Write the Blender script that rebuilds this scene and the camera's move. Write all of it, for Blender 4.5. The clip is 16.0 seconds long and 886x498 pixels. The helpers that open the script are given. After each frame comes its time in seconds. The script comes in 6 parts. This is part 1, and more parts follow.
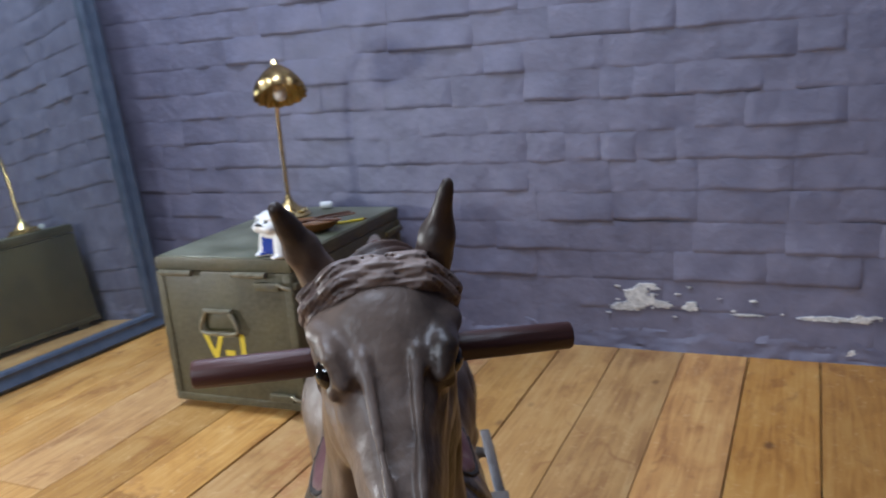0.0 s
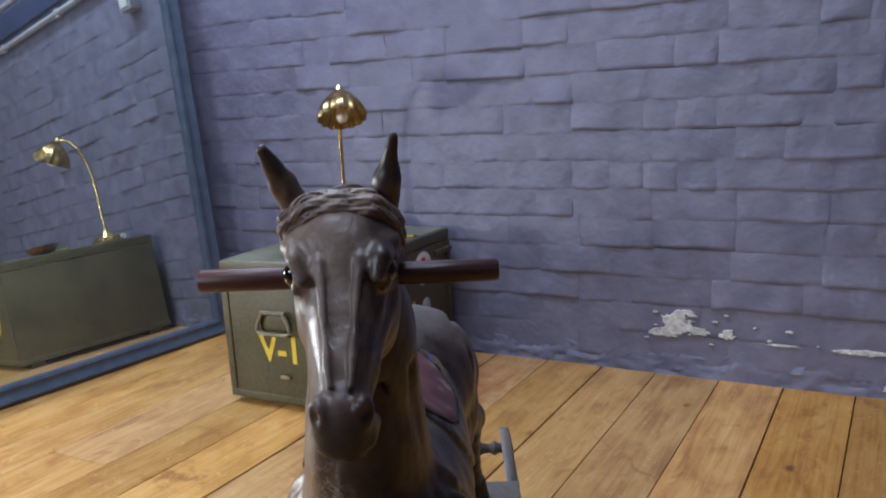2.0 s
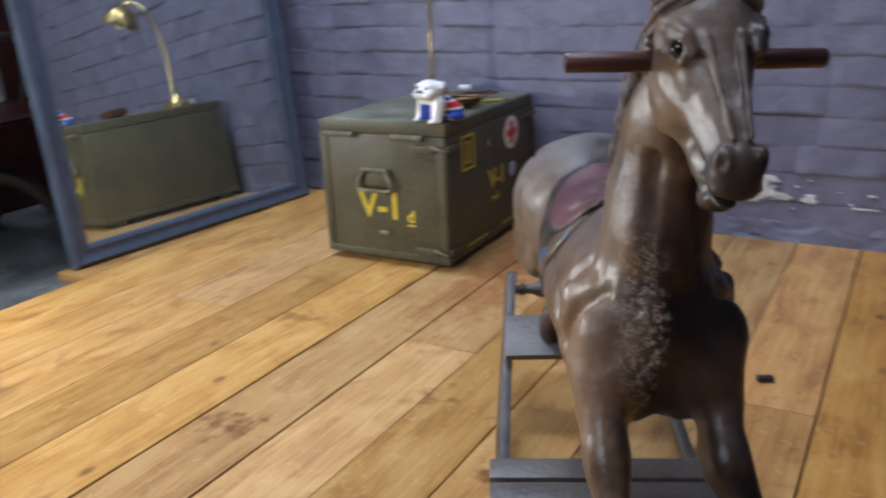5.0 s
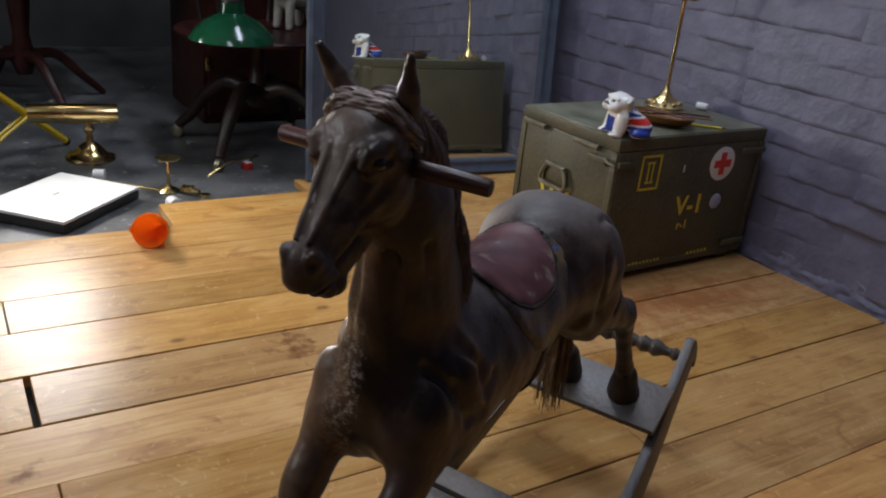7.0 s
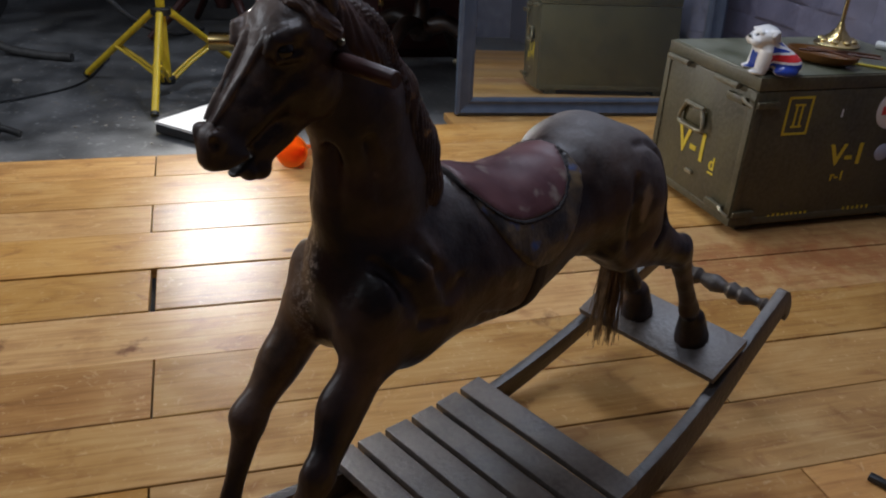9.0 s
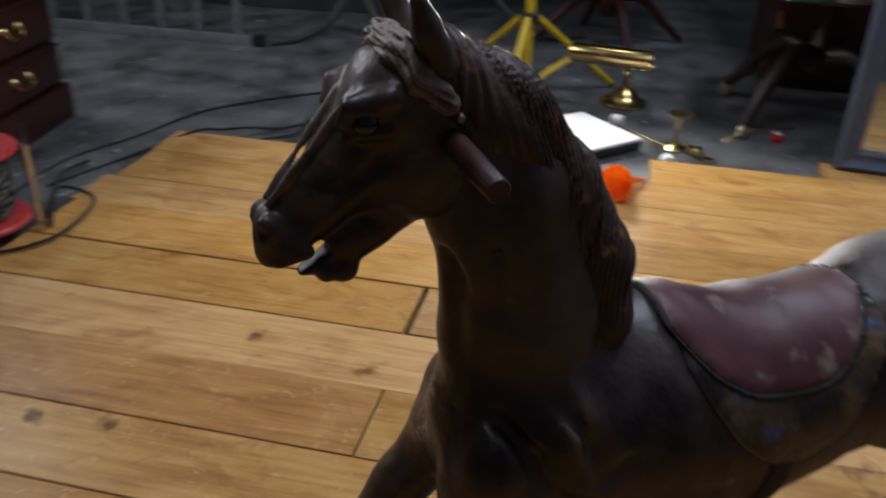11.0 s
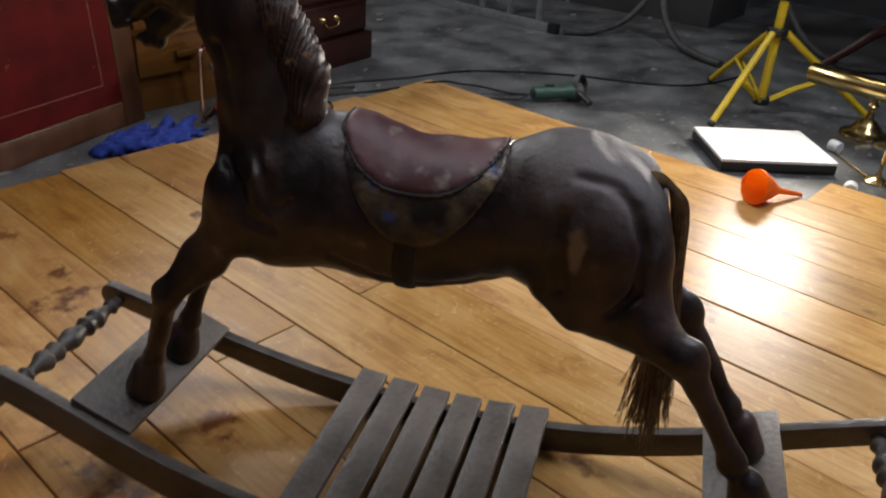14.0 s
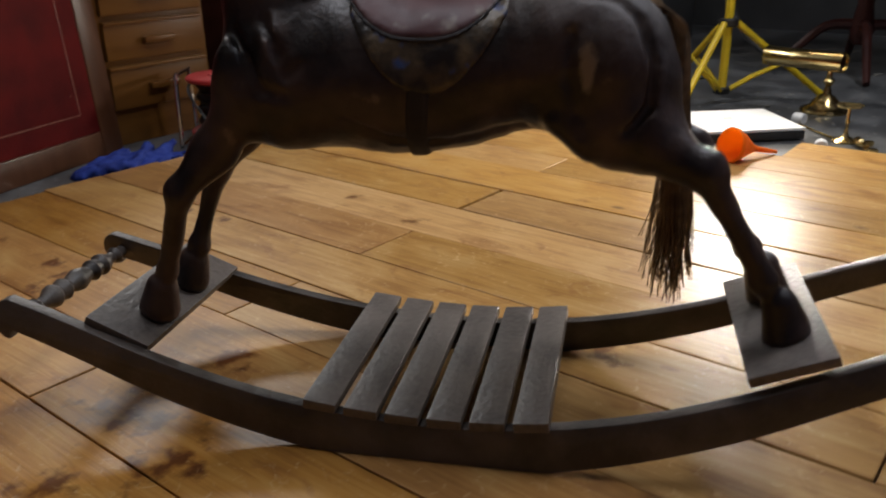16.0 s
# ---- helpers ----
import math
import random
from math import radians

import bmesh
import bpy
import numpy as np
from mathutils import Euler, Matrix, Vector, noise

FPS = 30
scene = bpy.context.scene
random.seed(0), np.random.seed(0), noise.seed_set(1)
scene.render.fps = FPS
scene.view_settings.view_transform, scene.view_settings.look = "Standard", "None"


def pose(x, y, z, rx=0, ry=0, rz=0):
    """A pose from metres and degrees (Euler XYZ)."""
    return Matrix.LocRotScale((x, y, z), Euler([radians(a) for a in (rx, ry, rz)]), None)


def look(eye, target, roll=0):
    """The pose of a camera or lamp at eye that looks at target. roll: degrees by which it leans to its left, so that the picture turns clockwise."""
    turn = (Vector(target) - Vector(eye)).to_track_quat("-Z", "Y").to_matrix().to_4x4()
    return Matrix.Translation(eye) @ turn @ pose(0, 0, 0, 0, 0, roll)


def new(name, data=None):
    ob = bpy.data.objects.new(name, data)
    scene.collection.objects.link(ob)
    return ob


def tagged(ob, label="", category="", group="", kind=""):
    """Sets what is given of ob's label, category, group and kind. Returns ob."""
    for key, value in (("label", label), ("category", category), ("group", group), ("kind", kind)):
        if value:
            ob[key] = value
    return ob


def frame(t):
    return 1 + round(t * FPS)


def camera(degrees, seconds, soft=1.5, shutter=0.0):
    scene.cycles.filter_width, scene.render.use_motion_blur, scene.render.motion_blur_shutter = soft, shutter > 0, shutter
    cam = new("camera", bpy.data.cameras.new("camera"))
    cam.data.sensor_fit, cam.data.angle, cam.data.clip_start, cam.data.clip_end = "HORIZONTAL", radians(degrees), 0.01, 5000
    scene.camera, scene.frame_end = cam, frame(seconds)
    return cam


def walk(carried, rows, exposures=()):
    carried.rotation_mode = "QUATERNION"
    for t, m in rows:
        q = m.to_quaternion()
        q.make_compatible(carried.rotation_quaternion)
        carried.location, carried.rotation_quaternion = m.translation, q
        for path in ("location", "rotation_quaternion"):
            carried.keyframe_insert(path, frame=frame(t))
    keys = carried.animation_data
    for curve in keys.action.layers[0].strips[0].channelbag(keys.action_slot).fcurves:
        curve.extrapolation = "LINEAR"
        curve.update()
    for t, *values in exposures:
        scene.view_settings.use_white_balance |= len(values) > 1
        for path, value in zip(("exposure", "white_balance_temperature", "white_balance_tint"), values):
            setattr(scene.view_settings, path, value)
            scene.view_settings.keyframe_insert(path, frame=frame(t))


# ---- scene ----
cam = camera(56.9, 16.0, soft=2.0, shutter=0.4)
PATH = [
    (0, (0.47, 0.13, 0.828), (-0.349, 1.89, 0.347), -4.9),
    (0.5, (0.516, 0.126, 0.816), (-0.5, 1.792, 0.376), -5.0),
    (1, (0.538, 0.119, 0.795), (-0.477, 1.806, 0.443), -5.2),
    (1.5, (0.572, 0.078, 0.794), (-0.396, 1.795, 0.456), -4.0),
    (2, (0.587, 0.053, 0.791), (-0.394, 1.755, 0.416), -3.3),
    (2.5, (0.6, 0.029, 0.783), (-0.358, 1.727, 0.335), -2.5),
    (3, (0.571, -0.033, 0.773), (-0.226, 1.728, 0.258), -2.1),
    (3.5, (0.496, -0.098, 0.764), (-0.189, 1.691, 0.19), -2.2),
    (4, (0.428, -0.144, 0.749), (-0.157, 1.671, 0.145), -4.5),
    (4.5, (0.402, -0.164, 0.741), (-0.234, 1.62, 0.098), -4.4),
    (5, (0.421, -0.151, 0.745), (-0.546, 1.481, 0.11), -2.5),
    (5.2, (0.452, -0.113, 0.75), (-0.673, 1.405, 0.094), -0.2),
    (7.3, (0.868, 0.212, 0.868), (-0.706, 1.156, 0.073), 4.9),
    (7.5, (0.886, 0.24, 0.863), (-0.706, 1.125, 0.037), 4.2),
    (7.8, (0.918, 0.293, 0.859), (-0.708, 1.106, 0.025), 4.7),
    (8, (0.937, 0.312, 0.849), (-0.721, 1.03, -0.007), 4.5),
    (8.2, (0.957, 0.323, 0.846), (-0.712, 0.98, -0.039), 4.6),
    (10.3, (0.836, 0.49, 0.835), (-0.933, 0.718, -0.068), 1.5),
    (10.5, (0.792, 0.503, 0.832), (-0.968, 0.583, -0.115), 2.2),
    (11, (0.724, 0.573, 0.84), (-1.003, 0.213, -0.102), 2.0),
    (11.5, (0.678, 0.71, 0.837), (-0.799, -0.259, -0.101), 2.1),
    (12, (0.665, 0.818, 0.84), (-0.75, -0.231, -0.107), 3.0),
    (12.5, (0.692, 0.919, 0.834), (-0.706, -0.136, -0.132), 4.2),
    (13, (0.747, 1.044, 0.848), (-0.669, -0.03, -0.07), 4.3),
    (13.5, (0.773, 1.15, 0.842), (-0.664, 0.065, -0.029), 4.0),
    (14, (0.776, 1.276, 0.834), (-0.558, 0.12, -0.105), 3.6),
    (14.5, (0.797, 1.34, 0.826), (-0.486, 0.151, -0.144), 4.3),
    (15, (0.822, 1.397, 0.82), (-0.406, 0.123, -0.113), 0.7),
    (15.5, (0.832, 1.399, 0.769), (-0.445, 0.155, -0.138), 1.2),
    (16, (0.896, 1.314, 0.592), (-0.552, 0.149, -0.147), -1.1),
]
EXPOSURES = [(0.0, 1.0, 5280, 8), (3.0, 0.98, 5320, 8), (5.2, 0.92, 5340, 8), (7.3, 0.20, 5850, 10), (10.8, 0.28, 5500, 10), (11.6, 0.42, 6800, 10), (13.3, 0.53, 6050, 10), (14.5, 0.47, 6250, 10), (16.0, 0.40, 6300, 10)]
walk(cam, [(t, look(eye, target, roll)) for t, eye, target, roll in PATH], EXPOSURES)

# ---- light ----
world = bpy.data.worlds.new("room_air")
scene.world = world
world.use_nodes = True
world.node_tree.nodes["Background"].inputs[0].default_value = (0.6, 0.62, 0.7, 1)
world.node_tree.nodes["Background"].inputs[1].default_value = 0.01


def area_lamp(name, m, power, colour, sx, sy):
    data = bpy.data.lights.new(name, "AREA")
    data.energy, data.color, data.shape, data.size, data.size_y = power, colour, "RECTANGLE", sx, sy
    ob = new(name, data)
    ob.matrix_world = m
    return ob


# halogen flood on the yellow tripod, and unseen tube lights of the workshop ceiling
area_lamp("halogen_light", look((-1.995, 0.405, 0.60), (0.2, 0.62, 0.32)), 8.8, (1.0, 0.91, 0.78), 0.32, 0.18).data.spread = radians(138)
area_lamp("unseen_room_light", look((0.15, 0.2, 2.75), (0.15, 0.21, 0)), 12, (0.95, 0.95, 1.0), 1.4, 0.3)
# low unseen lamp, added to brighten the horse's front
area_lamp("unseen_room_light", look((-1.3, -2.3, 2.0), (0.2, 0.7, 0.3)), 21, (1.0, 0.97, 0.92), 1.4, 0.3)
area_lamp("unseen_room_light", look((-1.2, 1.4, 2.75), (-1.2, 1.41, 0)), 25, (0.9, 0.93, 1.0), 1.4, 0.3)


# ---- materials ----
def nodes_of(name):
    m = bpy.data.materials.new(name)
    m.use_nodes = True
    t = m.node_tree
    return m, t, t.nodes["Principled BSDF"]


def link(t, a, b):
    t.links.new(a, b)


def surface(name, c1, c2, rough=0.6, metal=0.0, scale=20.0, bump=0.15, fine=140.0, stretch=(1, 1, 1), vary=0.0,
            spots=None, spot_scale=6.0, spot_cut=0.62, coat=0.0, rough_vary=0.12, depth=0.004, detail=6.0, lo=0.32, hi=0.68, worn=None, worn_at=0.525):
    """Two-scale procedural surface: broad mottling between c1 and c2, fine grain in the bump, optional stains."""
    m, t, b = nodes_of(name)
    n = t.nodes
    tc = n.new("ShaderNodeTexCoord")
    mp = n.new("ShaderNodeMapping")
    mp.inputs["Scale"].default_value = stretch
    link(t, tc.outputs["Object"], mp.inputs[0])
    na = n.new("ShaderNodeTexNoise")
    na.inputs["Scale"].default_value, na.inputs["Detail"].default_value = scale, detail
    nb = n.new("ShaderNodeTexNoise")
    nb.inputs["Scale"].default_value, nb.inputs["Detail"].default_value = fine, 4.0
    vec = mp.outputs[0]
    if vary:
        info = n.new("ShaderNodeObjectInfo")
        add = n.new("ShaderNodeVectorMath")
        add.operation = "MULTIPLY_ADD"
        comb = n.new("ShaderNodeCombineXYZ")
        for i in range(3):
            link(t, info.outputs["Random"], comb.inputs[i])
        link(t, comb.outputs[0], add.inputs[0])
        add.inputs[1].default_value = (37.0, 53.0, 71.0)
        link(t, mp.outputs[0], add.inputs[2])
        vec = add.outputs[0]
    link(t, vec, na.inputs[0])
    link(t, vec, nb.inputs[0])
    ramp = n.new("ShaderNodeValToRGB")
    ramp.color_ramp.elements[0].color, ramp.color_ramp.elements[0].position = (*c1, 1), lo
    ramp.color_ramp.elements[1].color, ramp.color_ramp.elements[1].position = (*c2, 1), hi
    link(t, na.outputs[0], ramp.inputs[0])
    colour = ramp.outputs[0]
    if vary:
        hsv = n.new("ShaderNodeHueSaturation")
        mr = n.new("ShaderNodeMapRange")
        mr.inputs["To Min"].default_value, mr.inputs["To Max"].default_value = 1 - vary, 1 + vary
        link(t, info.outputs["Random"], mr.inputs[0])
        link(t, mr.outputs[0], hsv.inputs["Value"])
        link(t, colour, hsv.inputs["Color"])
        colour = hsv.outputs[0]
    if spots:
        ns = n.new("ShaderNodeTexNoise")
        ns.inputs["Scale"].default_value, ns.inputs["Detail"].default_value = spot_scale, 3.0
        link(t, vec, ns.inputs[0])
        rs = n.new("ShaderNodeValToRGB")
        rs.color_ramp.elements[0].position, rs.color_ramp.elements[1].position = spot_cut, spot_cut + 0.08
        link(t, ns.outputs[0], rs.inputs[0])
        mx = n.new("ShaderNodeMix")
        mx.data_type = "RGBA"
        link(t, rs.outputs[0], mx.inputs[0])
        link(t, colour, mx.inputs[6])
        mx.inputs[7].default_value = (*spots, 1)
        colour = mx.outputs[2]
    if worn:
        # paint rubbed through on the ridges, unevenly; doubles as painted highlights on hair and face
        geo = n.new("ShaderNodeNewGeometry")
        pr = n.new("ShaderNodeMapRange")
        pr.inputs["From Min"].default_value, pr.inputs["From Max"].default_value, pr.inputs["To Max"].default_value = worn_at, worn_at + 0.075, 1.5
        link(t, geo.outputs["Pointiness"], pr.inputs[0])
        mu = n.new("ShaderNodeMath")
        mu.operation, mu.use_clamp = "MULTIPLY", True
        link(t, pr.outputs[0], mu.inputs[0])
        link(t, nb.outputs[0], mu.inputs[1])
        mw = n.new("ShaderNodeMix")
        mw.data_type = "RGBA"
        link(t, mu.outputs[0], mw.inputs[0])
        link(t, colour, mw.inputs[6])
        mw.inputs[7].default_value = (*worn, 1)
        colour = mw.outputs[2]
    link(t, colour, b.inputs["Base Color"])
    b.inputs["Metallic"].default_value = metal
    rr = n.new("ShaderNodeMapRange")
    rr.inputs["To Min"].default_value, rr.inputs["To Max"].default_value = max(0.03, rough - rough_vary), min(1, rough + rough_vary)
    link(t, na.outputs[0], rr.inputs[0])
    link(t, rr.outputs[0], b.inputs["Roughness"])
    if coat:
        b.inputs["Coat Weight"].default_value, b.inputs["Coat Roughness"].default_value = coat, 0.25
    bp = n.new("ShaderNodeBump")
    bp.inputs["Strength"].default_value, bp.inputs["Distance"].default_value = bump, depth
    ad = n.new("ShaderNodeMath")
    ad.operation = "ADD"
    link(t, na.outputs[0], ad.inputs[0])
    link(t, nb.outputs[0], ad.inputs[1])
    link(t, ad.outputs[0], bp.inputs["Height"])
    link(t, bp.outputs[0], b.inputs["Normal"])
    return m


def plain(name, colour, rough=0.5, metal=0.0, emit=0.0):
    m, t, b = nodes_of(name)
    b.inputs["Base Color"].default_value = (*colour, 1)
    b.inputs["Roughness"].default_value, b.inputs["Metallic"].default_value = rough, metal
    if emit:
        b.inputs["Emission Color"].default_value = (*colour, 1)
        b.inputs["Emission Strength"].default_value = emit
    return m


# old spills and other darker patches on the boards: x, y, radii, strength
FLOOR_MARKS = [(0.467, 0.548, 0.075, 0.06, 0.95), (0.430, 0.405, 0.080, 0.11, 0.9), (0.266, 0.390, 0.06, 0.06, 0.95), (0.575, 0.470, 0.06, 0.05, 0.9),
          (0.588, 0.160, 0.05, 0.04, 0.8), (-0.084, 0.832, 0.06, 0.05, 0.8), (0.267, -0.092, 0.08, 0.06, 0.95), (0.225, -0.184, 0.05, 0.05, 0.9),
          (0.201, -0.086, 0.04, 0.03, 0.7), (0.093, 0.047, 0.06, 0.05, 0.7), (0.245, -0.414, 0.05, 0.05, 0.7), (-0.108, -0.109, 0.042, 0.036, 0.9),
          (-0.109, -0.232, 0.036, 0.03, 0.9), (-0.408, -0.004, 0.036, 0.03, 0.9), (-0.354, 0.228, 0.036, 0.036, 0.8), (-0.576, 0.756, 0.09, 0.07, 0.75),
          # the longest is a red-brown patch along the crate's side
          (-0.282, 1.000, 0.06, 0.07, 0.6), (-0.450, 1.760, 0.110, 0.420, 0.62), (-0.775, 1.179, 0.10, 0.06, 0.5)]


def plank_material(name, dark, middle, light):
    """Old pine boards: grain along the board, a shade of its own for each, knots, wear and dark stains."""
    m, t, b = nodes_of(name)
    n = t.nodes
    tc = n.new("ShaderNodeTexCoord")
    info = n.new("ShaderNodeObjectInfo")
    comb = n.new("ShaderNodeCombineXYZ")
    for i in range(3):
        link(t, info.outputs["Random"], comb.inputs[i])
    add = n.new("ShaderNodeVectorMath")
    add.operation = "MULTIPLY_ADD"
    link(t, comb.outputs[0], add.inputs[0])
    add.inputs[1].default_value = (31.0, 47.0, 5.0)
    link(t, tc.outputs["Object"], add.inputs[2])
    vec = add.outputs[0]

    def noise_at(scale, stretch, detail=5.0, dist=0.0):
        mp = n.new("ShaderNodeMapping")
        mp.inputs["Scale"].default_value = stretch
        link(t, vec, mp.inputs[0])
        x = n.new("ShaderNodeTexNoise")
        x.inputs["Scale"].default_value, x.inputs["Detail"].default_value, x.inputs["Distortion"].default_value = scale, detail, dist
        link(t, mp.outputs[0], x.inputs[0])
        return x

    grain = noise_at(70.0, (1, 0.055, 1), 8.0, 1.2)
    broad = noise_at(13.0, (1, 0.45, 1), 10.0, 0.8)
    ramp = n.new("ShaderNodeValToRGB")
    e = ramp.color_ramp.elements
    e[0].position, e[0].color = 0.29, (*dark, 1)
    e[1].position, e[1].color = 0.69, (*light, 1)
    mid = e.new(0.5)
    mid.color = (*middle, 1)
    mixv = n.new("ShaderNodeMix")
    mixv.inputs[0].default_value = 0.55
    link(t, grain.outputs[0], mixv.inputs[2])
    link(t, broad.outputs[0], mixv.inputs[3])
    link(t, mixv.outputs[0], ramp.inputs[0])
    hsv = n.new("ShaderNodeHueSaturation")
    mr = n.new("ShaderNodeMapRange")
    mr.inputs["To Min"].default_value, mr.inputs["To Max"].default_value = 0.74, 1.14
    link(t, info.outputs["Random"], mr.inputs[0])
    link(t, mr.outputs[0], hsv.inputs["Value"])
    link(t, ramp.outputs[0], hsv.inputs["Color"])
    # some boards faded, some still orange
    mf = n.new("ShaderNodeMath")
    mf.operation = "MULTIPLY"
    link(t, info.outputs["Random"], mf.inputs[0])
    mf.inputs[1].default_value = 17.3
    fr = n.new("ShaderNodeMath")
    fr.operation = "FRACT"
    link(t, mf.outputs[0], fr.inputs[0])
    ms = n.new("ShaderNodeMapRange")
    ms.inputs["To Min"].default_value, ms.inputs["To Max"].default_value = 0.95, 1.07
    link(t, fr.outputs[0], ms.inputs[0])
    link(t, ms.outputs[0], hsv.inputs["Saturation"])
    # knots
    vm = n.new("ShaderNodeMapping")
    vm.inputs["Scale"].default_value = (1, 0.62, 0)
    link(t, vec, vm.inputs[0])
    vor = n.new("ShaderNodeTexVoronoi")
    vor.inputs["Scale"].default_value = 5.6
    link(t, vm.outputs[0], vor.inputs[0])
    kr = n.new("ShaderNodeValToRGB")
    kr.color_ramp.elements[0].position, kr.color_ramp.elements[0].color = 0.03, (1, 1, 1, 1)
    kr.color_ramp.elements[1].position, kr.color_ramp.elements[1].color = 0.075, (0, 0, 0, 1)
    link(t, vor.outputs["Distance"], kr.inputs[0])
    st = noise_at(15.0, (1, 0.6, 1), 10.0, 1.4)
    sr = n.new("ShaderNodeValToRGB")
    sr.color_ramp.elements[0].position, sr.color_ramp.elements[1].position = 0.59, 0.70
    link(t, st.outputs[0], sr.inputs[0])
    k1 = n.new("ShaderNodeMath")
    k1.operation = "MULTIPLY"
    link(t, kr.outputs[0], k1.inputs[0])
    k1.inputs[1].default_value = 0.75
    mxk = n.new("ShaderNodeMix")
    mxk.data_type = "RGBA"
    link(t, k1.outputs[0], mxk.inputs[0])
    link(t, hsv.outputs[0], mxk.inputs[6])
    mxk.inputs[7].default_value = (0.13, 0.055, 0.022, 1)
    s1 = n.new("ShaderNodeMath")
    s1.operation = "MULTIPLY"
    link(t, sr.outputs[0], s1.inputs[0])
    s1.inputs[1].default_value = 0.40
    mxs = n.new("ShaderNodeMix")
    mxs.data_type = "RGBA"
    link(t, s1.outputs[0], mxs.inputs[0])
    link(t, mxk.outputs[2], mxs.inputs[6])
    mxs.inputs[7].default_value = (0.21, 0.070, 0.024, 1)
    # old spills and other darker patches
    geo = n.new("ShaderNodeNewGeometry")
    wob = n.new("ShaderNodeTexNoise")
    wob.inputs["Scale"].default_value, wob.inputs["Detail"].default_value = 27.0, 7.0
    link(t, geo.outputs["Position"], wob.inputs[0])
    colour = mxs.outputs[2]
    for x, y, rx, ry, dark in FLOOR_MARKS:
        mp = n.new("ShaderNodeMapping")
        mp.inputs["Location"].default_value = (-x / rx, -y / ry, 0)
        mp.inputs["Scale"].default_value = (1 / rx, 1 / ry, 0)
        link(t, geo.outputs["Position"], mp.inputs[0])
        ln = n.new("ShaderNodeVectorMath")
        ln.operation = "LENGTH"
        link(t, mp.outputs[0], ln.inputs[0])
        ad = n.new("ShaderNodeMath")
        ad.operation = "MULTIPLY_ADD"
        link(t, wob.outputs[0], ad.inputs[0])
        ad.inputs[1].default_value = 3.6
        link(t, ln.outputs["Value"], ad.inputs[2])
        mk = n.new("ShaderNodeMapRange")
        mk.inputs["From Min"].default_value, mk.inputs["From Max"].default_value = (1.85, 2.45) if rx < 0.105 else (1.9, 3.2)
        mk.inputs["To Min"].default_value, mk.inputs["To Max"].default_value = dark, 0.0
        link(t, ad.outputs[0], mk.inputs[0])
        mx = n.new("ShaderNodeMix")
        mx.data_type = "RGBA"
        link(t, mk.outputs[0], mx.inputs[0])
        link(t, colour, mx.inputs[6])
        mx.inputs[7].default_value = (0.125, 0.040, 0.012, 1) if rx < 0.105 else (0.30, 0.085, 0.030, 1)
        colour = mx.outputs[2]
    # pale scuffs
    sc = n.new("ShaderNodeTexNoise")
    sc.inputs["Scale"].default_value, sc.inputs["Detail"].default_value, sc.inputs["Distortion"].default_value = 34.0, 9.0, 2.5
    link(t, geo.outputs["Position"], sc.inputs[0])
    sm = n.new("ShaderNodeMapRange")
    sm.inputs["From Min"].default_value, sm.inputs["From Max"].default_value, sm.inputs["To Max"].default_value = 0.60, 0.72, 0.42
    link(t, sc.outputs[0], sm.inputs[0])
    mx = n.new("ShaderNodeMix")
    mx.data_type = "RGBA"
    link(t, sm.outputs[0], mx.inputs[0])
    link(t, colour, mx.inputs[6])
    mx.inputs[7].default_value = (0.72, 0.50, 0.26, 1)
    link(t, mx.outputs[2], b.inputs["Base Color"])
    rr = n.new("ShaderNodeMapRange")
    rr.inputs["To Min"].default_value, rr.inputs["To Max"].default_value = 0.22, 0.46
    link(t, broad.outputs[0], rr.inputs[0])
    link(t, rr.outputs[0], b.inputs["Roughness"])
    b.inputs["Specular IOR Level"].default_value = 0.20
    bp = n.new("ShaderNodeBump")
    bp.inputs["Strength"].default_value, bp.inputs["Distance"].default_value = 0.34, 0.003
    link(t, mixv.outputs[0], bp.inputs["Height"])
    link(t, bp.outputs[0], b.inputs["Normal"])
    return m


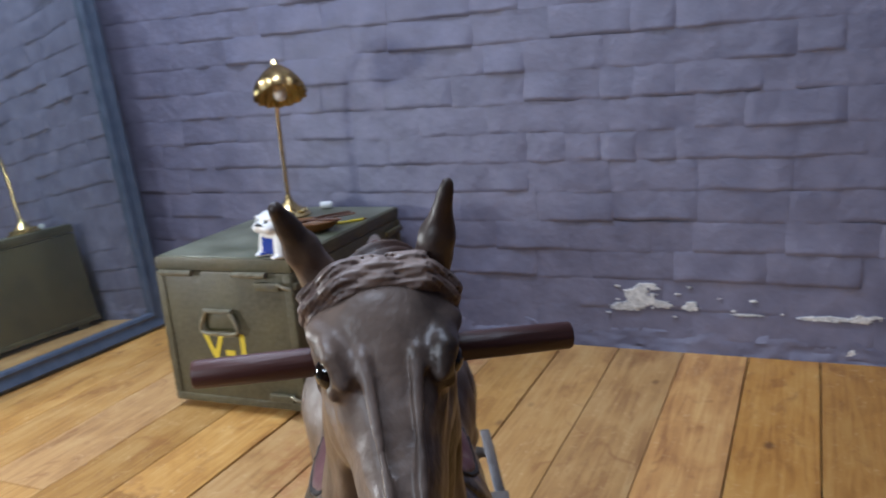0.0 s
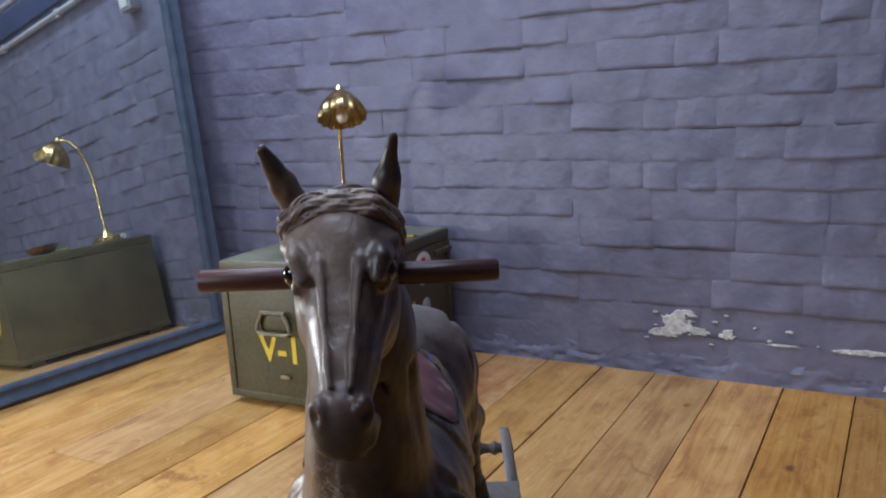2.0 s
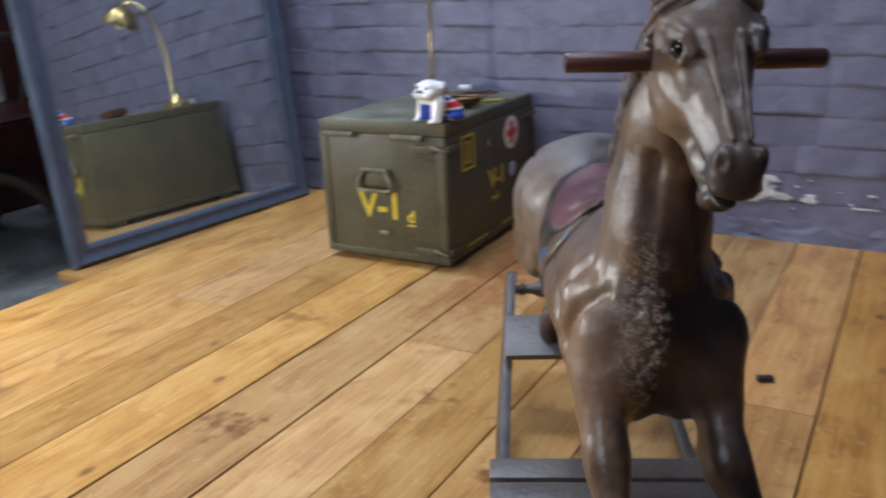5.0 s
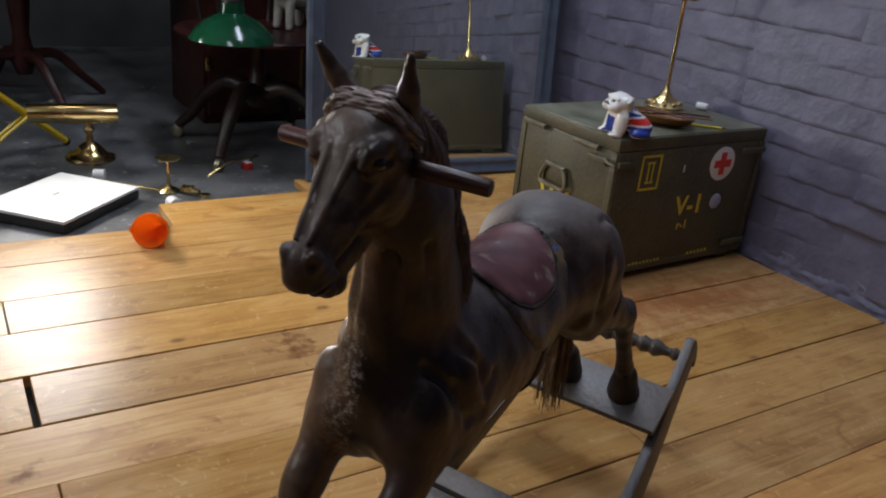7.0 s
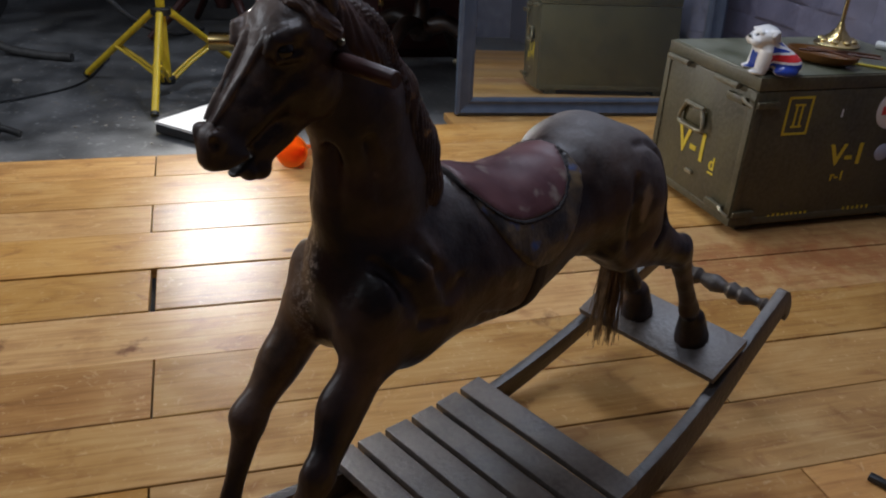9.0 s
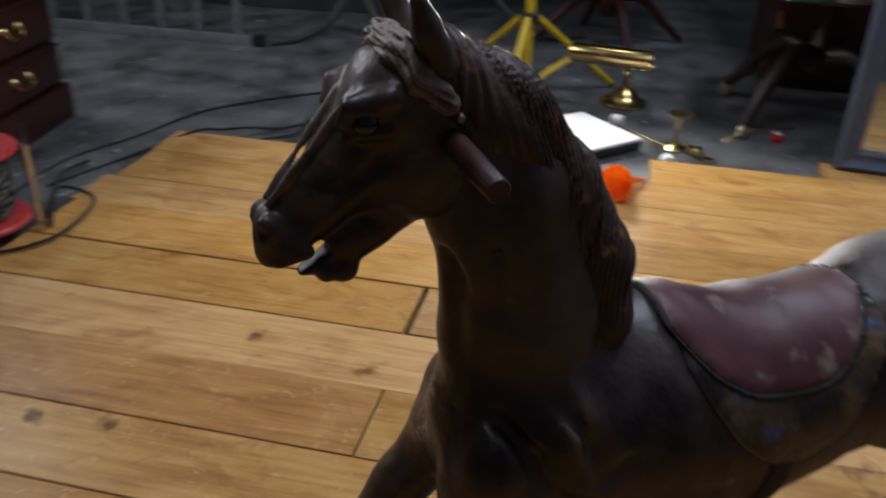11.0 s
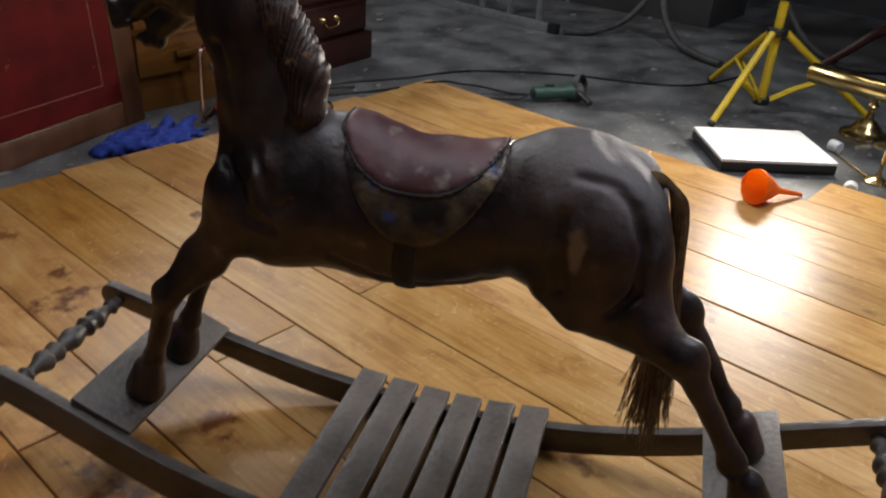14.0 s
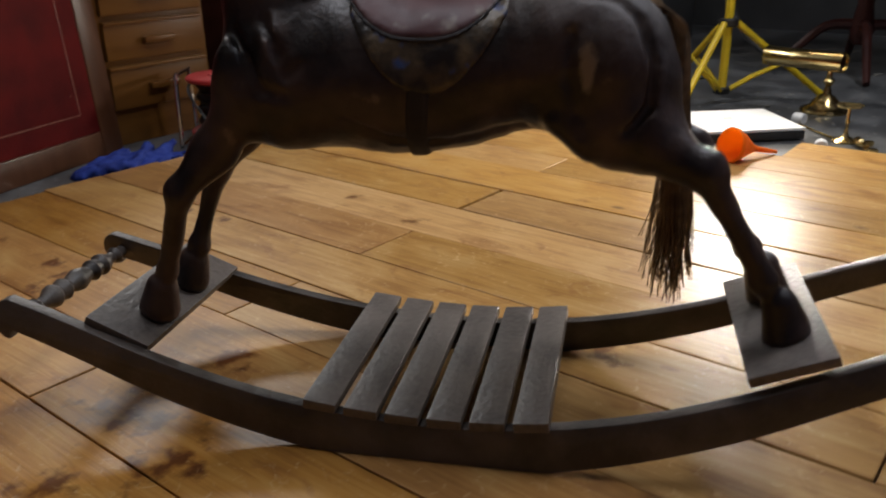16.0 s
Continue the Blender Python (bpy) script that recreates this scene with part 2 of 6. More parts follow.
def horse_material():
    """Worn dark brown paint on wood: rubbed in places, flaked to a pale crackle on the breast, with some light painted
    in.
    """
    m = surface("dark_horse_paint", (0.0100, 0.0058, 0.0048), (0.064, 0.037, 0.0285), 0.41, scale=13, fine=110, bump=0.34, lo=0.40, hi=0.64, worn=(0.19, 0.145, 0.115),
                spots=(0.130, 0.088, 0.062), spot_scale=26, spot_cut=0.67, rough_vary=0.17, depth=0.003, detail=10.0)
    t = m.node_tree
    n, b = t.nodes, t.nodes["Principled BSDF"]
    b.inputs["Specular IOR Level"].default_value = 0.46
    colour = b.inputs["Base Color"].links[0].from_socket
    tc = n.new("ShaderNodeTexCoord")

    def blob(centre, scale, inner, outer):
        mp = n.new("ShaderNodeMapping")
        mp.inputs["Location"].default_value = tuple(-a * s for a, s in zip(centre, scale))
        mp.inputs["Scale"].default_value = scale
        link(t, tc.outputs["Object"], mp.inputs[0])
        ln = n.new("ShaderNodeVectorMath")
        ln.operation = "LENGTH"
        link(t, mp.outputs[0], ln.inputs[0])
        nz = n.new("ShaderNodeTexNoise")
        nz.inputs["Scale"].default_value, nz.inputs["Detail"].default_value, nz.inputs["Roughness"].default_value = 30.0, 9.0, 0.62
        link(t, tc.outputs["Object"], nz.inputs[0])
        ad = n.new("ShaderNodeMath")
        ad.operation = "MULTIPLY_ADD"
        link(t, nz.outputs[0], ad.inputs[0])
        ad.inputs[1].default_value = 2.4
        link(t, ln.outputs["Value"], ad.inputs[2])
        mr = n.new("ShaderNodeMapRange")
        mr.inputs["From Min"].default_value, mr.inputs["From Max"].default_value = inner + 0.70, outer + 0.80
        mr.inputs["To Min"].default_value, mr.inputs["To Max"].default_value = 1.0, 0.0
        link(t, ad.outputs[0], mr.inputs[0])
        return mr.outputs[0]

    def over(col, mask, rgb, strength=1.0):
        mu = n.new("ShaderNodeMath")
        mu.operation = "MULTIPLY"
        link(t, mask, mu.inputs[0])
        mu.inputs[1].default_value = strength
        mx = n.new("ShaderNodeMix")
        mx.data_type = "RGBA"
        link(t, mu.outputs[0], mx.inputs[0])
        link(t, col, mx.inputs[6])
        mx.inputs[7].default_value = (*rgb, 1)
        return mx.outputs[2]

    # flaked breast, a narrow column below the neck
    area = blob((0.268, -0.036, 0.443), (20, 46, 13), 1.0, 1.6)
    colour = over(colour, area, (0.020, 0.015, 0.013), 0.7)
    vo = n.new("ShaderNodeTexVoronoi")
    vo.feature = "DISTANCE_TO_EDGE"
    vo.inputs["Scale"].default_value = 300.0
    link(t, tc.outputs["Object"], vo.inputs[0])
    vr = n.new("ShaderNodeMapRange")
    vr.inputs["From Min"].default_value, vr.inputs["From Max"].default_value = 0.06, 0.20
    vr.inputs["To Min"].default_value, vr.inputs["To Max"].default_value = 1.0, 0.0
    link(t, vo.outputs["Distance"], vr.inputs[0])
    bn = n.new("ShaderNodeTexNoise")
    bn.inputs["Scale"].default_value = 150.0
    link(t, tc.outputs["Object"], bn.inputs[0])
    br = n.new("ShaderNodeMapRange")
    br.inputs["From Min"].default_value, br.inputs["From Max"].default_value = 0.46, 0.56
    link(t, bn.outputs[0], br.inputs[0])
    m1 = n.new("ShaderNodeMath")
    m1.operation = "MULTIPLY"
    link(t, vr.outputs[0], m1.inputs[0])
    link(t, br.outputs[0], m1.inputs[1])
    m2 = n.new("ShaderNodeMath")
    m2.operation = "MULTIPLY"
    link(t, m1.outputs[0], m2.inputs[0])
    link(t, area, m2.inputs[1])
    colour = over(colour, m2.outputs[0], (0.42, 0.39, 0.36), 0.9)
    # tan painted in on the side that faces the halogen, as its light
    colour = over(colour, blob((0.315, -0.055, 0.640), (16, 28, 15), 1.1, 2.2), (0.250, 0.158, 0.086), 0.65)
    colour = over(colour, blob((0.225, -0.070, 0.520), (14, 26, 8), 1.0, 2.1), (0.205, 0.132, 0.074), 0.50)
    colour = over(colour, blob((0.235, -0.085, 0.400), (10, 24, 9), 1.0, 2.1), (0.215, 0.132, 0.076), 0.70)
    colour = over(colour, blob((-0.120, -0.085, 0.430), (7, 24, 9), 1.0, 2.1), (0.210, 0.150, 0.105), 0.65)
    # rubbed nose, a forehead with overhead light painted in, dark muzzle
    colour = over(colour, blob((0.372, -0.022, 0.650), (17, 58, 17), 1.2, 2.0), (0.180, 0.135, 0.110), 0.65)
    colour = over(colour, blob((0.325, -0.020, 0.695), (17, 34, 18), 1.1, 2.1), (0.185, 0.140, 0.115), 0.65)
    colour = over(colour, blob((0.388, -0.012, 0.578), (26, 26, 27), 1.0, 1.7), (0.020, 0.014, 0.012), 0.88)
    # dark ears
    colour = over(colour, blob((0.308, -0.012, 0.740), (18, 13, 34), 1.0, 1.5), (0.022, 0.014, 0.011), 0.80)
    # shade of the lids painted dark round both eyes
    for s in (-1, 1):
        colour = over(colour, blob((0.338, -0.012 + s * 0.033, 0.669), (62, 60, 66), 0.9, 1.6), (0.024, 0.015, 0.011), 0.85)
    # sheen of the ceiling lamps painted grey, along with dust, on croup and withers
    dust_sheen = blob((-0.20, -0.012, 0.520), (12, 10, 18), 1.1, 2.2)
    colour = over(colour, dust_sheen, (0.165, 0.148, 0.142), 0.70)
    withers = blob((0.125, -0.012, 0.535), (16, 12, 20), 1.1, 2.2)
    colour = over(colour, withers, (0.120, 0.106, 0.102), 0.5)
    rough = b.inputs["Roughness"].links[0].from_socket
    mr = n.new("ShaderNodeMix")
    link(t, dust_sheen, mr.inputs[0])
    link(t, rough, mr.inputs[2])
    mr.inputs[3].default_value = 0.66
    link(t, mr.outputs[0], b.inputs["Roughness"])
    # a bare scar on the haunch
    colour = over(colour, blob((-0.158, 0.080, 0.437), (100, 26, 38), 1.15, 1.55), (0.26, 0.20, 0.13), 0.9)
    link(t, colour, b.inputs["Base Color"])
    return m


PINE = plank_material("pine_boards", (0.285, 0.133, 0.046), (0.50, 0.280, 0.094), (0.61, 0.386, 0.158))
PINE_ORANGE = plank_material("orange_pine_boards", (0.265, 0.108, 0.031), (0.495, 0.248, 0.070), (0.620, 0.365, 0.120))
CONCRETE = surface("stained_concrete", (0.047, 0.048, 0.049), (0.172, 0.172, 0.170), 0.38, scale=6, fine=60, bump=0.3,
                   spots=(0.26, 0.26, 0.25), spot_scale=46, spot_cut=0.625, rough_vary=0.25, detail=9.0)
PAINT = surface("violet_wall_paint", (0.128, 0.124, 0.182), (0.188, 0.181, 0.252), 0.48, scale=11, fine=45, bump=0.42,
                vary=0.03, rough_vary=0.1, depth=0.006, detail=8.0)
PLASTER = surface("chipped_plaster", (0.46, 0.44, 0.42), (0.74, 0.71, 0.66), 0.85, scale=60, bump=0.8, spots=(0.17, 0.17, 0.24), spot_scale=70, spot_cut=0.60, vary=0.15)
FRAME_BLUE = surface("slate_blue_frame_paint", (0.060, 0.078, 0.115), (0.085, 0.105, 0.150), 0.4, scale=25, bump=0.1)
OLIVE = surface("olive_drab_paint", (0.030, 0.0255, 0.0072), (0.068, 0.057, 0.0165), 0.48, scale=9, fine=90, bump=0.22, lo=0.36, hi=0.62, detail=10.0,
                spots=(0.040, 0.032, 0.020), spot_scale=22, spot_cut=0.64, rough_vary=0.2, worn=(0.20, 0.18, 0.13), worn_at=0.54)
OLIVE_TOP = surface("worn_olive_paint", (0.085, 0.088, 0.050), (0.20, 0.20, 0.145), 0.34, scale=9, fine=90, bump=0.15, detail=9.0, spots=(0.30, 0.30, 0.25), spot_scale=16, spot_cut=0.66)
BARE_STEEL = surface("rubbed_steel", (0.22, 0.20, 0.13), (0.38, 0.35, 0.26), 0.35, 0.7, scale=40, bump=0.1)
YELLOW_INK = plain("yellow_stencil", (0.66, 0.51, 0.025), 0.6)
RED_INK = plain("red_sticker", (0.65, 0.05, 0.03), 0.5)
WHITE_INK = plain("white_sticker", (0.78, 0.76, 0.74), 0.5)
PALE_INK = plain("pale_blue_sticker", (0.42, 0.45, 0.58), 0.5)
BRASS = surface("polished_brass", (0.60, 0.44, 0.17), (0.74, 0.58, 0.28), 0.22, 1.0, scale=30, bump=0.04)
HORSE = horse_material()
# worn also paints highlights along the strands
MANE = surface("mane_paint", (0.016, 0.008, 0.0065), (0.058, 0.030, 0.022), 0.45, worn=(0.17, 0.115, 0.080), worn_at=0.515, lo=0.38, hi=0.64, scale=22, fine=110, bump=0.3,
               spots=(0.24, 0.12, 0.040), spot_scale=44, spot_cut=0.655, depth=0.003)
# paler than the mane: overhead light painted in together with dust
FORELOCK = surface("toplit_dusty_forelock_paint", (0.060, 0.030, 0.022), (0.260, 0.195, 0.165), 0.45, scale=26, fine=110, bump=0.3, lo=0.38, hi=0.62, worn=(0.30, 0.25, 0.22), worn_at=0.51)
SADDLE = surface("maroon_saddle_paint", (0.056, 0.015, 0.018), (0.125, 0.048, 0.049), 0.48, lo=0.36, hi=0.64, worn=(0.30, 0.25, 0.22), scale=15, detail=10.0, fine=80, bump=0.2,
                 spots=(0.190, 0.140, 0.115), spot_scale=24, spot_cut=0.625, depth=0.003)
SADDLE_EDGE = surface("black_saddle_piping", (0.008, 0.006, 0.006), (0.026, 0.019, 0.017), 0.72, scale=40, bump=0.2)
CLOTH_PAINT = surface("saddle_cloth_paint", (0.022, 0.017, 0.014), (0.135, 0.090, 0.042), 0.34, lo=0.42, hi=0.66, scale=30, bump=0.3, worn=(0.12, 0.10, 0.08),
                      spots=(0.045, 0.08, 0.21), spot_scale=26, spot_cut=0.61)
ROCKER = surface("dark_stained_rocker_wood", (0.024, 0.0182, 0.0150), (0.088, 0.069, 0.056), 0.42, worn=(0.20, 0.170, 0.148), worn_at=0.53, lo=0.38, hi=0.64, detail=9.0, scale=12, fine=120, bump=0.35,
                 stretch=(1, 1, 1), vary=0.12)
HANDLE = surface("dark_red_handle_wood", (0.034, 0.012, 0.010), (0.105, 0.038, 0.029), 0.42, scale=30, lo=0.38, hi=0.64, bump=0.35, stretch=(1, 0.1, 1))
HAIR = surface("tail_hair", (0.15, 0.095, 0.045), (0.42, 0.27, 0.13), 0.55, scale=60, bump=0.05, vary=0.3)
EYE_GLASS = plain("dark_glass_eye", (0.01, 0.007, 0.005), 0.06)
YELLOW_PAINT = surface("yellow_tripod_enamel", (0.60, 0.42, 0.012), (0.72, 0.52, 0.02), 0.35, scale=25, bump=0.08,
                       spots=(0.35, 0.25, 0.02), spot_scale=40, spot_cut=0.7)
BLACK_PLASTIC = surface("black_plastic", (0.012, 0.012, 0.012), (0.024, 0.024, 0.024), 0.45, scale=60, bump=0.06)
LAPTOP_LID = surface("silver_laptop_lid", (0.80, 0.79, 0.76), (0.86, 0.85, 0.82), 0.42, 0.0, scale=40, bump=0.03)
ORANGE = surface("orange_plastic", (0.82, 0.20, 0.012), (0.90, 0.26, 0.018), 0.38, scale=30, bump=0.05)
# thin plastic lets light through
_t = ORANGE.node_tree
_b, _o = _t.nodes["Principled BSDF"], _t.nodes["Material Output"]
_tr, _mx = _t.nodes.new("ShaderNodeBsdfTranslucent"), _t.nodes.new("ShaderNodeMixShader")
_tr.inputs[0].default_value = (0.95, 0.40, 0.03, 1)
_mx.inputs[0].default_value = 0.5
_t.links.new(_b.outputs[0], _mx.inputs[1])
_t.links.new(_tr.outputs[0], _mx.inputs[2])
_t.links.new(_mx.outputs[0], _o.inputs[0])
GREEN_TOOL = surface("green_tool_plastic", (0.020, 0.060, 0.042), (0.035, 0.085, 0.06), 0.45, scale=40, bump=0.08)
RED_LEATHER = surface("worn_red_leather", (0.062, 0.004, 0.004), (0.115, 0.008, 0.007), 0.65, scale=8, fine=130, bump=0.25,
                      spots=(0.30, 0.13, 0.09), spot_scale=14, spot_cut=0.69)
DARK_STAIN = surface("blackened_chair_wood", (0.014, 0.008, 0.006), (0.040, 0.022, 0.014), 0.45, scale=12, bump=0.15)
BROWN_WOOD = surface("brown_polished_wood", (0.055, 0.020, 0.009), (0.105, 0.042, 0.018), 0.35, scale=12, bump=0.12, stretch=(1, 1, 0.15))
HONEY_WOOD = surface("honey_oak", (0.100, 0.038, 0.006), (0.165, 0.070, 0.013), 0.4, scale=14, bump=0.12, stretch=(0.12, 1, 1))
MAHOGANY = surface("dark_mahogany", (0.028, 0.008, 0.006), (0.055, 0.016, 0.012), 0.4, scale=12, bump=0.1, stretch=(0.12, 1, 1))
ALUMINIUM = surface("dull_aluminium", (0.30, 0.31, 0.31), (0.42, 0.43, 0.43), 0.42, 0.6, scale=30, bump=0.1)
CHROME = plain("bright_chrome", (0.7, 0.7, 0.72), 0.15, 1.0)
REEL_RED = surface("red_reel_plastic", (0.46, 0.034, 0.036), (0.60, 0.070, 0.066), 0.4, scale=25, bump=0.06)
BLUE_CLOTH = surface("blue_work_cloth", (0.012, 0.028, 0.20), (0.025, 0.055, 0.32), 0.85, scale=30, fine=300, bump=0.5)
RUBBER = surface("grey_rubber_hose", (0.035, 0.034, 0.032), (0.075, 0.072, 0.068), 0.6, scale=30, bump=0.15)
CERAMIC = surface("white_glazed_ceramic", (0.72, 0.70, 0.66), (0.80, 0.78, 0.75), 0.2, scale=20, bump=0.03)
CERAMIC_BLUE = plain("blue_glaze", (0.03, 0.06, 0.34), 0.2)
CERAMIC_RED = plain("red_glaze", (0.60, 0.03, 0.03), 0.2)
STONE = surface("weathered_white_stone", (0.42, 0.40, 0.34), (0.60, 0.57, 0.50), 0.8, scale=30, bump=0.4)
GREEN_ENAMEL = surface("green_enamel", (0.005, 0.040, 0.016), (0.009, 0.060, 0.026), 0.12, scale=15, bump=0.03)
DARK_WALL = surface("dark_workshop_wall", (0.035, 0.034, 0.033), (0.065, 0.062, 0.06), 0.8, scale=4, bump=0.3)
CEILING_PAINT = surface("white_ceiling_paint", (0.5, 0.5, 0.5), (0.62, 0.62, 0.62), 0.8, scale=5, bump=0.1)
WHITE_PLASTIC = plain("white_plastic", (0.72, 0.72, 0.70), 0.4)
GREY_PLASTIC = surface("grey_painted_conduit", (0.34, 0.34, 0.38), (0.42, 0.42, 0.46), 0.45, scale=20, bump=0.1)
BEAM_BLUE = surface("dark_blue_beam", (0.03, 0.04, 0.09), (0.05, 0.06, 0.13), 0.5, scale=9, bump=0.1)
DARK_GAP = plain("dark_gap", (0.012, 0.010, 0.008), 0.9)
for _m, _v in ((ROCKER, 0.55), (OLIVE, 0.40), (SADDLE, 0.45), (MANE, 0.30), (RED_LEATHER, 0.12), (HONEY_WOOD, 0.25), (BROWN_WOOD, 0.3), (MAHOGANY, 0.3)):
    _m.node_tree.nodes["Principled BSDF"].inputs["Specular IOR Level"].default_value = _v
mirror_mat = plain("mirror_silver", (0.74, 0.79, 0.77), 0.01, 1.0)
# dust on the mirror
_t = mirror_mat.node_tree
_b, _o = _t.nodes["Principled BSDF"], _t.nodes["Material Output"]
_df, _mx, _nz, _rp = _t.nodes.new("ShaderNodeBsdfDiffuse"), _t.nodes.new("ShaderNodeMixShader"), _t.nodes.new("ShaderNodeTexNoise"), _t.nodes.new("ShaderNodeMapRange")
_df.inputs[0].default_value = (0.42, 0.44, 0.44, 1)
_nz.inputs["Scale"].default_value, _nz.inputs["Detail"].default_value = 6.0, 8.0
_rp.inputs["To Min"].default_value, _rp.inputs["To Max"].default_value = 0.02, 0.09
_t.links.new(_nz.outputs[0], _rp.inputs[0])
_t.links.new(_rp.outputs[0], _mx.inputs[0])
_t.links.new(_b.outputs[0], _mx.inputs[1])
_t.links.new(_df.outputs[0], _mx.inputs[2])
_t.links.new(_mx.outputs[0], _o.inputs[0])
GLASS_BULB = plain("frosted_bulb", (0.75, 0.66, 0.58), 0.25)
HALOGEN_GLOW = plain("halogen_tube", (1.0, 0.86, 0.68), 0.3, 0.0, 12.0)


# ---- mesh helpers ----
def part(name, bm, mat, parent=None, label="", smooth=True):
    """Links a bmesh as one mesh object under a thing or a part."""
    me = bpy.data.meshes.new(name)
    bm.to_mesh(me)
    bm.free()
    for m in (mat if isinstance(mat, (list, tuple)) else [mat]):
        me.materials.append(m)
    if smooth:
        me.shade_smooth()
        me.set_sharp_from_angle(angle=radians(38))
    ob = new(name, me)
    if parent is not None:
        ob.parent = parent
    if label:
        ob["label"] = label
    return ob


def thing(name, m, label, category, group="", kind=""):
    ob = new(name)
    ob.empty_display_size = 0.05
    ob.matrix_world = m
    return tagged(ob, label, category, group, kind)


def box(sx, sy, sz, at=(0, 0, 0), bevel=0.0, m=None, segs=2):
    """A bevelled box centred on at."""
    bm = bmesh.new()
    bmesh.ops.create_cube(bm, size=1.0)
    bmesh.ops.scale(bm, vec=(sx, sy, sz), verts=bm.verts)
    if bevel:
        bmesh.ops.bevel(bm, geom=bm.edges[:], offset=bevel, segments=segs, affect="EDGES", profile=0.6)
    bmesh.ops.translate(bm, vec=at, verts=bm.verts)
    if m is not None:
        bmesh.ops.transform(bm, matrix=m, verts=bm.verts)
    return bm


def merge(*bms):
    out = bms[0]
    for other in bms[1:]:
        me = bpy.data.meshes.new("tmp")
        other.to_mesh(me)
        other.free()
        out.from_mesh(me)
        bpy.data.meshes.remove(me)
    return out


def lathe(profile, n=28, m=None, cap=True):
    """Turns (radius, height) pairs round z."""
    bm = bmesh.new()
    rings = []
    for r, z in profile:
        rings.append([bm.verts.new((r * math.cos(2 * math.pi * k / n), r * math.sin(2 * math.pi * k / n), z)) for k in range(n)])
    for a, b in zip(rings, rings[1:]):
        for k in range(n):
            bm.faces.new((a[k], a[(k + 1) % n], b[(k + 1) % n], b[k]))
    if cap:
        bm.faces.new(rings[0][::-1])
        bm.faces.new(rings[-1])
    bmesh.ops.recalc_face_normals(bm, faces=bm.faces)
    if m is not None:
        bmesh.ops.transform(bm, matrix=m, verts=bm.verts)
    return bm


def smooth_path(points, steps=8):
    """Catmull-Rom through the points."""
    p = [Vector(q) for q in points]
    p = [2 * p[0] - p[1]] + p + [2 * p[-1] - p[-2]]
    out = []
    for i in range(1, len(p) - 2):
        a, b, c, d = p[i - 1:i + 3]
        for k in range(steps):
            s = k / steps
            out.append(0.5 * ((2 * b) + (c - a) * s + (2 * a - 5 * b + 4 * c - d) * s * s + (3 * b - a - 3 * c + d) * s ** 3))
    out.append(p[-2])
    return out


def tube(points, radius, n=8, m=None, steps=8, taper=None):
    """A round tube along a smooth path; radius may be a list of start and end."""
    path = smooth_path(points, steps) if steps > 1 else [Vector(q) for q in points]
    bm = bmesh.new()
    rings, up = [], Vector((0.13, 0.21, 1)).normalized()
    for i, q in enumerate(path):
        d = (path[min(i + 1, len(path) - 1)] - path[max(i - 1, 0)]).normalized()
        u = d.cross(up)
        if u.length < 0.05:
            u = d.cross(Vector((1, 0, 0)))
        u.normalize()
        v = d.cross(u)
        s = i / max(1, len(path) - 1)
        r = radius if not isinstance(radius, (tuple, list)) else radius[0] + (radius[1] - radius[0]) * s
        rings.append([bm.verts.new(q + r * (math.cos(2 * math.pi * k / n) * u + math.sin(2 * math.pi * k / n) * v)) for k in range(n)])
    for a, b in zip(rings, rings[1:]):
        for k in range(n):
            bm.faces.new((a[k], a[(k + 1) % n], b[(k + 1) % n], b[k]))
    bm.faces.new(rings[0][::-1])
    bm.faces.new(rings[-1])
    bmesh.ops.recalc_face_normals(bm, faces=bm.faces)
    if m is not None:
        bmesh.ops.transform(bm, matrix=m, verts=bm.verts)
    return bm


def extrude_outline(points, depth, bevel=0.0, m=None):
    """A flat outline in the xz plane, given thickness along y (centred)."""
    bm = bmesh.new()
    vs = [bm.verts.new((x, -depth / 2, z)) for x, z in points]
    f = bm.faces.new(vs)
    r = bmesh.ops.extrude_face_region(bm, geom=[f])
    bmesh.ops.translate(bm, vec=(0, depth, 0), verts=[g for g in r["geom"] if isinstance(g, bmesh.types.BMVert)])
    bmesh.ops.recalc_face_normals(bm, faces=bm.faces)
    if bevel:
        edges = [e for e in bm.edges if abs(e.verts[0].co.y - e.verts[1].co.y) < 1e-6]
        bmesh.ops.bevel(bm, geom=edges, offset=bevel, segments=2, affect="EDGES", profile=0.6)
    if m is not None:
        bmesh.ops.transform(bm, matrix=m, verts=bm.verts)
    return bm


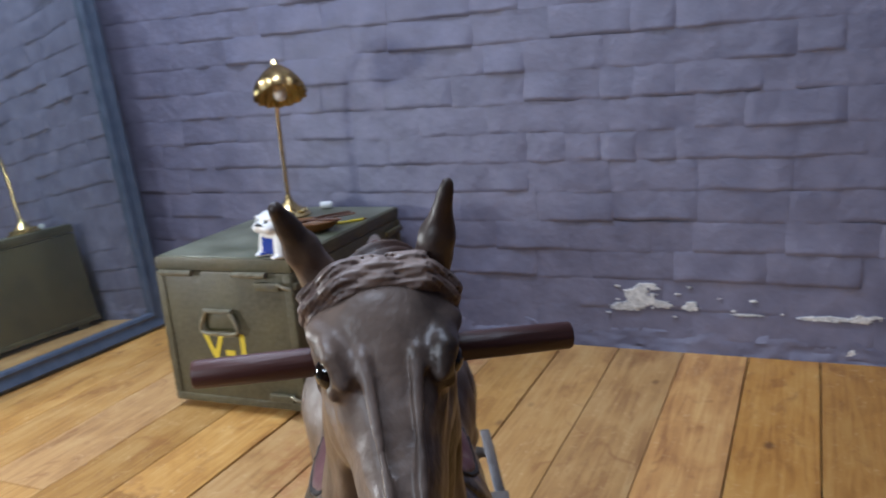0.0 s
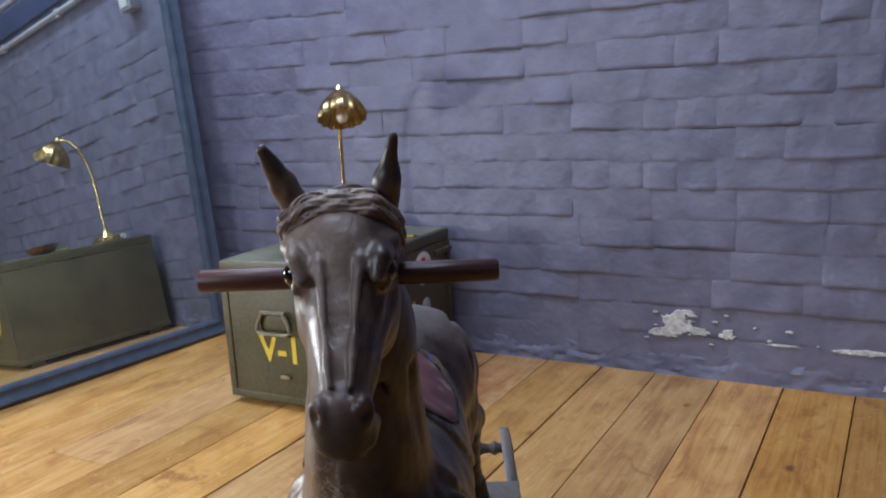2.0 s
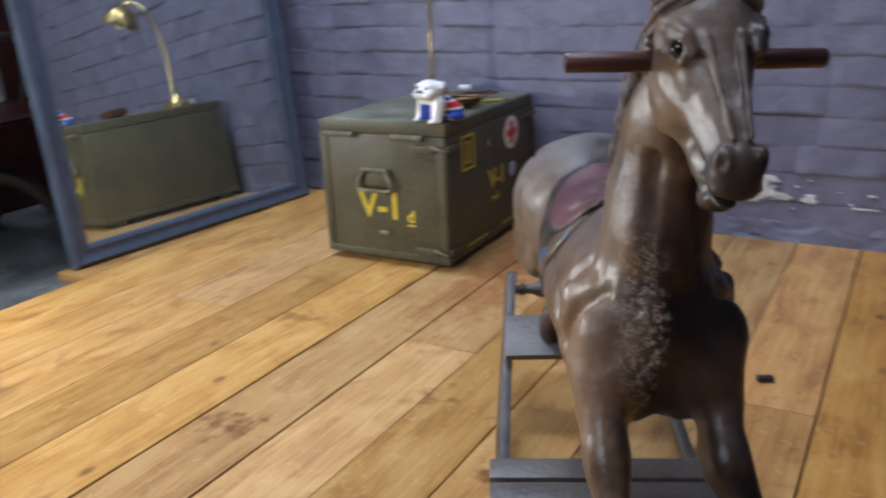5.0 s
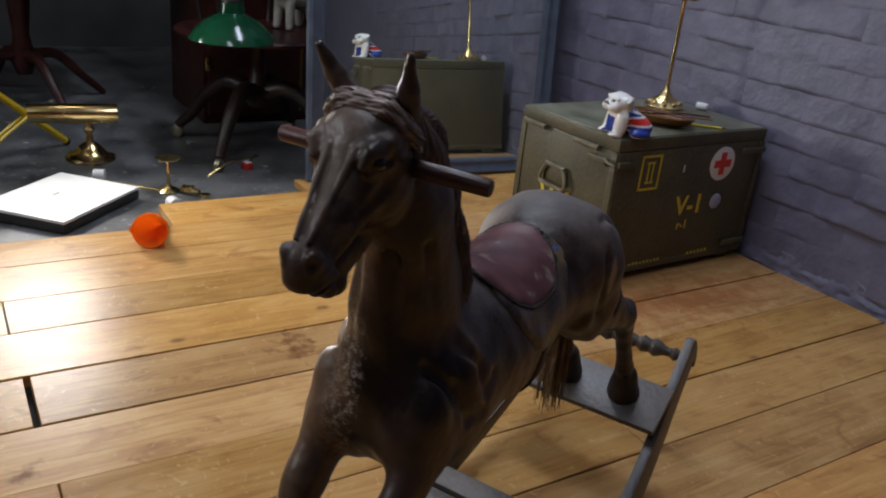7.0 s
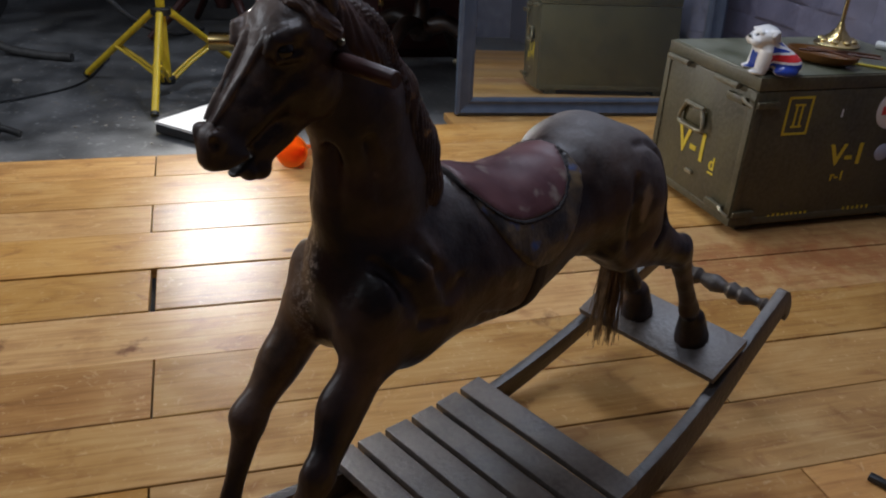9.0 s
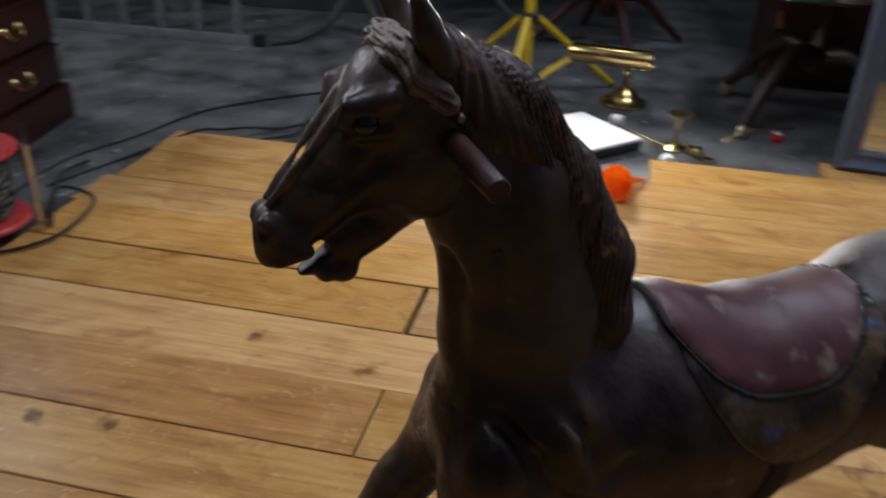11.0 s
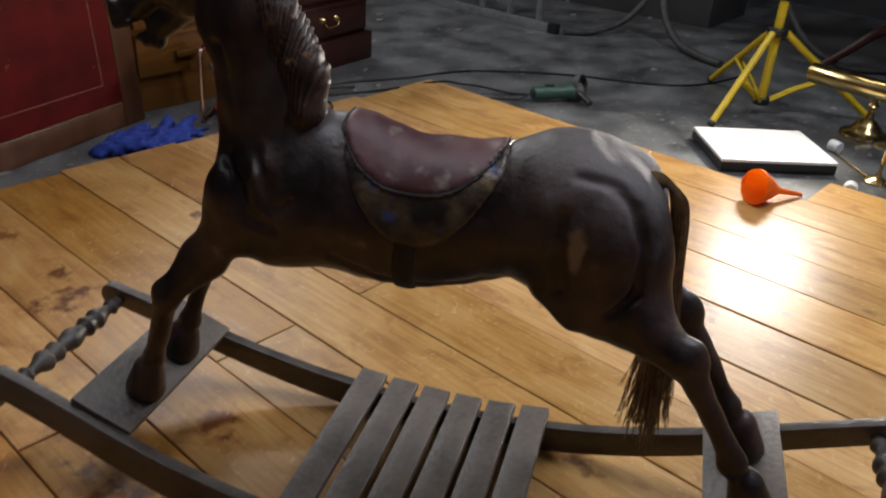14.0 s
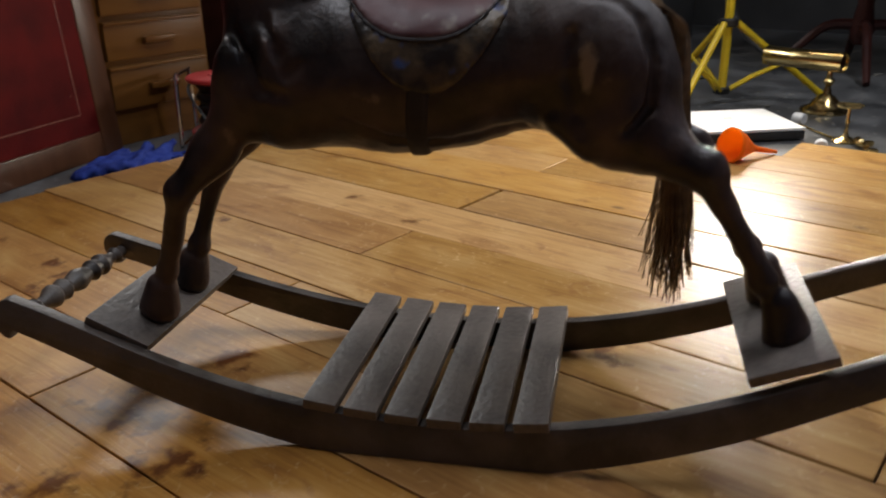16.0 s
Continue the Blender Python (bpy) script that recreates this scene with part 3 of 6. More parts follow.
# ---- carved shapes: smooth unions of rounded solids, meshed on a grid ----
class Carving:
    def __init__(self, lo, hi, step):
        self.lo, self.step = np.array(lo, float), step
        axes = [np.arange(a, b + step, step, dtype=np.float32) for a, b in zip(lo, hi)]
        self.x, self.y, self.z = np.meshgrid(*axes, indexing="ij", copy=False)
        self.d = np.full(self.x.shape, 1.0, np.float32)

    def cone(self, a, b, ra, rb, sy=1.0):
        """Distance to a rounded cone from a to b; sy widens it across."""
        cy = a[1]
        px, py, pz = self.x - a[0], (self.y - cy) / sy, self.z - a[2]
        bx, by, bz = b[0] - a[0], (b[1] - cy) / sy, b[2] - a[2]
        h = np.clip((px * bx + py * by + pz * bz) / max(1e-9, bx * bx + by * by + bz * bz), 0, 1)
        return (np.sqrt((px - h * bx) ** 2 + (py - h * by) ** 2 + (pz - h * bz) ** 2) - (ra + (rb - ra) * h)) * min(1.0, sy)

    def ball(self, c, r):
        """Ellipsoid of radii r at c."""
        k0 = np.sqrt(((self.x - c[0]) / r[0]) ** 2 + ((self.y - c[1]) / r[1]) ** 2 + ((self.z - c[2]) / r[2]) ** 2)
        return (k0 - 1.0) * min(r)

    def add(self, d, k=0.015):
        h = np.clip(0.5 + 0.5 * (self.d - d) / k, 0, 1)
        self.d = self.d * (1 - h) + d * h - k * h * (1 - h)

    def cut(self, d, k=0.006):
        h = np.clip(0.5 - 0.5 * (self.d + d) / k, 0, 1)
        self.d = self.d * (1 - h) - d * h + k * h * (1 - h)

    def mesh(self, d=None):
        """Surface nets."""
        d = self.d if d is None else d
        s = d < 0
        c = np.stack([s[i:s.shape[0] - 1 + i, j:s.shape[1] - 1 + j, k:s.shape[2] - 1 + k] for i in (0, 1) for j in (0, 1) for k in (0, 1)])
        mixed = c.any(0) & ~c.all(0)
        idx = -np.ones(mixed.shape, np.int64)
        cells = np.argwhere(mixed)
        idx[mixed] = np.arange(len(cells))
        acc, cnt = np.zeros((len(cells), 3)), np.zeros(len(cells))
        corner = [(i, j, k) for i in (0, 1) for j in (0, 1) for k in (0, 1)]
        for p in corner:
            for ax in range(3):
                if p[ax]:
                    continue
                q = list(p)
                q[ax] = 1
                da = d[cells[:, 0] + p[0], cells[:, 1] + p[1], cells[:, 2] + p[2]]
                db = d[cells[:, 0] + q[0], cells[:, 1] + q[1], cells[:, 2] + q[2]]
                w = (da < 0) != (db < 0)
                tt = np.where(w, da / np.where(w, da - db, 1), 0)
                pos = np.tile(np.array(p, float), (len(cells), 1))
                pos[:, ax] += tt
                acc[w] += pos[w]
                cnt[w] += 1
        verts = self.lo + (cells + acc / np.maximum(cnt, 1)[:, None]) * self.step
        faces = []
        for ax in range(3):
            u, v = (ax + 1) % 3, (ax + 2) % 3
            sa = [slice(None)] * 3
            sb = [slice(None)] * 3
            sa[ax], sb[ax] = slice(0, -1), slice(1, None)
            cross = np.argwhere(s[tuple(sa)] != s[tuple(sb)])
            ok = (cross[:, u] > 0) & (cross[:, v] > 0) & (cross[:, u] < s.shape[u] - 1) & (cross[:, v] < s.shape[v] - 1)
            cross = cross[ok]
            inside = s[tuple(cross.T)]
            quad = []
            for du, dv in ((1, 1), (0, 1), (0, 0), (1, 0)):
                o = cross.copy()
                o[:, u] -= du
                o[:, v] -= dv
                quad.append(idx[tuple(o.T)])
            quad = np.stack(quad, 1)
            quad[~inside] = quad[~inside][:, ::-1]
            faces.append(quad)
        return verts, np.concatenate(faces)


def eased(verts, faces, rounds):
    """Relax a carved surface a little, as sandpaper would."""
    f = np.asarray(faces)
    a, b = np.concatenate([f[:, 0], f[:, 1], f[:, 2], f[:, 3]]), np.concatenate([f[:, 1], f[:, 2], f[:, 3], f[:, 0]])
    v = np.array(verts, float)
    count = np.bincount(a, minlength=len(v)) + np.bincount(b, minlength=len(v))
    for k in range(rounds):
        mean = np.stack([np.bincount(a, v[b, i], len(v)) + np.bincount(b, v[a, i], len(v)) for i in range(3)], 1) / np.maximum(count, 1)[:, None]
        v += (0.6 if k % 2 == 0 else -0.45) * (mean - v)
    return v


def carved_part(name, verts, faces, mat, parent, label=""):
    me = bpy.data.meshes.new(name)
    me.from_pydata(verts.tolist(), [], faces.tolist())
    me.materials.append(mat)
    me.shade_smooth()
    ob = new(name, me)
    if parent is not None:
        ob.parent = parent
    if label:
        ob["label"] = label
    return ob

# ---- structure ----
WALL_Y = 2.212
COURSE = 0.0792
BED = 0.110


def structure(name, bm, mat, label, category):
    return tagged(part(name, bm, mat, None), label, category, kind="structure")


structure("ground", box(9.0, 8.0, 0.1, (-0.6, -0.6, -0.076), 0), CONCRETE, "dark stained concrete workshop floor with dust and scraps", "floor")
wall_north = structure("wall_north", box(6.4, 0.2, 3.0, (0.65, WALL_Y + 0.104, 1.47)), PAINT, "violet-grey painted brick wall with chipped patches", "wall")
structure("wall_west", box(0.15, 6.8, 3.0, (-4.3, -0.9, 1.47)), DARK_WALL, "dark unlit workshop wall behind the clutter", "wall")
structure("wall_south", box(8.2, 0.15, 3.0, (-0.2, -4.3, 1.47)), DARK_WALL, "dark unlit workshop wall", "wall")
structure("wall_east", box(0.15, 6.8, 3.0, (3.9, -0.9, 1.47)), PAINT, "violet-grey painted workshop wall", "wall")
structure("wall_back", box(1.8, 0.15, 3.0, (-3.4, 2.36, 1.47)), DARK_WALL, "dark wall behind the stacked furniture", "wall")
structure("ceiling", box(8.4, 7.0, 0.1, (-0.2, -0.9, 3.02)), CEILING_PAINT, "plain white workshop ceiling", "ceiling")

# boards: their long edges, end joints and open gaps
BOARD_EDGES = [-1.320, -1.165, -0.980, -0.826, -0.650, -0.480, -0.312, -0.148, 0.006, 0.175, 0.333, 0.499, 0.655, 0.797, 0.96, 1.12, 1.28, 1.44, 1.60]
JOINTS = {0: (0.246,), 1: (1.170,), 2: (0.246,), 3: (1.72,), 4: (0.257,), 5: (1.202,), 6: (0.266,), 7: (1.215,), 8: (0.267,),
          9: (1.229,), 10: (0.260,), 11: (1.238,), 12: (0.45, 1.80), 13: (1.1,), 14: (0.3,), 15: (1.3,), 16: (0.6,), 17: (1.0,)}
GAPS = {4: 0.009, 5: 0.0065, 6: 0.003, 7: 0.0045, 3: 0.0035, 10: 0.0055, 11: 0.004}


def board_mesh(x0, x1, y0, y1):
    """One floor board with eased edges, lying along y; its own origin in its middle."""
    w, l, h = x1 - x0, y1 - y0, 0.024
    bm = bmesh.new()
    e = 0.0011
    prof = [(-w / 2, -h), (-w / 2, -e), (-w / 2 + e, 0), (w / 2 - e, 0), (w / 2, -e), (w / 2, -h)]
    rings = []
    for y in (-l / 2, -l / 2 + e, l / 2 - e, l / 2):
        drop = e if abs(y) == l / 2 else 0
        rings.append([bm.verts.new((x, y, z - (drop if z > -e * 0.5 else 0))) for x, z in prof])
    for a, b in zip(rings, rings[1:]):
        for k in range(5):
            bm.faces.new((a[k], a[k + 1], b[k + 1], b[k]))
    bm.faces.new(rings[0][::-1])
    bm.faces.new(rings[-1])
    bmesh.ops.recalc_face_normals(bm, faces=bm.faces)
    return bm


def wooden_platform():
    rng = random.Random(5)
    deck = thing("floor_boards", pose(0, 0, 0), "wide worn pine boards laid over the concrete", "floor", kind="structure")
    rows = list(zip(BOARD_EDGES, BOARD_EDGES[1:])) + [(-1.497, -1.320)]
    for k, (a, b) in enumerate(rows):
        front = -0.652 + rng.uniform(-0.015, 0.012)
        stops = [front if k < 18 else 0.695, *JOINTS.get(k, ()), WALL_Y - 0.012]
        for y0, y1 in zip(stops, stops[1:]):
            g = GAPS.get(k, 0.0022)
            joint = 0.011 if k == 4 else 0.0018
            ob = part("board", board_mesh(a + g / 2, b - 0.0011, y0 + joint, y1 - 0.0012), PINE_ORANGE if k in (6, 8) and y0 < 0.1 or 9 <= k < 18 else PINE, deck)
            ob.location = ((a + g / 2 + b - 0.0011) / 2, (y0 + y1) / 2, rng.uniform(-0.0012, 0.0008))
    # dark sheet added below the deck in place of shade in the gaps
    part("gap_shade_sheet", box(2.86, 2.82, 0.0012, (0.14, 0.78, -0.02525)), DARK_GAP, deck, "unseen dark sheet that blackens the gaps between the boards")
    # a short board beside the mirror's foot
    y0, y1 = 1.165, WALL_Y - 0.015
    ob = part("board", board_mesh(-1.64, -1.499, y0, y1), PINE, deck)
    ob.location = (-1.5485, (y0 + y1) / 2, -0.001)
    return deck


wooden_platform()


def leaning_mirror():
    """Tall mirror in a moulded blue frame, its foot on the boards, leaning back."""
    lean = -4.8
    w, h, fw = 0.92, 1.80, 0.058
    m = Matrix.Translation((-1.606, 1.198, 0.0)) @ pose(0, 0, 0, 0, 0, 84.0) @ pose(0, 0, 0, lean * 1.0, 0, 0)
    mirror = thing("mirror", m, "tall mirror in a slate-blue moulded frame leaning by the wall", "mirror")

    def rail(length, m2, name):
        prof = [(0, 0), (0, 0.030), (0.010, 0.036), (0.022, 0.030), (0.036, 0.026), (0.046, 0.030), (0.054, 0.026), (fw, 0.012), (fw, 0)]
        bm = bmesh.new()
        ends = []
        for s in (0, 1):
            ends.append([bm.verts.new(((x0 if s == 0 else length - x0), -y, x0)) for x0, y in prof])
        for k in range(len(prof)):
            k2 = (k + 1) % len(prof)
            bm.faces.new((ends[0][k], ends[0][k2], ends[1][k2], ends[1][k]))
        bm.faces.new(ends[0][::-1])
        bm.faces.new(ends[1])
        bmesh.ops.recalc_face_normals(bm, faces=bm.faces)
        bmesh.ops.transform(bm, matrix=m2, verts=bm.verts)
        return part(name, bm, FRAME_BLUE, mirror)

    rail(w, Matrix.Identity(4), "bottom_rail")
    rail(w, Matrix.Translation((w, 0, h)) @ pose(0, 0, 0, 0, 180, 0), "top_rail")
    rail(h, Matrix.Translation((0, 0, h)) @ pose(0, 0, 0, 0, 90, 0), "side_rail")
    rail(h, Matrix.Translation((w, 0, 0)) @ pose(0, 0, 0, 0, -90, 0), "side_rail")
    part("glass", box(w - 2 * fw + 0.02, 0.004, h - 2 * fw + 0.02, (w / 2, -0.010, h / 2)), mirror_mat, mirror, "clear silvered mirror glass", smooth=False)
    part("back_board", box(w - 0.02, 0.012, h - 0.02, (w / 2, 0.010, h / 2), 0.002), BROWN_WOOD, mirror)
    return mirror


leaning_mirror()


# wall fittings above the bricks
structure("trim", box(5.2, 0.03, 0.10, (0.95, WALL_Y - 0.012, 1.475), 0.004), BEAM_BLUE, "dark blue timber rail along the wall", "trim")
for nm, z in (("conduit", 1.385), ("conduit", 1.555)):
    con = thing(nm, pose(0, 0, 0), "grey painted cable conduit clipped along the brick wall", "pipe")
    part("pipe", tube([(-1.30 if z < 1.5 else -1.55, WALL_Y - 0.022, z), (0.5, WALL_Y - 0.022, z), (3.4, WALL_Y - 0.022, z)], 0.013, 10, steps=1), GREY_PLASTIC, con)
    for k in range(7):
        part("clip", box(0.03, 0.022, 0.04, (-1.2 + 0.62 * k, WALL_Y - 0.018, z), 0.004), GREY_PLASTIC, con)
sock = thing("switch_box", pose(-1.185, WALL_Y, 1.275), "pale grey switch box below the conduit", "switch")
part("box", box(0.085, 0.045, 0.095, (0, -0.0235, 0), 0.006), GREY_PLASTIC, sock)
part("cover", box(0.062, 0.006, 0.07, (0, -0.048, 0), 0.003), WHITE_PLASTIC, sock)
part("stub", tube([(0, -0.022, 0.046), (0, -0.022, 0.075), (0, -0.022, 0.10)], 0.010, 10, steps=1), GREY_PLASTIC, sock)


def ragged_patch(name, cx, cz, w, h, seed, label):
    """A flake of bare plaster with a torn outline."""
    rng = random.Random(seed)
    bm = bmesh.new()
    n = 44
    mid = bm.verts.new((0, -0.0022, 0))
    rim, out = [], []
    for k in range(n):
        a = 2 * math.pi * k / n
        r = 0.72 + 0.42 * noise.noise(Vector((math.cos(a) * 1.7 + seed, math.sin(a) * 1.7, seed))) + 0.22 * noise.noise(Vector((math.cos(a) * 6 + seed, math.sin(a) * 6, 1.0))) + rng.uniform(-0.04, 0.04)
        rim.append(bm.verts.new((math.cos(a) * w / 2 * r * 0.9, -0.0018 + rng.uniform(-0.0010, 0.0008), math.sin(a) * h / 2 * r * 0.9)))
        out.append(bm.verts.new((math.cos(a) * w / 2 * r, 0.003, math.sin(a) * h / 2 * r)))
    for k in range(n):
        k2 = (k + 1) % n
        bm.faces.new((mid, rim[k2], rim[k]))
        bm.faces.new((rim[k], rim[k2], out[k2], out[k]))
    bmesh.ops.recalc_face_normals(bm, faces=bm.faces)
    ob = part(name, bm, PLASTER, wall_north, label)
    ob.location = (cx, WALL_Y - 0.0062, cz)
    return ob


for k, (x, z, w, h) in enumerate(((0.060, 0.142, 0.125, 0.070), (0.045, 0.118, 0.110, 0.034), (0.080, 0.172, 0.07, 0.03), (0.195, 0.122, 0.055, 0.032), (0.005, 0.114, 0.05, 0.026), (0.120, 0.126, 0.07, 0.03),
                                  (0.505, 0.108, 0.15, 0.018), (0.585, 0.110, 0.085, 0.026), (0.71, 0.110, 0.10, 0.018), (0.33, 0.108, 0.10, 0.008), (0.565, 0.022, 0.05, 0.03))):
    ragged_patch("plaster_chip", x, z, w, h, 40 + k, "bare white plaster where the paint has flaked")

rng = random.Random(77)
for k in range(26):
    cx, cz, sx, sz = rng.choice(((0.06, 0.142, 0.075, 0.030), (0.62, 0.115, 0.11, 0.008), (0.62, 0.116, 0.11, 0.008), (0.15, 0.122, 0.09, 0.012), (0.42, 0.114, 0.12, 0.005)))
    ragged_patch("plaster_chip", rng.gauss(cx, sx), max(0.02, rng.gauss(cz, sz)), rng.uniform(0.006, 0.024), rng.uniform(0.003, 0.010), 300 + k, "")

# ---- rocking horse ----
# its own axes: x ahead (towards the head), y to its left, z up
HX, HY, HYAW = 0.139, 0.720, -63.58
YC = -0.012
OFF_LOCKS = [((0.262, -0.010, 0.676), 0.016), ((0.226, -0.017, 0.630), 0.0145), ((0.188, -0.020, 0.575), 0.0125), ((0.170, -0.021, 0.525), 0.0105), ((0.166, -0.021, 0.495), 0.006)]


def rocking_horse():
    horse = thing("rocking_horse", pose(HX, HY, 0, 0, 0, HYAW), "dark brown carved rocking horse with maroon saddle on bow rockers", "rocking horse")

    g = Carving((-0.46, -0.155, 0.10), (0.44, 0.135, 0.79), 0.0034)
    c = YC
    # trunk
    g.add(g.cone((0.17, c, 0.412), (-0.12, c, 0.430), 0.080, 0.070, 1.02), 0.01)
    g.add(g.ball((0.045, c, 0.396), (0.125, 0.072, 0.072)), 0.03)
    g.add(g.ball((0.198, c, 0.412), (0.080, 0.069, 0.082)), 0.03)
    g.add(g.ball((0.12, c, 0.445), (0.07, 0.052, 0.068)), 0.03)
    g.add(g.cone((-0.14, c, 0.446), (-0.175, c, 0.44), 0.083, 0.072, 1.05), 0.03)
    for s in (-1, 1):
        # haunch, buttock, shoulder
        g.add(g.ball((-0.175, c + s * 0.042, 0.425), (0.074, 0.052, 0.085)), 0.022)
        g.add(g.ball((-0.205, c + s * 0.046, 0.385), (0.055, 0.036, 0.058)), 0.022)
        g.add(g.ball((0.205, c + s * 0.039, 0.405), (0.062, 0.031, 0.066)), 0.016)
        g.add(g.ball((0.247, c + s * 0.035, 0.398), (0.035, 0.031, 0.038)), 0.009)
        # fore leg
        y0, y1, y2, y3 = c - 0.001 + s * 0.051, c + 0.009 + s * 0.058, c + 0.034 + s * 0.052, c + 0.003 + s * 0.047
        g.add(g.cone((0.235, y0, 0.392), (0.285, y0, 0.332), 0.040, 0.024, 0.66), 0.008)
        g.add(g.cone((0.285, y0, 0.332), (0.328, y1, 0.284), 0.0245, 0.0165, 0.78), 0.012)
        g.add(g.ball((0.331, y1, 0.282), (0.018, 0.0148, 0.021)), 0.01)
        g.add(g.cone((0.331, y1, 0.278), (0.366, y3, 0.182), 0.0140, 0.0118), 0.010)
        g.add(g.ball((0.370, y3, 0.172), (0.0165, 0.0150, 0.0165)), 0.008)
        g.add(g.cone((0.372, y3, 0.168), (0.382, y3, 0.146), 0.0110, 0.0145), 0.004)
        g.add(g.cone((0.381, y3, 0.150), (0.388, y3, 0.122), 0.0205, 0.0262), 0.0015)
        # hind leg
        g.add(g.cone((-0.200, c + s * 0.048, 0.372), (-0.278, y2, 0.333), 0.047, 0.0205), 0.02)
        g.add(g.ball((-0.286, y2, 0.333), (0.021, 0.0148, 0.021)), 0.010)
        g.add(g.cone((-0.292, y2, 0.343), (-0.302, y2, 0.329), 0.010, 0.010), 0.008)
        g.add(g.cone((-0.290, y2, 0.325), (-0.354, y2, 0.226), 0.0155, 0.0125), 0.010)
        g.add(g.ball((-0.361, y2, 0.211), (0.0175, 0.0155, 0.0175)), 0.008)
        g.add(g.cone((-0.363, y2, 0.206), (-0.382, y2, 0.183), 0.0118, 0.0155), 0.004)
        g.add(g.cone((-0.382, y2, 0.186), (-0.394, y2, 0.148), 0.0210, 0.0275), 0.0015)
    # the breast ends above the parting of the legs
    g.cut(g.cone((0.350, c - 0.003, 0.343), (0.225, c + 0.001, 0.328), 0.044, 0.021, 0.78), 0.007)
    # soles end on the foot boards
    g.d = np.maximum(g.d, np.where(g.x > 0, 0.1085 + 0.43 * (g.x - 0.386) - g.z, 0.1475 - 0.40 * (g.x + 0.392) - g.z))
    # neck
    neck = [((0.201, c - 0.002, 0.445), 0.069), ((0.215, c + 0.001, 0.530), 0.0540), ((0.232, c + 0.005, 0.600), 0.0460), ((0.262, c + 0.009, 0.652), 0.041)]
    for (a, ra), (b, rb) in zip(neck, neck[1:]):
        g.add(g.cone(a, b, ra, rb, 0.75), 0.022)
    # swellings and chiselled grooves of the muscles
    for s in (-1, 1):
        g.add(g.ball((-0.184, c + s * 0.064, 0.430), (0.040, 0.034, 0.056)), 0.006)
        g.add(g.cone((-0.130, c + s * 0.066, 0.378), (-0.165, c + s * 0.070, 0.350), 0.016, 0.014), 0.010)
        g.add(g.ball((0.246, c + s * 0.050, 0.428), (0.024, 0.024, 0.030)), 0.008)
        g.add(g.ball((0.196, c + s * 0.054, 0.446), (0.016, 0.024, 0.034)), 0.008)
        g.cut(g.cone((0.271, c + s * 0.0170, 0.585), (0.274, c + s * 0.0290, 0.465), 0.0066, 0.0066), 0.007)
        g.cut(g.cone((0.250, c + s * 0.0390, 0.585), (0.228, c + s * 0.0560, 0.480), 0.0052, 0.0054), 0.008)

    def skin(x, z, s):
        i, k = [int(round((v - g.lo[a]) / g.step)) for v, a in ((x, 0), (z, 2))]
        inside = np.nonzero(g.d[i, :, k] < 0)[0]
        return g.lo[1] + g.step * (inside[-1] if s > 0 else inside[0])

    def groove(path, r, k=0.006):
        for s in (-1, 1):
            pts = [(x, skin(x, z, s) + s * 0.0012, z) for x, z in path]
            for a, b in zip(pts, pts[1:]):
                g.cut(g.cone(a, b, r, r * 0.9), k)

    groove([(-0.150, 0.506), (-0.185, 0.502), (-0.210, 0.482), (-0.226, 0.440), (-0.224, 0.398), (-0.200, 0.372)], 0.0058, 0.005)
    groove([(-0.140, 0.470), (-0.138, 0.425), (-0.148, 0.388)], 0.0042, 0.010)
    groove([(0.246, 0.468), (0.224, 0.445), (0.208, 0.408), (0.180, 0.404)], 0.0046, 0.009)
    groove([(0.204, 0.482), (0.184, 0.450), (0.176, 0.424), (0.158, 0.436)], 0.0038, 0.010)
    groove([(0.110, 0.372), (0.060, 0.352), (-0.02, 0.350), (-0.09, 0.366)], 0.0030, 0.010)
    # unevenness of the carving
    rough = 0.0009 * np.sin(95 * g.x + 40 * g.z + 3 * np.sin(30 * g.y)) * np.sin(80 * g.z - 50 * g.x + 2 * np.sin(40 * g.x))
    g.d = g.d + rough + 0.0013 * np.sin(38 * g.x + 1) * np.sin(44 * g.z + 30 * g.y)
    body_d = g.d.copy()
    verts, faces = g.mesh()
    # the carving sits a little tall on its boards; the head is set off to the near side and turned
    tall = Matrix.Translation((-0.05, 0, 0)) @ pose(0, 0, 0, 0, 0, 2.8) @ Matrix.Diagonal((1, 1, 1.03, 1)) @ Matrix.Translation((0.05, 0, 0))
    turned = Matrix.Translation((0.2984, 0.0094, 0.720)) @ pose(0, 0, 0, -0.4, 2.0, 5.5) @ Matrix.Diagonal((0.935, 0.965, 0.97, 1)) @ Matrix.Translation((-0.3023, 0.0141, -0.6979))

    def stand(ob, m=tall):
        ob.matrix_basis = m
        return ob

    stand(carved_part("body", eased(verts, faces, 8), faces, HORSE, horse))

    # head: planes, twin ridges down the nose, brows, nostrils and open mouth
    q = Carving((0.245, c - 0.064, 0.545), (0.420, c + 0.064, 0.770), 0.0015)

    def on_face(u, h, y):
        return (0.334 + 0.064 * u + 0.761 * h, c + y, 0.688 - 0.075 * u + 0.649 * h)

    q.add(q.cone((0.312, c, 0.662), (0.386, c, 0.599), 0.0345, 0.0185, 0.96), 0.012)
    q.add(q.ball((0.304, c, 0.634), (0.036, 0.030, 0.040)), 0.014)
    q.add(q.ball((0.308, c, 0.680), (0.034, 0.0355, 0.028)), 0.012)
    q.add(q.ball((0.390, c, 0.593), (0.0165, 0.0170, 0.0185)), 0.010)
    q.add(q.ball((0.397, c, 0.5825), (0.0095, 0.0130, 0.0085)), 0.005)
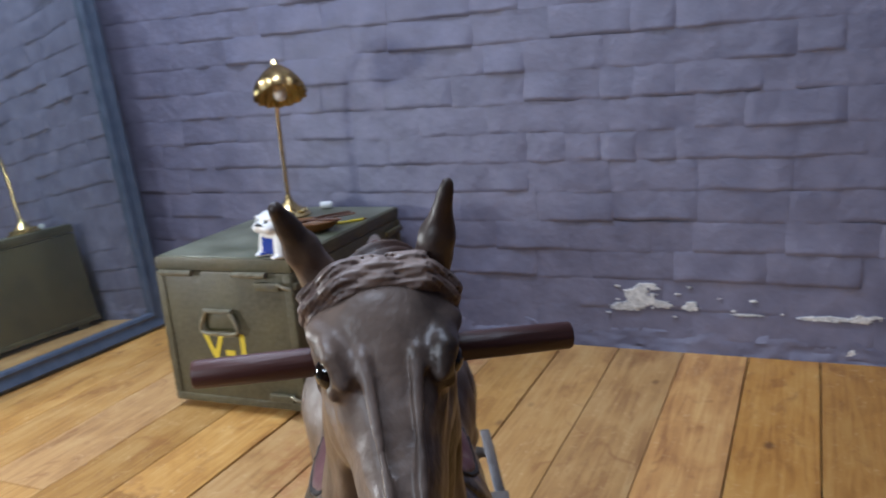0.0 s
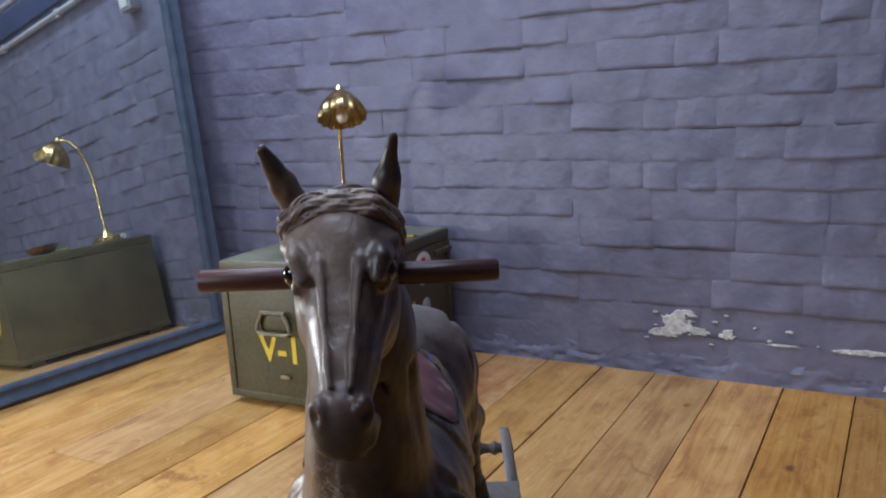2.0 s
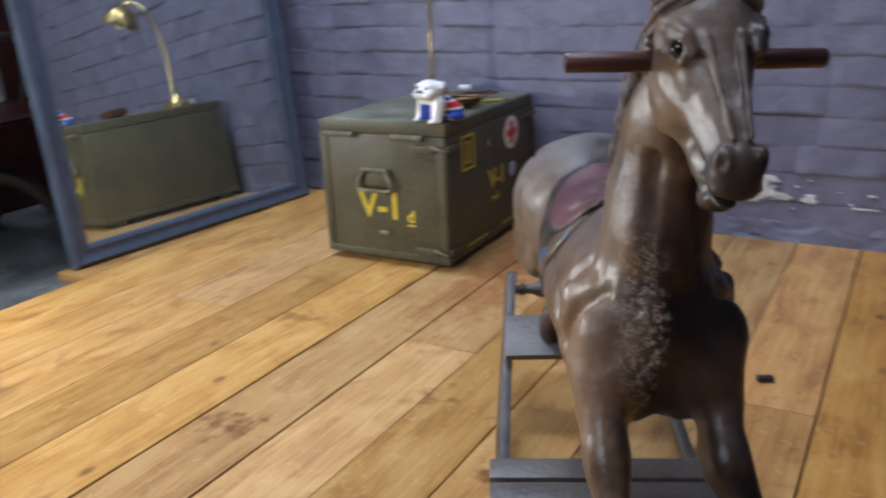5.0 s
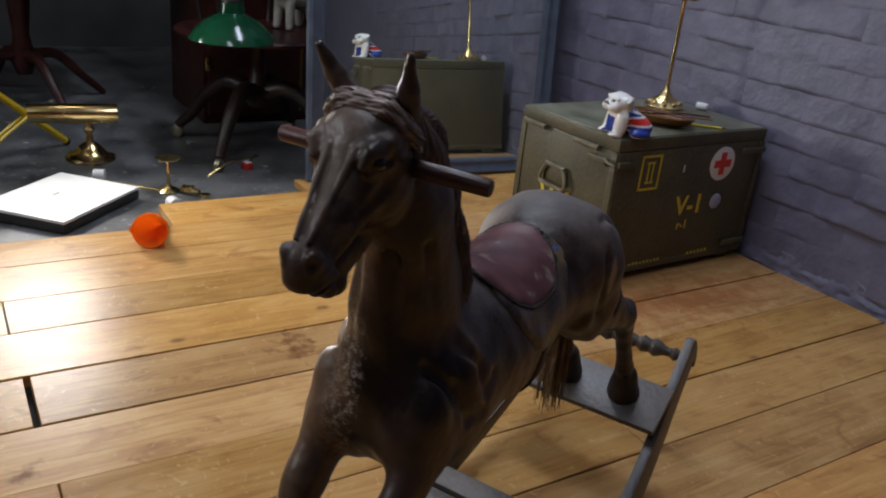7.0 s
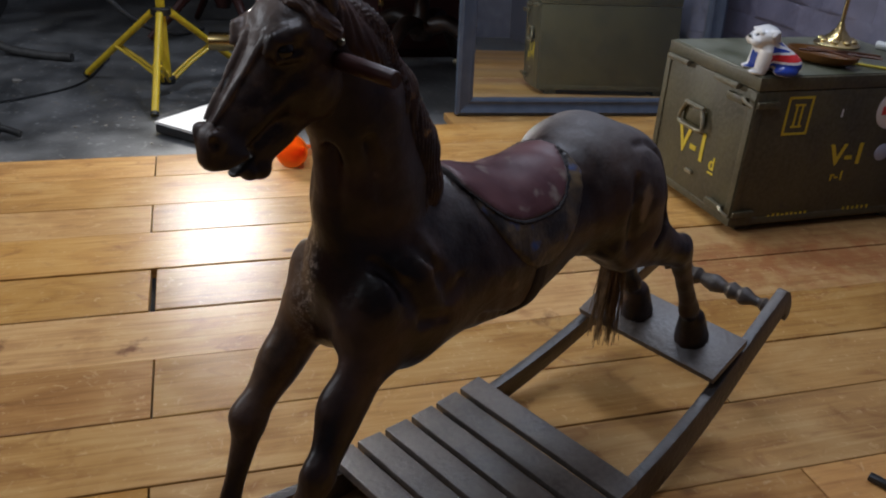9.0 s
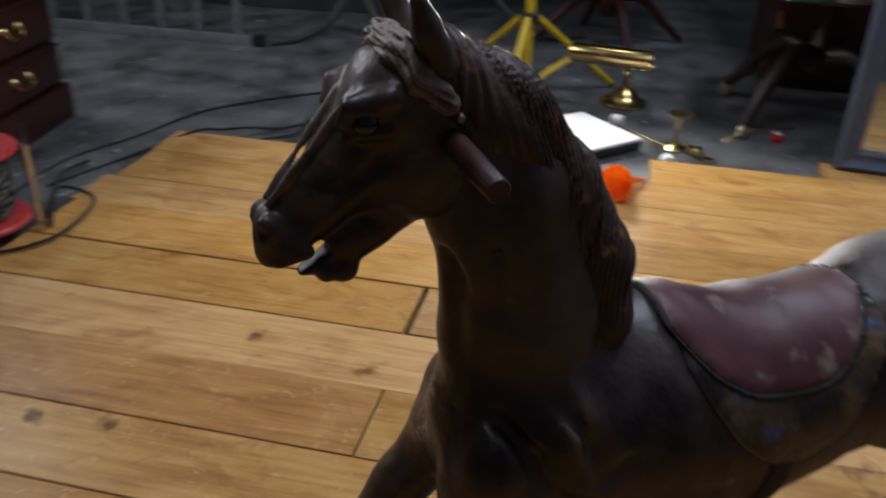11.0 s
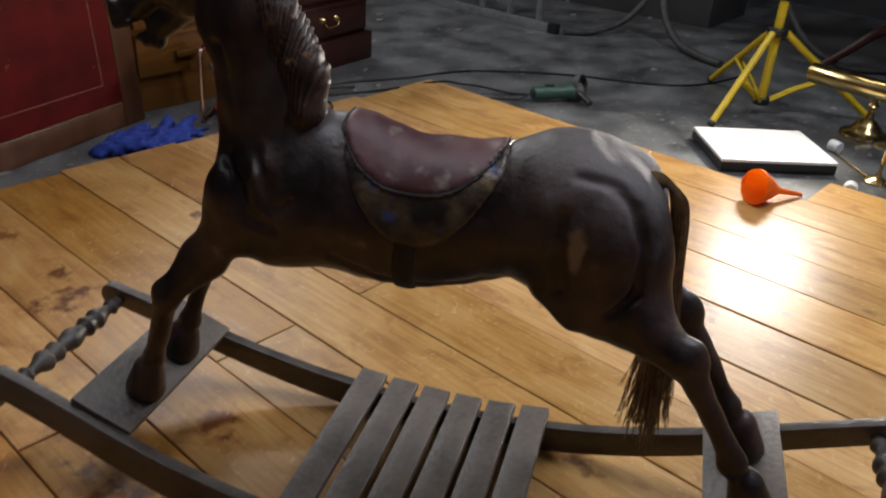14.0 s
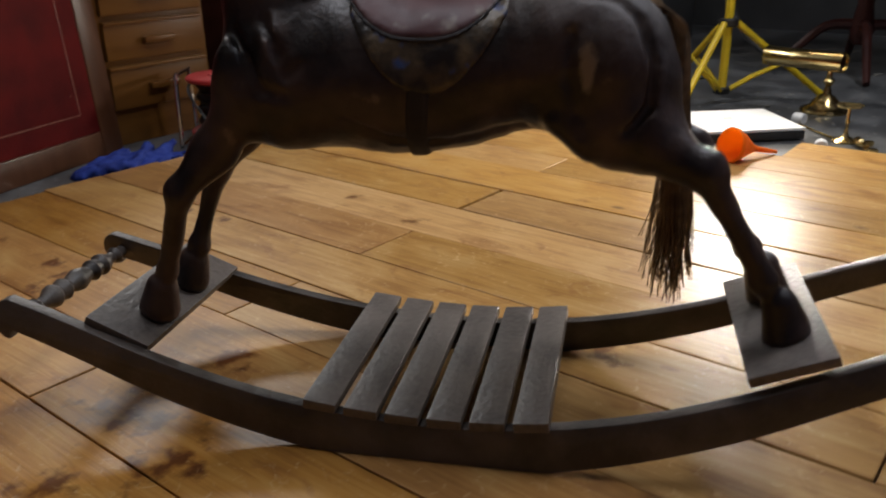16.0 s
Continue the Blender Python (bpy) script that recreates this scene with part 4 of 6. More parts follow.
    q.add(q.cone((0.318, c, 0.602), (0.356, c, 0.573), 0.0170, 0.0115, 0.92), 0.008)
    q.add(q.ball((0.352, c, 0.5655), (0.0110, 0.0120, 0.0105)), 0.004)
    q.add(q.ball((0.364, c, 0.5655), (0.0080, 0.0115, 0.0080)), 0.003)
    q.add(q.cone((0.366, c, 0.5700), (0.379, c, 0.5690), 0.0060, 0.0045, 1.6), 0.003)
    q.add(q.cone((0.340, c, 0.594), (0.372, c, 0.579), 0.0110, 0.0090), 0.006)
    q.cut(q.cone((0.398, c, 0.5680), (0.3815, c, 0.5765), 0.0098, 0.0066, 6.0), 0.003)
    q.cut(q.cone((0.3815, c, 0.5765), (0.3660, c, 0.5830), 0.0066, 0.0048, 6.0), 0.003)
    for s in (-1, 1):
        # hollow below the cheekbone, then the bones themselves
        a, b = on_face(0.58, -0.012, s * 0.0375), on_face(0.90, -0.012, s * 0.0300)
        q.cut(q.cone(a, b, 0.0135, 0.0118), 0.018)
        a, b = on_face(-0.30, -0.0045, s * 0.0150), on_face(0.15, 0.0016, s * 0.0120)
        q.add(q.cone(a, b, 0.0028, 0.0029), 0.0020)
        q.add(q.cone(b, on_face(0.95, 0.0020, s * 0.0058), 0.0029, 0.0026), 0.0020)
        q.add(q.ball((0.297, c + s * 0.0190, 0.638), (0.033, 0.0155, 0.038)), 0.005)
        # brow, socket and lids
        q.add(q.cone((0.322, c + s * 0.0285, 0.6860), (0.3460, c + s * 0.0268, 0.6800), 0.0042, 0.0030), 0.004)
        q.add(q.ball((0.337, c + s * 0.0240, 0.6715), (0.0150, 0.0088, 0.0120)), 0.008)
        q.add(q.cone((0.346, c + s * 0.0268, 0.6800), (0.3535, c + s * 0.0225, 0.6680), 0.0030, 0.0020), 0.004)
        q.cut(q.cone((0.3300, c + s * 0.0365, 0.6690), (0.3460, c + s * 0.0340, 0.6695), 0.0057, 0.0057), 0.0025)
        q.add(q.cone((0.327, c + s * 0.0300, 0.6625), (0.346, c + s * 0.0275, 0.6605), 0.0022, 0.0018), 0.004)
        q.add(q.ball((0.3225, c + s * 0.0318, 0.6835), (0.0085, 0.0055, 0.0060)), 0.003)
        # hollow under the eye towards the jaw
        q.cut(q.cone((0.330, c + s * 0.0400, 0.6480), (0.352, c + s * 0.0370, 0.6310), 0.0095, 0.0085), 0.010)
        # nostril
        q.add(q.ball((0.3985, c + s * 0.0120, 0.6045), (0.0090, 0.0068, 0.0100)), 0.003)
        q.cut(q.ball((0.4055, c + s * 0.0170, 0.6030), (0.0050, 0.0055, 0.0065)), 0.0022)
        q.add(q.cone((0.376, c + s * 0.0165, 0.5880), (0.394, c + s * 0.0140, 0.5830), 0.0040, 0.0034), 0.003)
        # ear with its hollow
        ty, tz = (0.0365, 0.7470) if s > 0 else (0.0445, 0.7425)
        my = (0.0260 + ty) / 2
        q.add(q.cone((0.292, c + s * 0.026, 0.698), (0.302, c + s * my, 0.720), 0.0108, 0.0086), 0.004)
        q.add(q.cone((0.302, c + s * my, 0.720), (0.312, c + s * ty, tz), 0.0086, 0.0036), 0.003)
        q.cut(q.cone((0.3150, c + s * (my + 0.001), 0.712), (0.3205, c + s * (ty + 0.0015), tz - 0.004), 0.0062, 0.0034), 0.0018)
        if s > 0:
            # a splinter is broken off this ear
            q.cut(q.ball((0.318, c + 0.0245, 0.7440), (0.012, 0.0075, 0.0085)), 0.001)
    a, b = on_face(0.30, 0.0066, 0.0), on_face(0.90, 0.0046, 0.0)
    q.cut(q.cone(a, b, 0.0056, 0.0038), 0.0030)
    q.d = q.d + 0.00045 * np.sin(210 * q.x + 90 * q.z) * np.sin(190 * q.z - 120 * q.y) + 0.0006 * np.sin(90 * q.x + 60 * q.y + 1) * np.sin(100 * q.z)
    v, f = q.mesh()
    stand(carved_part("head", eased(v, f, 1), f, HORSE, horse, "carved horse head with open mouth and rubbed nose ridges"), turned)

    # saddle and saddle cloth: shells that follow the trunk
    def shell(offset, keep, name, mat, label, rounds=8):
        a, b = body_d - offset, keep
        k = 0.006
        d = np.maximum(a, b) + np.maximum(k - np.abs(a - b), 0) ** 2 / (4 * k)
        v, f = g.mesh(d)
        return stand(carved_part(name, eased(v, f, rounds), f, mat, horse, label))

    u = (g.x - 0.023) / 0.091
    low = 0.461 + 0.048 * np.abs(u) ** 2.6
    keep = np.maximum(np.abs(g.x - 0.023) - 0.091, (low - g.z) * 0.8)
    keep = np.maximum(keep, 0.40 - g.z)
    shell(0.0060, np.maximum(keep, -(body_d + 0.012)), "saddle", SADDLE, "cracked maroon painted saddle")
    rim = np.maximum(np.abs(keep + 0.0005) - 0.0026, g.z - 0.535)
    shell(0.0074, np.maximum(rim, -(body_d + 0.006)), "saddle_piping", SADDLE_EDGE, "black piped edge", 6)
    u2 = (g.x - 0.018) / 0.090
    low2 = 0.404 + 0.085 * u2 ** 2
    keep2 = np.maximum(np.abs(g.x - 0.018) - 0.090, (low2 - g.z) * 0.8)
    shell(0.0036, np.maximum(keep2, -(body_d + 0.010)), "saddle_cloth", CLOTH_PAINT, "dark saddle cloth with faded gold and blue")

    band = np.maximum(np.abs(g.x - 0.026 + 0.10 * (g.z - 0.40)) - 0.0135, g.z - 0.430)
    shell(0.0030, np.maximum(band, -(body_d + 0.010)), "girth", SADDLE_EDGE, "dark painted girth under the belly")

    # mane and forelock
    h = Carving((0.09, -0.095, 0.455), (0.34, 0.085, 0.74), 0.0017)
    line = [((0.284, c + 0.010, 0.688), 0.025), ((0.245, c + 0.007, 0.660), 0.0315), ((0.205, c + 0.003, 0.608), 0.0315), ((0.172, c + 0.004, 0.555), 0.0310),
            ((0.166, c + 0.015, 0.516), 0.0245), ((0.190, c + 0.027, 0.490), 0.0170), ((0.206, c + 0.036, 0.468), 0.0080)]
    for (a, ra), (b, rb) in zip(line, line[1:]):
        h.add(h.cone(a, b, ra, rb, 0.92), 0.012)
    # shorter locks on the other side
    for (a, ra), (b, rb) in zip(OFF_LOCKS, OFF_LOCKS[1:]):
        h.add(h.cone((a[0], c + a[1], a[2]), (b[0], c + b[1], b[2]), ra, rb), 0.010)
    # toothed crest along the back of the neck
    crest = np.full(h.x.shape, 1.0, np.float32)
    for (a, ra), (b, rb) in zip(line[:-2], line[1:-2]):
        a2, b2 = [(p[0] - 0.80 * r * 0.98, p[1] - 0.008, p[2] + 0.60 * r * 0.98) for p, r in ((a, ra), (b, rb))]
        crest = np.minimum(crest, h.cone(a2, b2, 0.0045, 0.0045))
    h.add(crest + 0.0020 * np.abs(np.sin(360 * (0.60 * h.x + 0.80 * h.z))), 0.002)
    flow = 0.80 * (h.x - 0.2) - 0.60 * (h.z - 0.6)
    along = 0.60 * (h.x - 0.2) + 0.80 * (h.z - 0.6)
    wave = 0.94 * (h.x - 0.2) - 0.17 * (h.z - 0.65) - 2.2 * (h.z - 0.65) ** 2 + 0.006 * np.sin(along * 48 + 20 * h.y) + 0.007 * np.sin(along * 23 + flow * 75) + 0.15 * h.y 
    lock = np.abs(np.sin(wave * 95 + 1.2 * np.sin(along * 40)))
    fine = np.abs(np.sin(wave * 700 + 1.3 * np.sin(along * 70 + 3 * lock)))
    h.d = h.d + 0.0020 - 0.0030 * lock - 0.0020 * fine + 0.0006 * np.sin(wave * 1300 + along * 60)
    v, f = h.mesh()
    stand(carved_part("mane", v, f, MANE, horse, "carved reddish-brown mane falling to one side"))
    h2 = Carving((0.25, c - 0.062, 0.650), (0.350, c + 0.062, 0.740), 0.0012)
    for s in (-1, 1):
        arc = [((0.3160, c, 0.7055), 0.0095), ((0.3135, c + s * 0.0170, 0.7030), 0.0105), ((0.3070, c + s * 0.0300, 0.6935), 0.0085), ((0.2900, c + s * 0.0345, 0.6780), 0.0055)]
        for (a, ra), (b, rb) in zip(arc, arc[1:]):
            h2.add(h2.cone(a, b, ra, rb), 0.004)
    dy = np.abs(h2.y - c - 0.002)
    w = h2.z + 13.0 * dy ** 2 - 0.55 * h2.x - 0.10 * dy
    h2.d = h2.d + 0.0015 - 0.0022 * np.abs(np.sin(w * 330 + 1.3 * np.sin(dy * 130 + 40 * h2.y))) - 0.0018 * np.abs(np.sin(w * 820 + 1.6 * np.sin(dy * 170 + 1)))
    h2.cut(h2.cone((0.330, c + 0.002, 0.722), (0.336, c + 0.002, 0.690), 0.0030, 0.0030), 0.002)
    v, f = h2.mesh()
    stand(carved_part("forelock", v, f, FORELOCK, horse, "carved forelock parted across the brow"), turned)

    for s in (-1, 1):
        bm = lathe([(0.0001, -0.0092), (0.0051, -0.0076), (0.0081, -0.0040), (0.0092, 0), (0.0081, 0.0040), (0.0051, 0.0076), (0.0001, 0.0092)], 18,
                   Matrix.Translation((0.3382, c + s * 0.0258, 0.6695)))
        stand(part("eye", bm, EYE_GLASS, horse, "glossy dark glass eye"), turned)

    # handle bar through the head
    bm = lathe([(0.0064, -0.1005), (0.0075, -0.099), (0.0079, -0.06), (0.0078, 0.0), (0.0079, 0.06), (0.0075, 0.099), (0.0064, 0.1005)], 14,
               Matrix.Translation((0.2865, -0.0105, 0.654)) @ pose(0, 0, 0, -91, 0, 0))
    stand(part("handle", bm, HANDLE, horse, "worn dark red wooden handle bar"), turned)
    for s in (-1, 1):
        stand(part("nail", lathe([(0.0028, -0.004), (0.0034, 0.0), (0.002, 0.0025)], 10, Matrix.Translation((0.283, c + s * 0.0345, 0.668)) @ pose(0, 0, 0, -90 * s, 0, 0)), BARE_STEEL, horse), turned)

    # tail of real hair
    rng = random.Random(11)
    bms = []
    for k in range(300):
        a, r = rng.uniform(0, 6.28), rng.uniform(0.2, 1.0)
        ex, ey = math.cos(a) * r, math.sin(a) * r
        tip = rng.uniform(-0.05, 0.06)
        dz = rng.uniform(-0.012, 0.012)
        pts = [(-0.216, c + ey * 0.007, 0.490 + ex * 0.006), (-0.243 + ex * 0.008, c + ey * 0.010, 0.486 + ex * 0.007),
               (-0.259 + ex * 0.009, c + ey * 0.012, 0.455 + dz * 0.3), (-0.264 + ex * 0.012, c + ey * 0.013, 0.38),
               (-0.266 + ex * 0.022, c + ey * 0.018, 0.29), (-0.266 + ex * 0.026 + 0.010 * math.sin(a * 3) + rng.uniform(-0.008, 0.008), c + ey * 0.022, 0.186 + tip * 0.7 + dz)]
        bms.append(tube(pts, (0.0014, 0.0005), 4, steps=4))
    stand(part("tail", merge(*bms), HAIR, horse, "thin brown horsehair tail"))

    # bow rockers
    def rail_top(x):
        a = abs(x)
        return 0.0445 + (0.41 if x > 0 else 0.53) * x * x - 0.7 * max(0.0, a - 0.42) ** 2

    x0, x1 = -0.570, 0.552
    n = 44
    xs = [x0 + (x1 - x0) * k / n for k in range(n + 1)]
    top = [(x, rail_top(x)) for x in xs]
    low = [(x, max(0.0, rail_top(x) - (0.058 - 0.034 * abs(x)))) for x in xs]

    def scroll(cx, cz, side):
        r = 0.026
        rng_a = range(9)
        return [(cx + side * r * math.sin(math.pi * k / 8) * 0.8, cz + r * math.cos(math.pi * k / 8)) for k in rng_a]

    front = scroll(x1 + 0.002, rail_top(x1) - 0.0255, 1)
    rear = scroll(x0 - 0.002, rail_top(x0) - 0.0255, -1)[::-1]
    outline = top + front + low[::-1] + rear
    frame_m = pose(0, 0.004, 0, 0, 0, 0.6)
    for s, nm in ((1, "rocker_rail"), (-1, "rocker_rail")):
        bm = extrude_outline(outline, 0.0165, 0.0020)
        for v in bm.verts:
            v.co.y += s * (0.147 - 0.18 * v.co.z)
        bmesh.ops.transform(bm, matrix=frame_m, verts=bm.verts)
        part(nm, bm, ROCKER, horse, "curved dark wooden rocker")
    # turned cross rods
    prof = [(0.0085, 0), (0.0085, 0.012), (0.013, 0.020), (0.008, 0.028), (0.0095, 0.040), (0.0155, 0.052), (0.0165, 0.058), (0.0120, 0.066),
            (0.0160, 0.080), (0.0100, 0.090), (0.0145, 0.104), (0.0165, 0.113)]
    full = prof + [(r, 0.226 - z) for r, z in prof[::-1][1:]]
    for x, z in ((0.543, rail_top(0.543) - 0.024), (-0.557, rail_top(-0.557) - 0.026)):
        part("cross_rod", lathe(full, 18, frame_m @ Matrix.Translation((x, 0.113, z)) @ pose(0, 0, 0, 90, 0, 0)), ROCKER, horse, "turned dark wooden cross rod")
    # slats of the step
    for k in range(6):
        x = 0.134 - 0.0508 * k
        z = rail_top(x) + 0.0065
        t = math.degrees(math.atan((0.82 if x > 0 else 1.06) * x))
        part("slat", box(0.0415, 0.312, 0.013, (0, 0, 0), 0.0022, Matrix.Translation((x, -0.001, z)) @ pose(0, 0, 0, 0, -t, 0)), ROCKER, horse)
    # boards under the feet
    for xa, za, xb, zb, yc in ((0.368, 0.099, 0.450, 0.134, 0.0), (-0.350, 0.127, -0.438, 0.163, 0.0)):
        t = math.degrees(math.atan2(zb - za, xb - xa)) if xb > xa else math.degrees(math.atan2(za - zb, xa - xb))
        ln = math.hypot(xb - xa, zb - za)
        part("foot_board", box(ln, 0.260, 0.012, (0, 0, 0), 0.0018, Matrix.Translation(((xa + xb) / 2, yc, (za + zb) / 2)) @ pose(0, 0, 0, 0, -t, 0)), ROCKER, horse,
             "dark wooden board under the hooves")
    return horse


rocking_horse()

# ---- things on and round the boards ----
def text_part(words, size, mat, parent, m, label="", name="lettering"):
    cu = bpy.data.curves.new("lettering", "FONT")
    cu.offset = size * 0.022
    cu.body, cu.size, cu.extrude, cu.align_x, cu.align_y = words, size, 0.0004, "CENTER", "CENTER"
    tmp = bpy.data.objects.new("lettering_source", cu)
    me = bpy.data.meshes.new_from_object(tmp)
    bpy.data.objects.remove(tmp)
    me.transform(m)
    me.materials.append(mat)
    ob = new(name, me)
    ob.parent = parent
    if label:
        ob["label"] = label
    return ob


def disc(r, depth, m, n=28):
    return lathe([(r, 0), (r, depth * 0.6), (r * 0.97, depth)], n, m)


def crate():
    """Steel army chest: lid, hinges, latches, drop handle and stencilled letters."""
    w, l, h = 0.382, 0.575, 0.405
    ob = thing("crate", pose(-0.598, 1.600, 0.0, 0, 0, 1.7) @ Matrix.Diagonal((1, 1, 0.97, 1)), "olive drab military chest with yellow stencils and stickers", "crate")
    # own axes: x from -w to 0, y from 0 to l
    part("body", box(w, l, 0.350, (-w / 2, l / 2, 0.020 + 0.175), 0.007), OLIVE, ob)
    part("lid", box(w + 0.0015, l + 0.0015, 0.032, (-w / 2, l / 2, 0.3868), 0.003), OLIVE, ob)
    for x in (-w + 0.010, -0.010):
        part("corner_strip", box(0.020, 0.0025, 0.325, (x, -0.0022, 0.205), 0.0008), OLIVE, ob)
    for y in (0.010, l - 0.010):
        part("corner_strip", box(0.0025, 0.020, 0.325, (0.0022, y, 0.205), 0.0008), OLIVE, ob)
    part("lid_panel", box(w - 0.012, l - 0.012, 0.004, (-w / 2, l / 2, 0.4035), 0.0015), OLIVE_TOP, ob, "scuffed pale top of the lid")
    part("base_flange", box(w + 0.004, l + 0.004, 0.020, (-w / 2, l / 2, 0.030), 0.003), OLIVE, ob)
    for y in (0.06, l - 0.06):
        part("skid", box(w - 0.03, 0.05, 0.020, (-w / 2, y, 0.010), 0.003), OLIVE, ob)
    front = lambda u, v, d=0.0: Matrix.Translation((-w + u * w, -d, h * (1 - v)))
    side = lambda u, v, d=0.0: Matrix.Translation((d, u * l, h * (1 - v)))
    # folded strips under the lid
    for u0, u1 in ((0.05, 0.29), (0.60, 0.84)):
        part("hinge_strip", tube([(-w + u0 * w, -0.010, 0.366), (-w + (u0 + u1) / 2 * w, -0.011, 0.366), (-w + u1 * w, -0.010, 0.366)], 0.0075, 8, steps=1), OLIVE, ob)
    # latches at the corner
    for v in (0.165, 0.865):
        la = part("latch", box(0.066, 0.012, 0.020, (0, 0, 0), 0.004, front(0.84, v, 0.008)), OLIVE, ob)
        part("latch_pin", tube([(-0.030, -0.016, h * (1 - v) + 0.010), (-0.012, -0.020, h * (1 - v) + 0.004), (0.004, -0.012, h * (1 - v) - 0.004)], 0.004, 8, steps=4), BARE_STEEL, la, "rubbed bare steel pin")
        part("strap", box(0.010, 0.060, 0.016, (0.006, 0.030, h * (1 - v)), 0.003), OLIVE, ob)
        part("strap", box(0.010, 0.095, 0.016, (0.006, l - 0.048, h * (1 - v) + 0.004), 0.003), OLIVE, ob)
    # drop handle on its plate
    part("handle_plate", box(0.088, 0.006, 0.046, (0, 0, 0), 0.008, front(0.45, 0.40, 0.003)), OLIVE, ob)
    hx, hz = -w + 0.45 * w, h * 0.6
    ring = [(hx - 0.034, -0.012, hz + 0.026), (hx - 0.050, -0.014, hz - 0.004), (hx - 0.046, -0.016, hz - 0.026), (hx, -0.017, hz - 0.028), (hx + 0.046, -0.016, hz - 0.026),
            (hx + 0.050, -0.014, hz - 0.004), (hx + 0.034, -0.012, hz + 0.026)]
    part("handle", tube(ring, 0.0052, 8, steps=4), BARE_STEEL, ob, "worn bare steel drop handle")
    part("handle_pivot", tube([(hx - 0.040, -0.010, hz + 0.028), (hx, -0.010, hz + 0.028), (hx + 0.040, -0.010, hz + 0.028)], 0.0065, 8, steps=1), OLIVE, ob)
    part("tab", box(0.030, 0.008, 0.009, (0, 0, 0), 0.002, front(0.50, 0.765, 0.005)), BARE_STEEL, ob)
    # stencils and stickers
    face = pose(0, 0, 0, 90, 0, 0)
    sideface = pose(0, 0, 0, 90, 0, 90)
    text_part("V-1", 0.105, YELLOW_INK, ob, front(0.47, 0.585, 0.0012) @ face @ Matrix.Diagonal((0.90, 1, 1, 1)), "yellow stencilled letters")
    text_part("d", 0.048, YELLOW_INK, ob, front(0.715, 0.640, 0.0012) @ face, "small yellow stencilled letter")
    part("stencil_bar", box(0.024, 0.001, 0.005, (0, 0, 0), 0, front(0.715, 0.700, 0.0010)), YELLOW_INK, ob)
    text_part("V-1", 0.078, YELLOW_INK, ob, side(0.535, 0.52, 0.0012) @ sideface, "yellow stencilled letters")
    text_part("r-1", 0.036, YELLOW_INK, ob, side(0.51, 0.66, 0.0012) @ sideface, "small yellow stencilled letters")
    for u, v, sx, sz in ((0.22, 0.13, 0.072, 0.006), (0.22, 0.355, 0.072, 0.006)):
        part("stencil_bar", box(0.001, sx, sz, (0, 0, 0), 0, side(u, v, 0.0010)), YELLOW_INK, ob)
    for du in (-0.058, 0.058):
        part("stencil_bar", box(0.001, 0.006, 0.097, (0, 0, 0), 0, side(0.22 + du, 0.2425, 0.0010)), YELLOW_INK, ob)
    for du in (-0.014, 0.014):
        part("stencil_bar", box(0.001, 0.005, 0.056, (0, 0, 0), 0, side(0.22 + du, 0.2425, 0.0010)), YELLOW_INK, ob)
    for v in (0.175, 0.31):
        part("stencil_bar", box(0.001, 0.030, 0.005, (0, 0, 0), 0, side(0.22, v, 0.0010)), YELLOW_INK, ob)
    for k in range(9):
        part("stencil_bar", box(0.001, 0.007, 0.015 if k % 3 else 0.010, (0, 0, 0), 0, side(0.20 + 0.024 * k, 0.905, 0.0010)), YELLOW_INK, ob)
    for k in range(6):
        part("stencil_bar", box(0.001, 0.006, 0.012 if k % 2 else 0.009, (0, 0, 0), 0, side(0.60 + 0.026 * k, 0.895, 0.0010)), YELLOW_INK, ob)
    stk = part("sticker", disc(0.050, 0.0012, side(0.712, 0.235, 0.0006) @ pose(0, 0, 0, 0, 90, 0)), WHITE_INK, ob, "round white sticker with a red cross")
    part("cross", merge(box(0.001, 0.068, 0.022, (0, 0, 0), 0, side(0.712, 0.235, 0.0024)), box(0.001, 0.022, 0.022, (0, 0, 0.022), 0, side(0.712, 0.235, 0.0024)), box(0.001, 0.022, 0.022, (0, 0, -0.022), 0, side(0.712, 0.235, 0.0024))), RED_INK, stk)
    part("sticker", disc(0.023, 0.0012, side(0.722, 0.515, 0.0006) @ pose(0, 0, 0, 0, 90, 0)), PALE_INK, ob, "round pale blue sticker")
    part("scratch", box(0.001, 0.004, 0.020, (0, 0, 0), 0, side(0.445, 0.24, 0.0009)), WHITE_INK, ob)
    return ob


crate()
TOP = 0.3935


def figurine_materials(me, rule):
    for p in me.polygons:
        p.material_index = rule(p.center, p.normal)


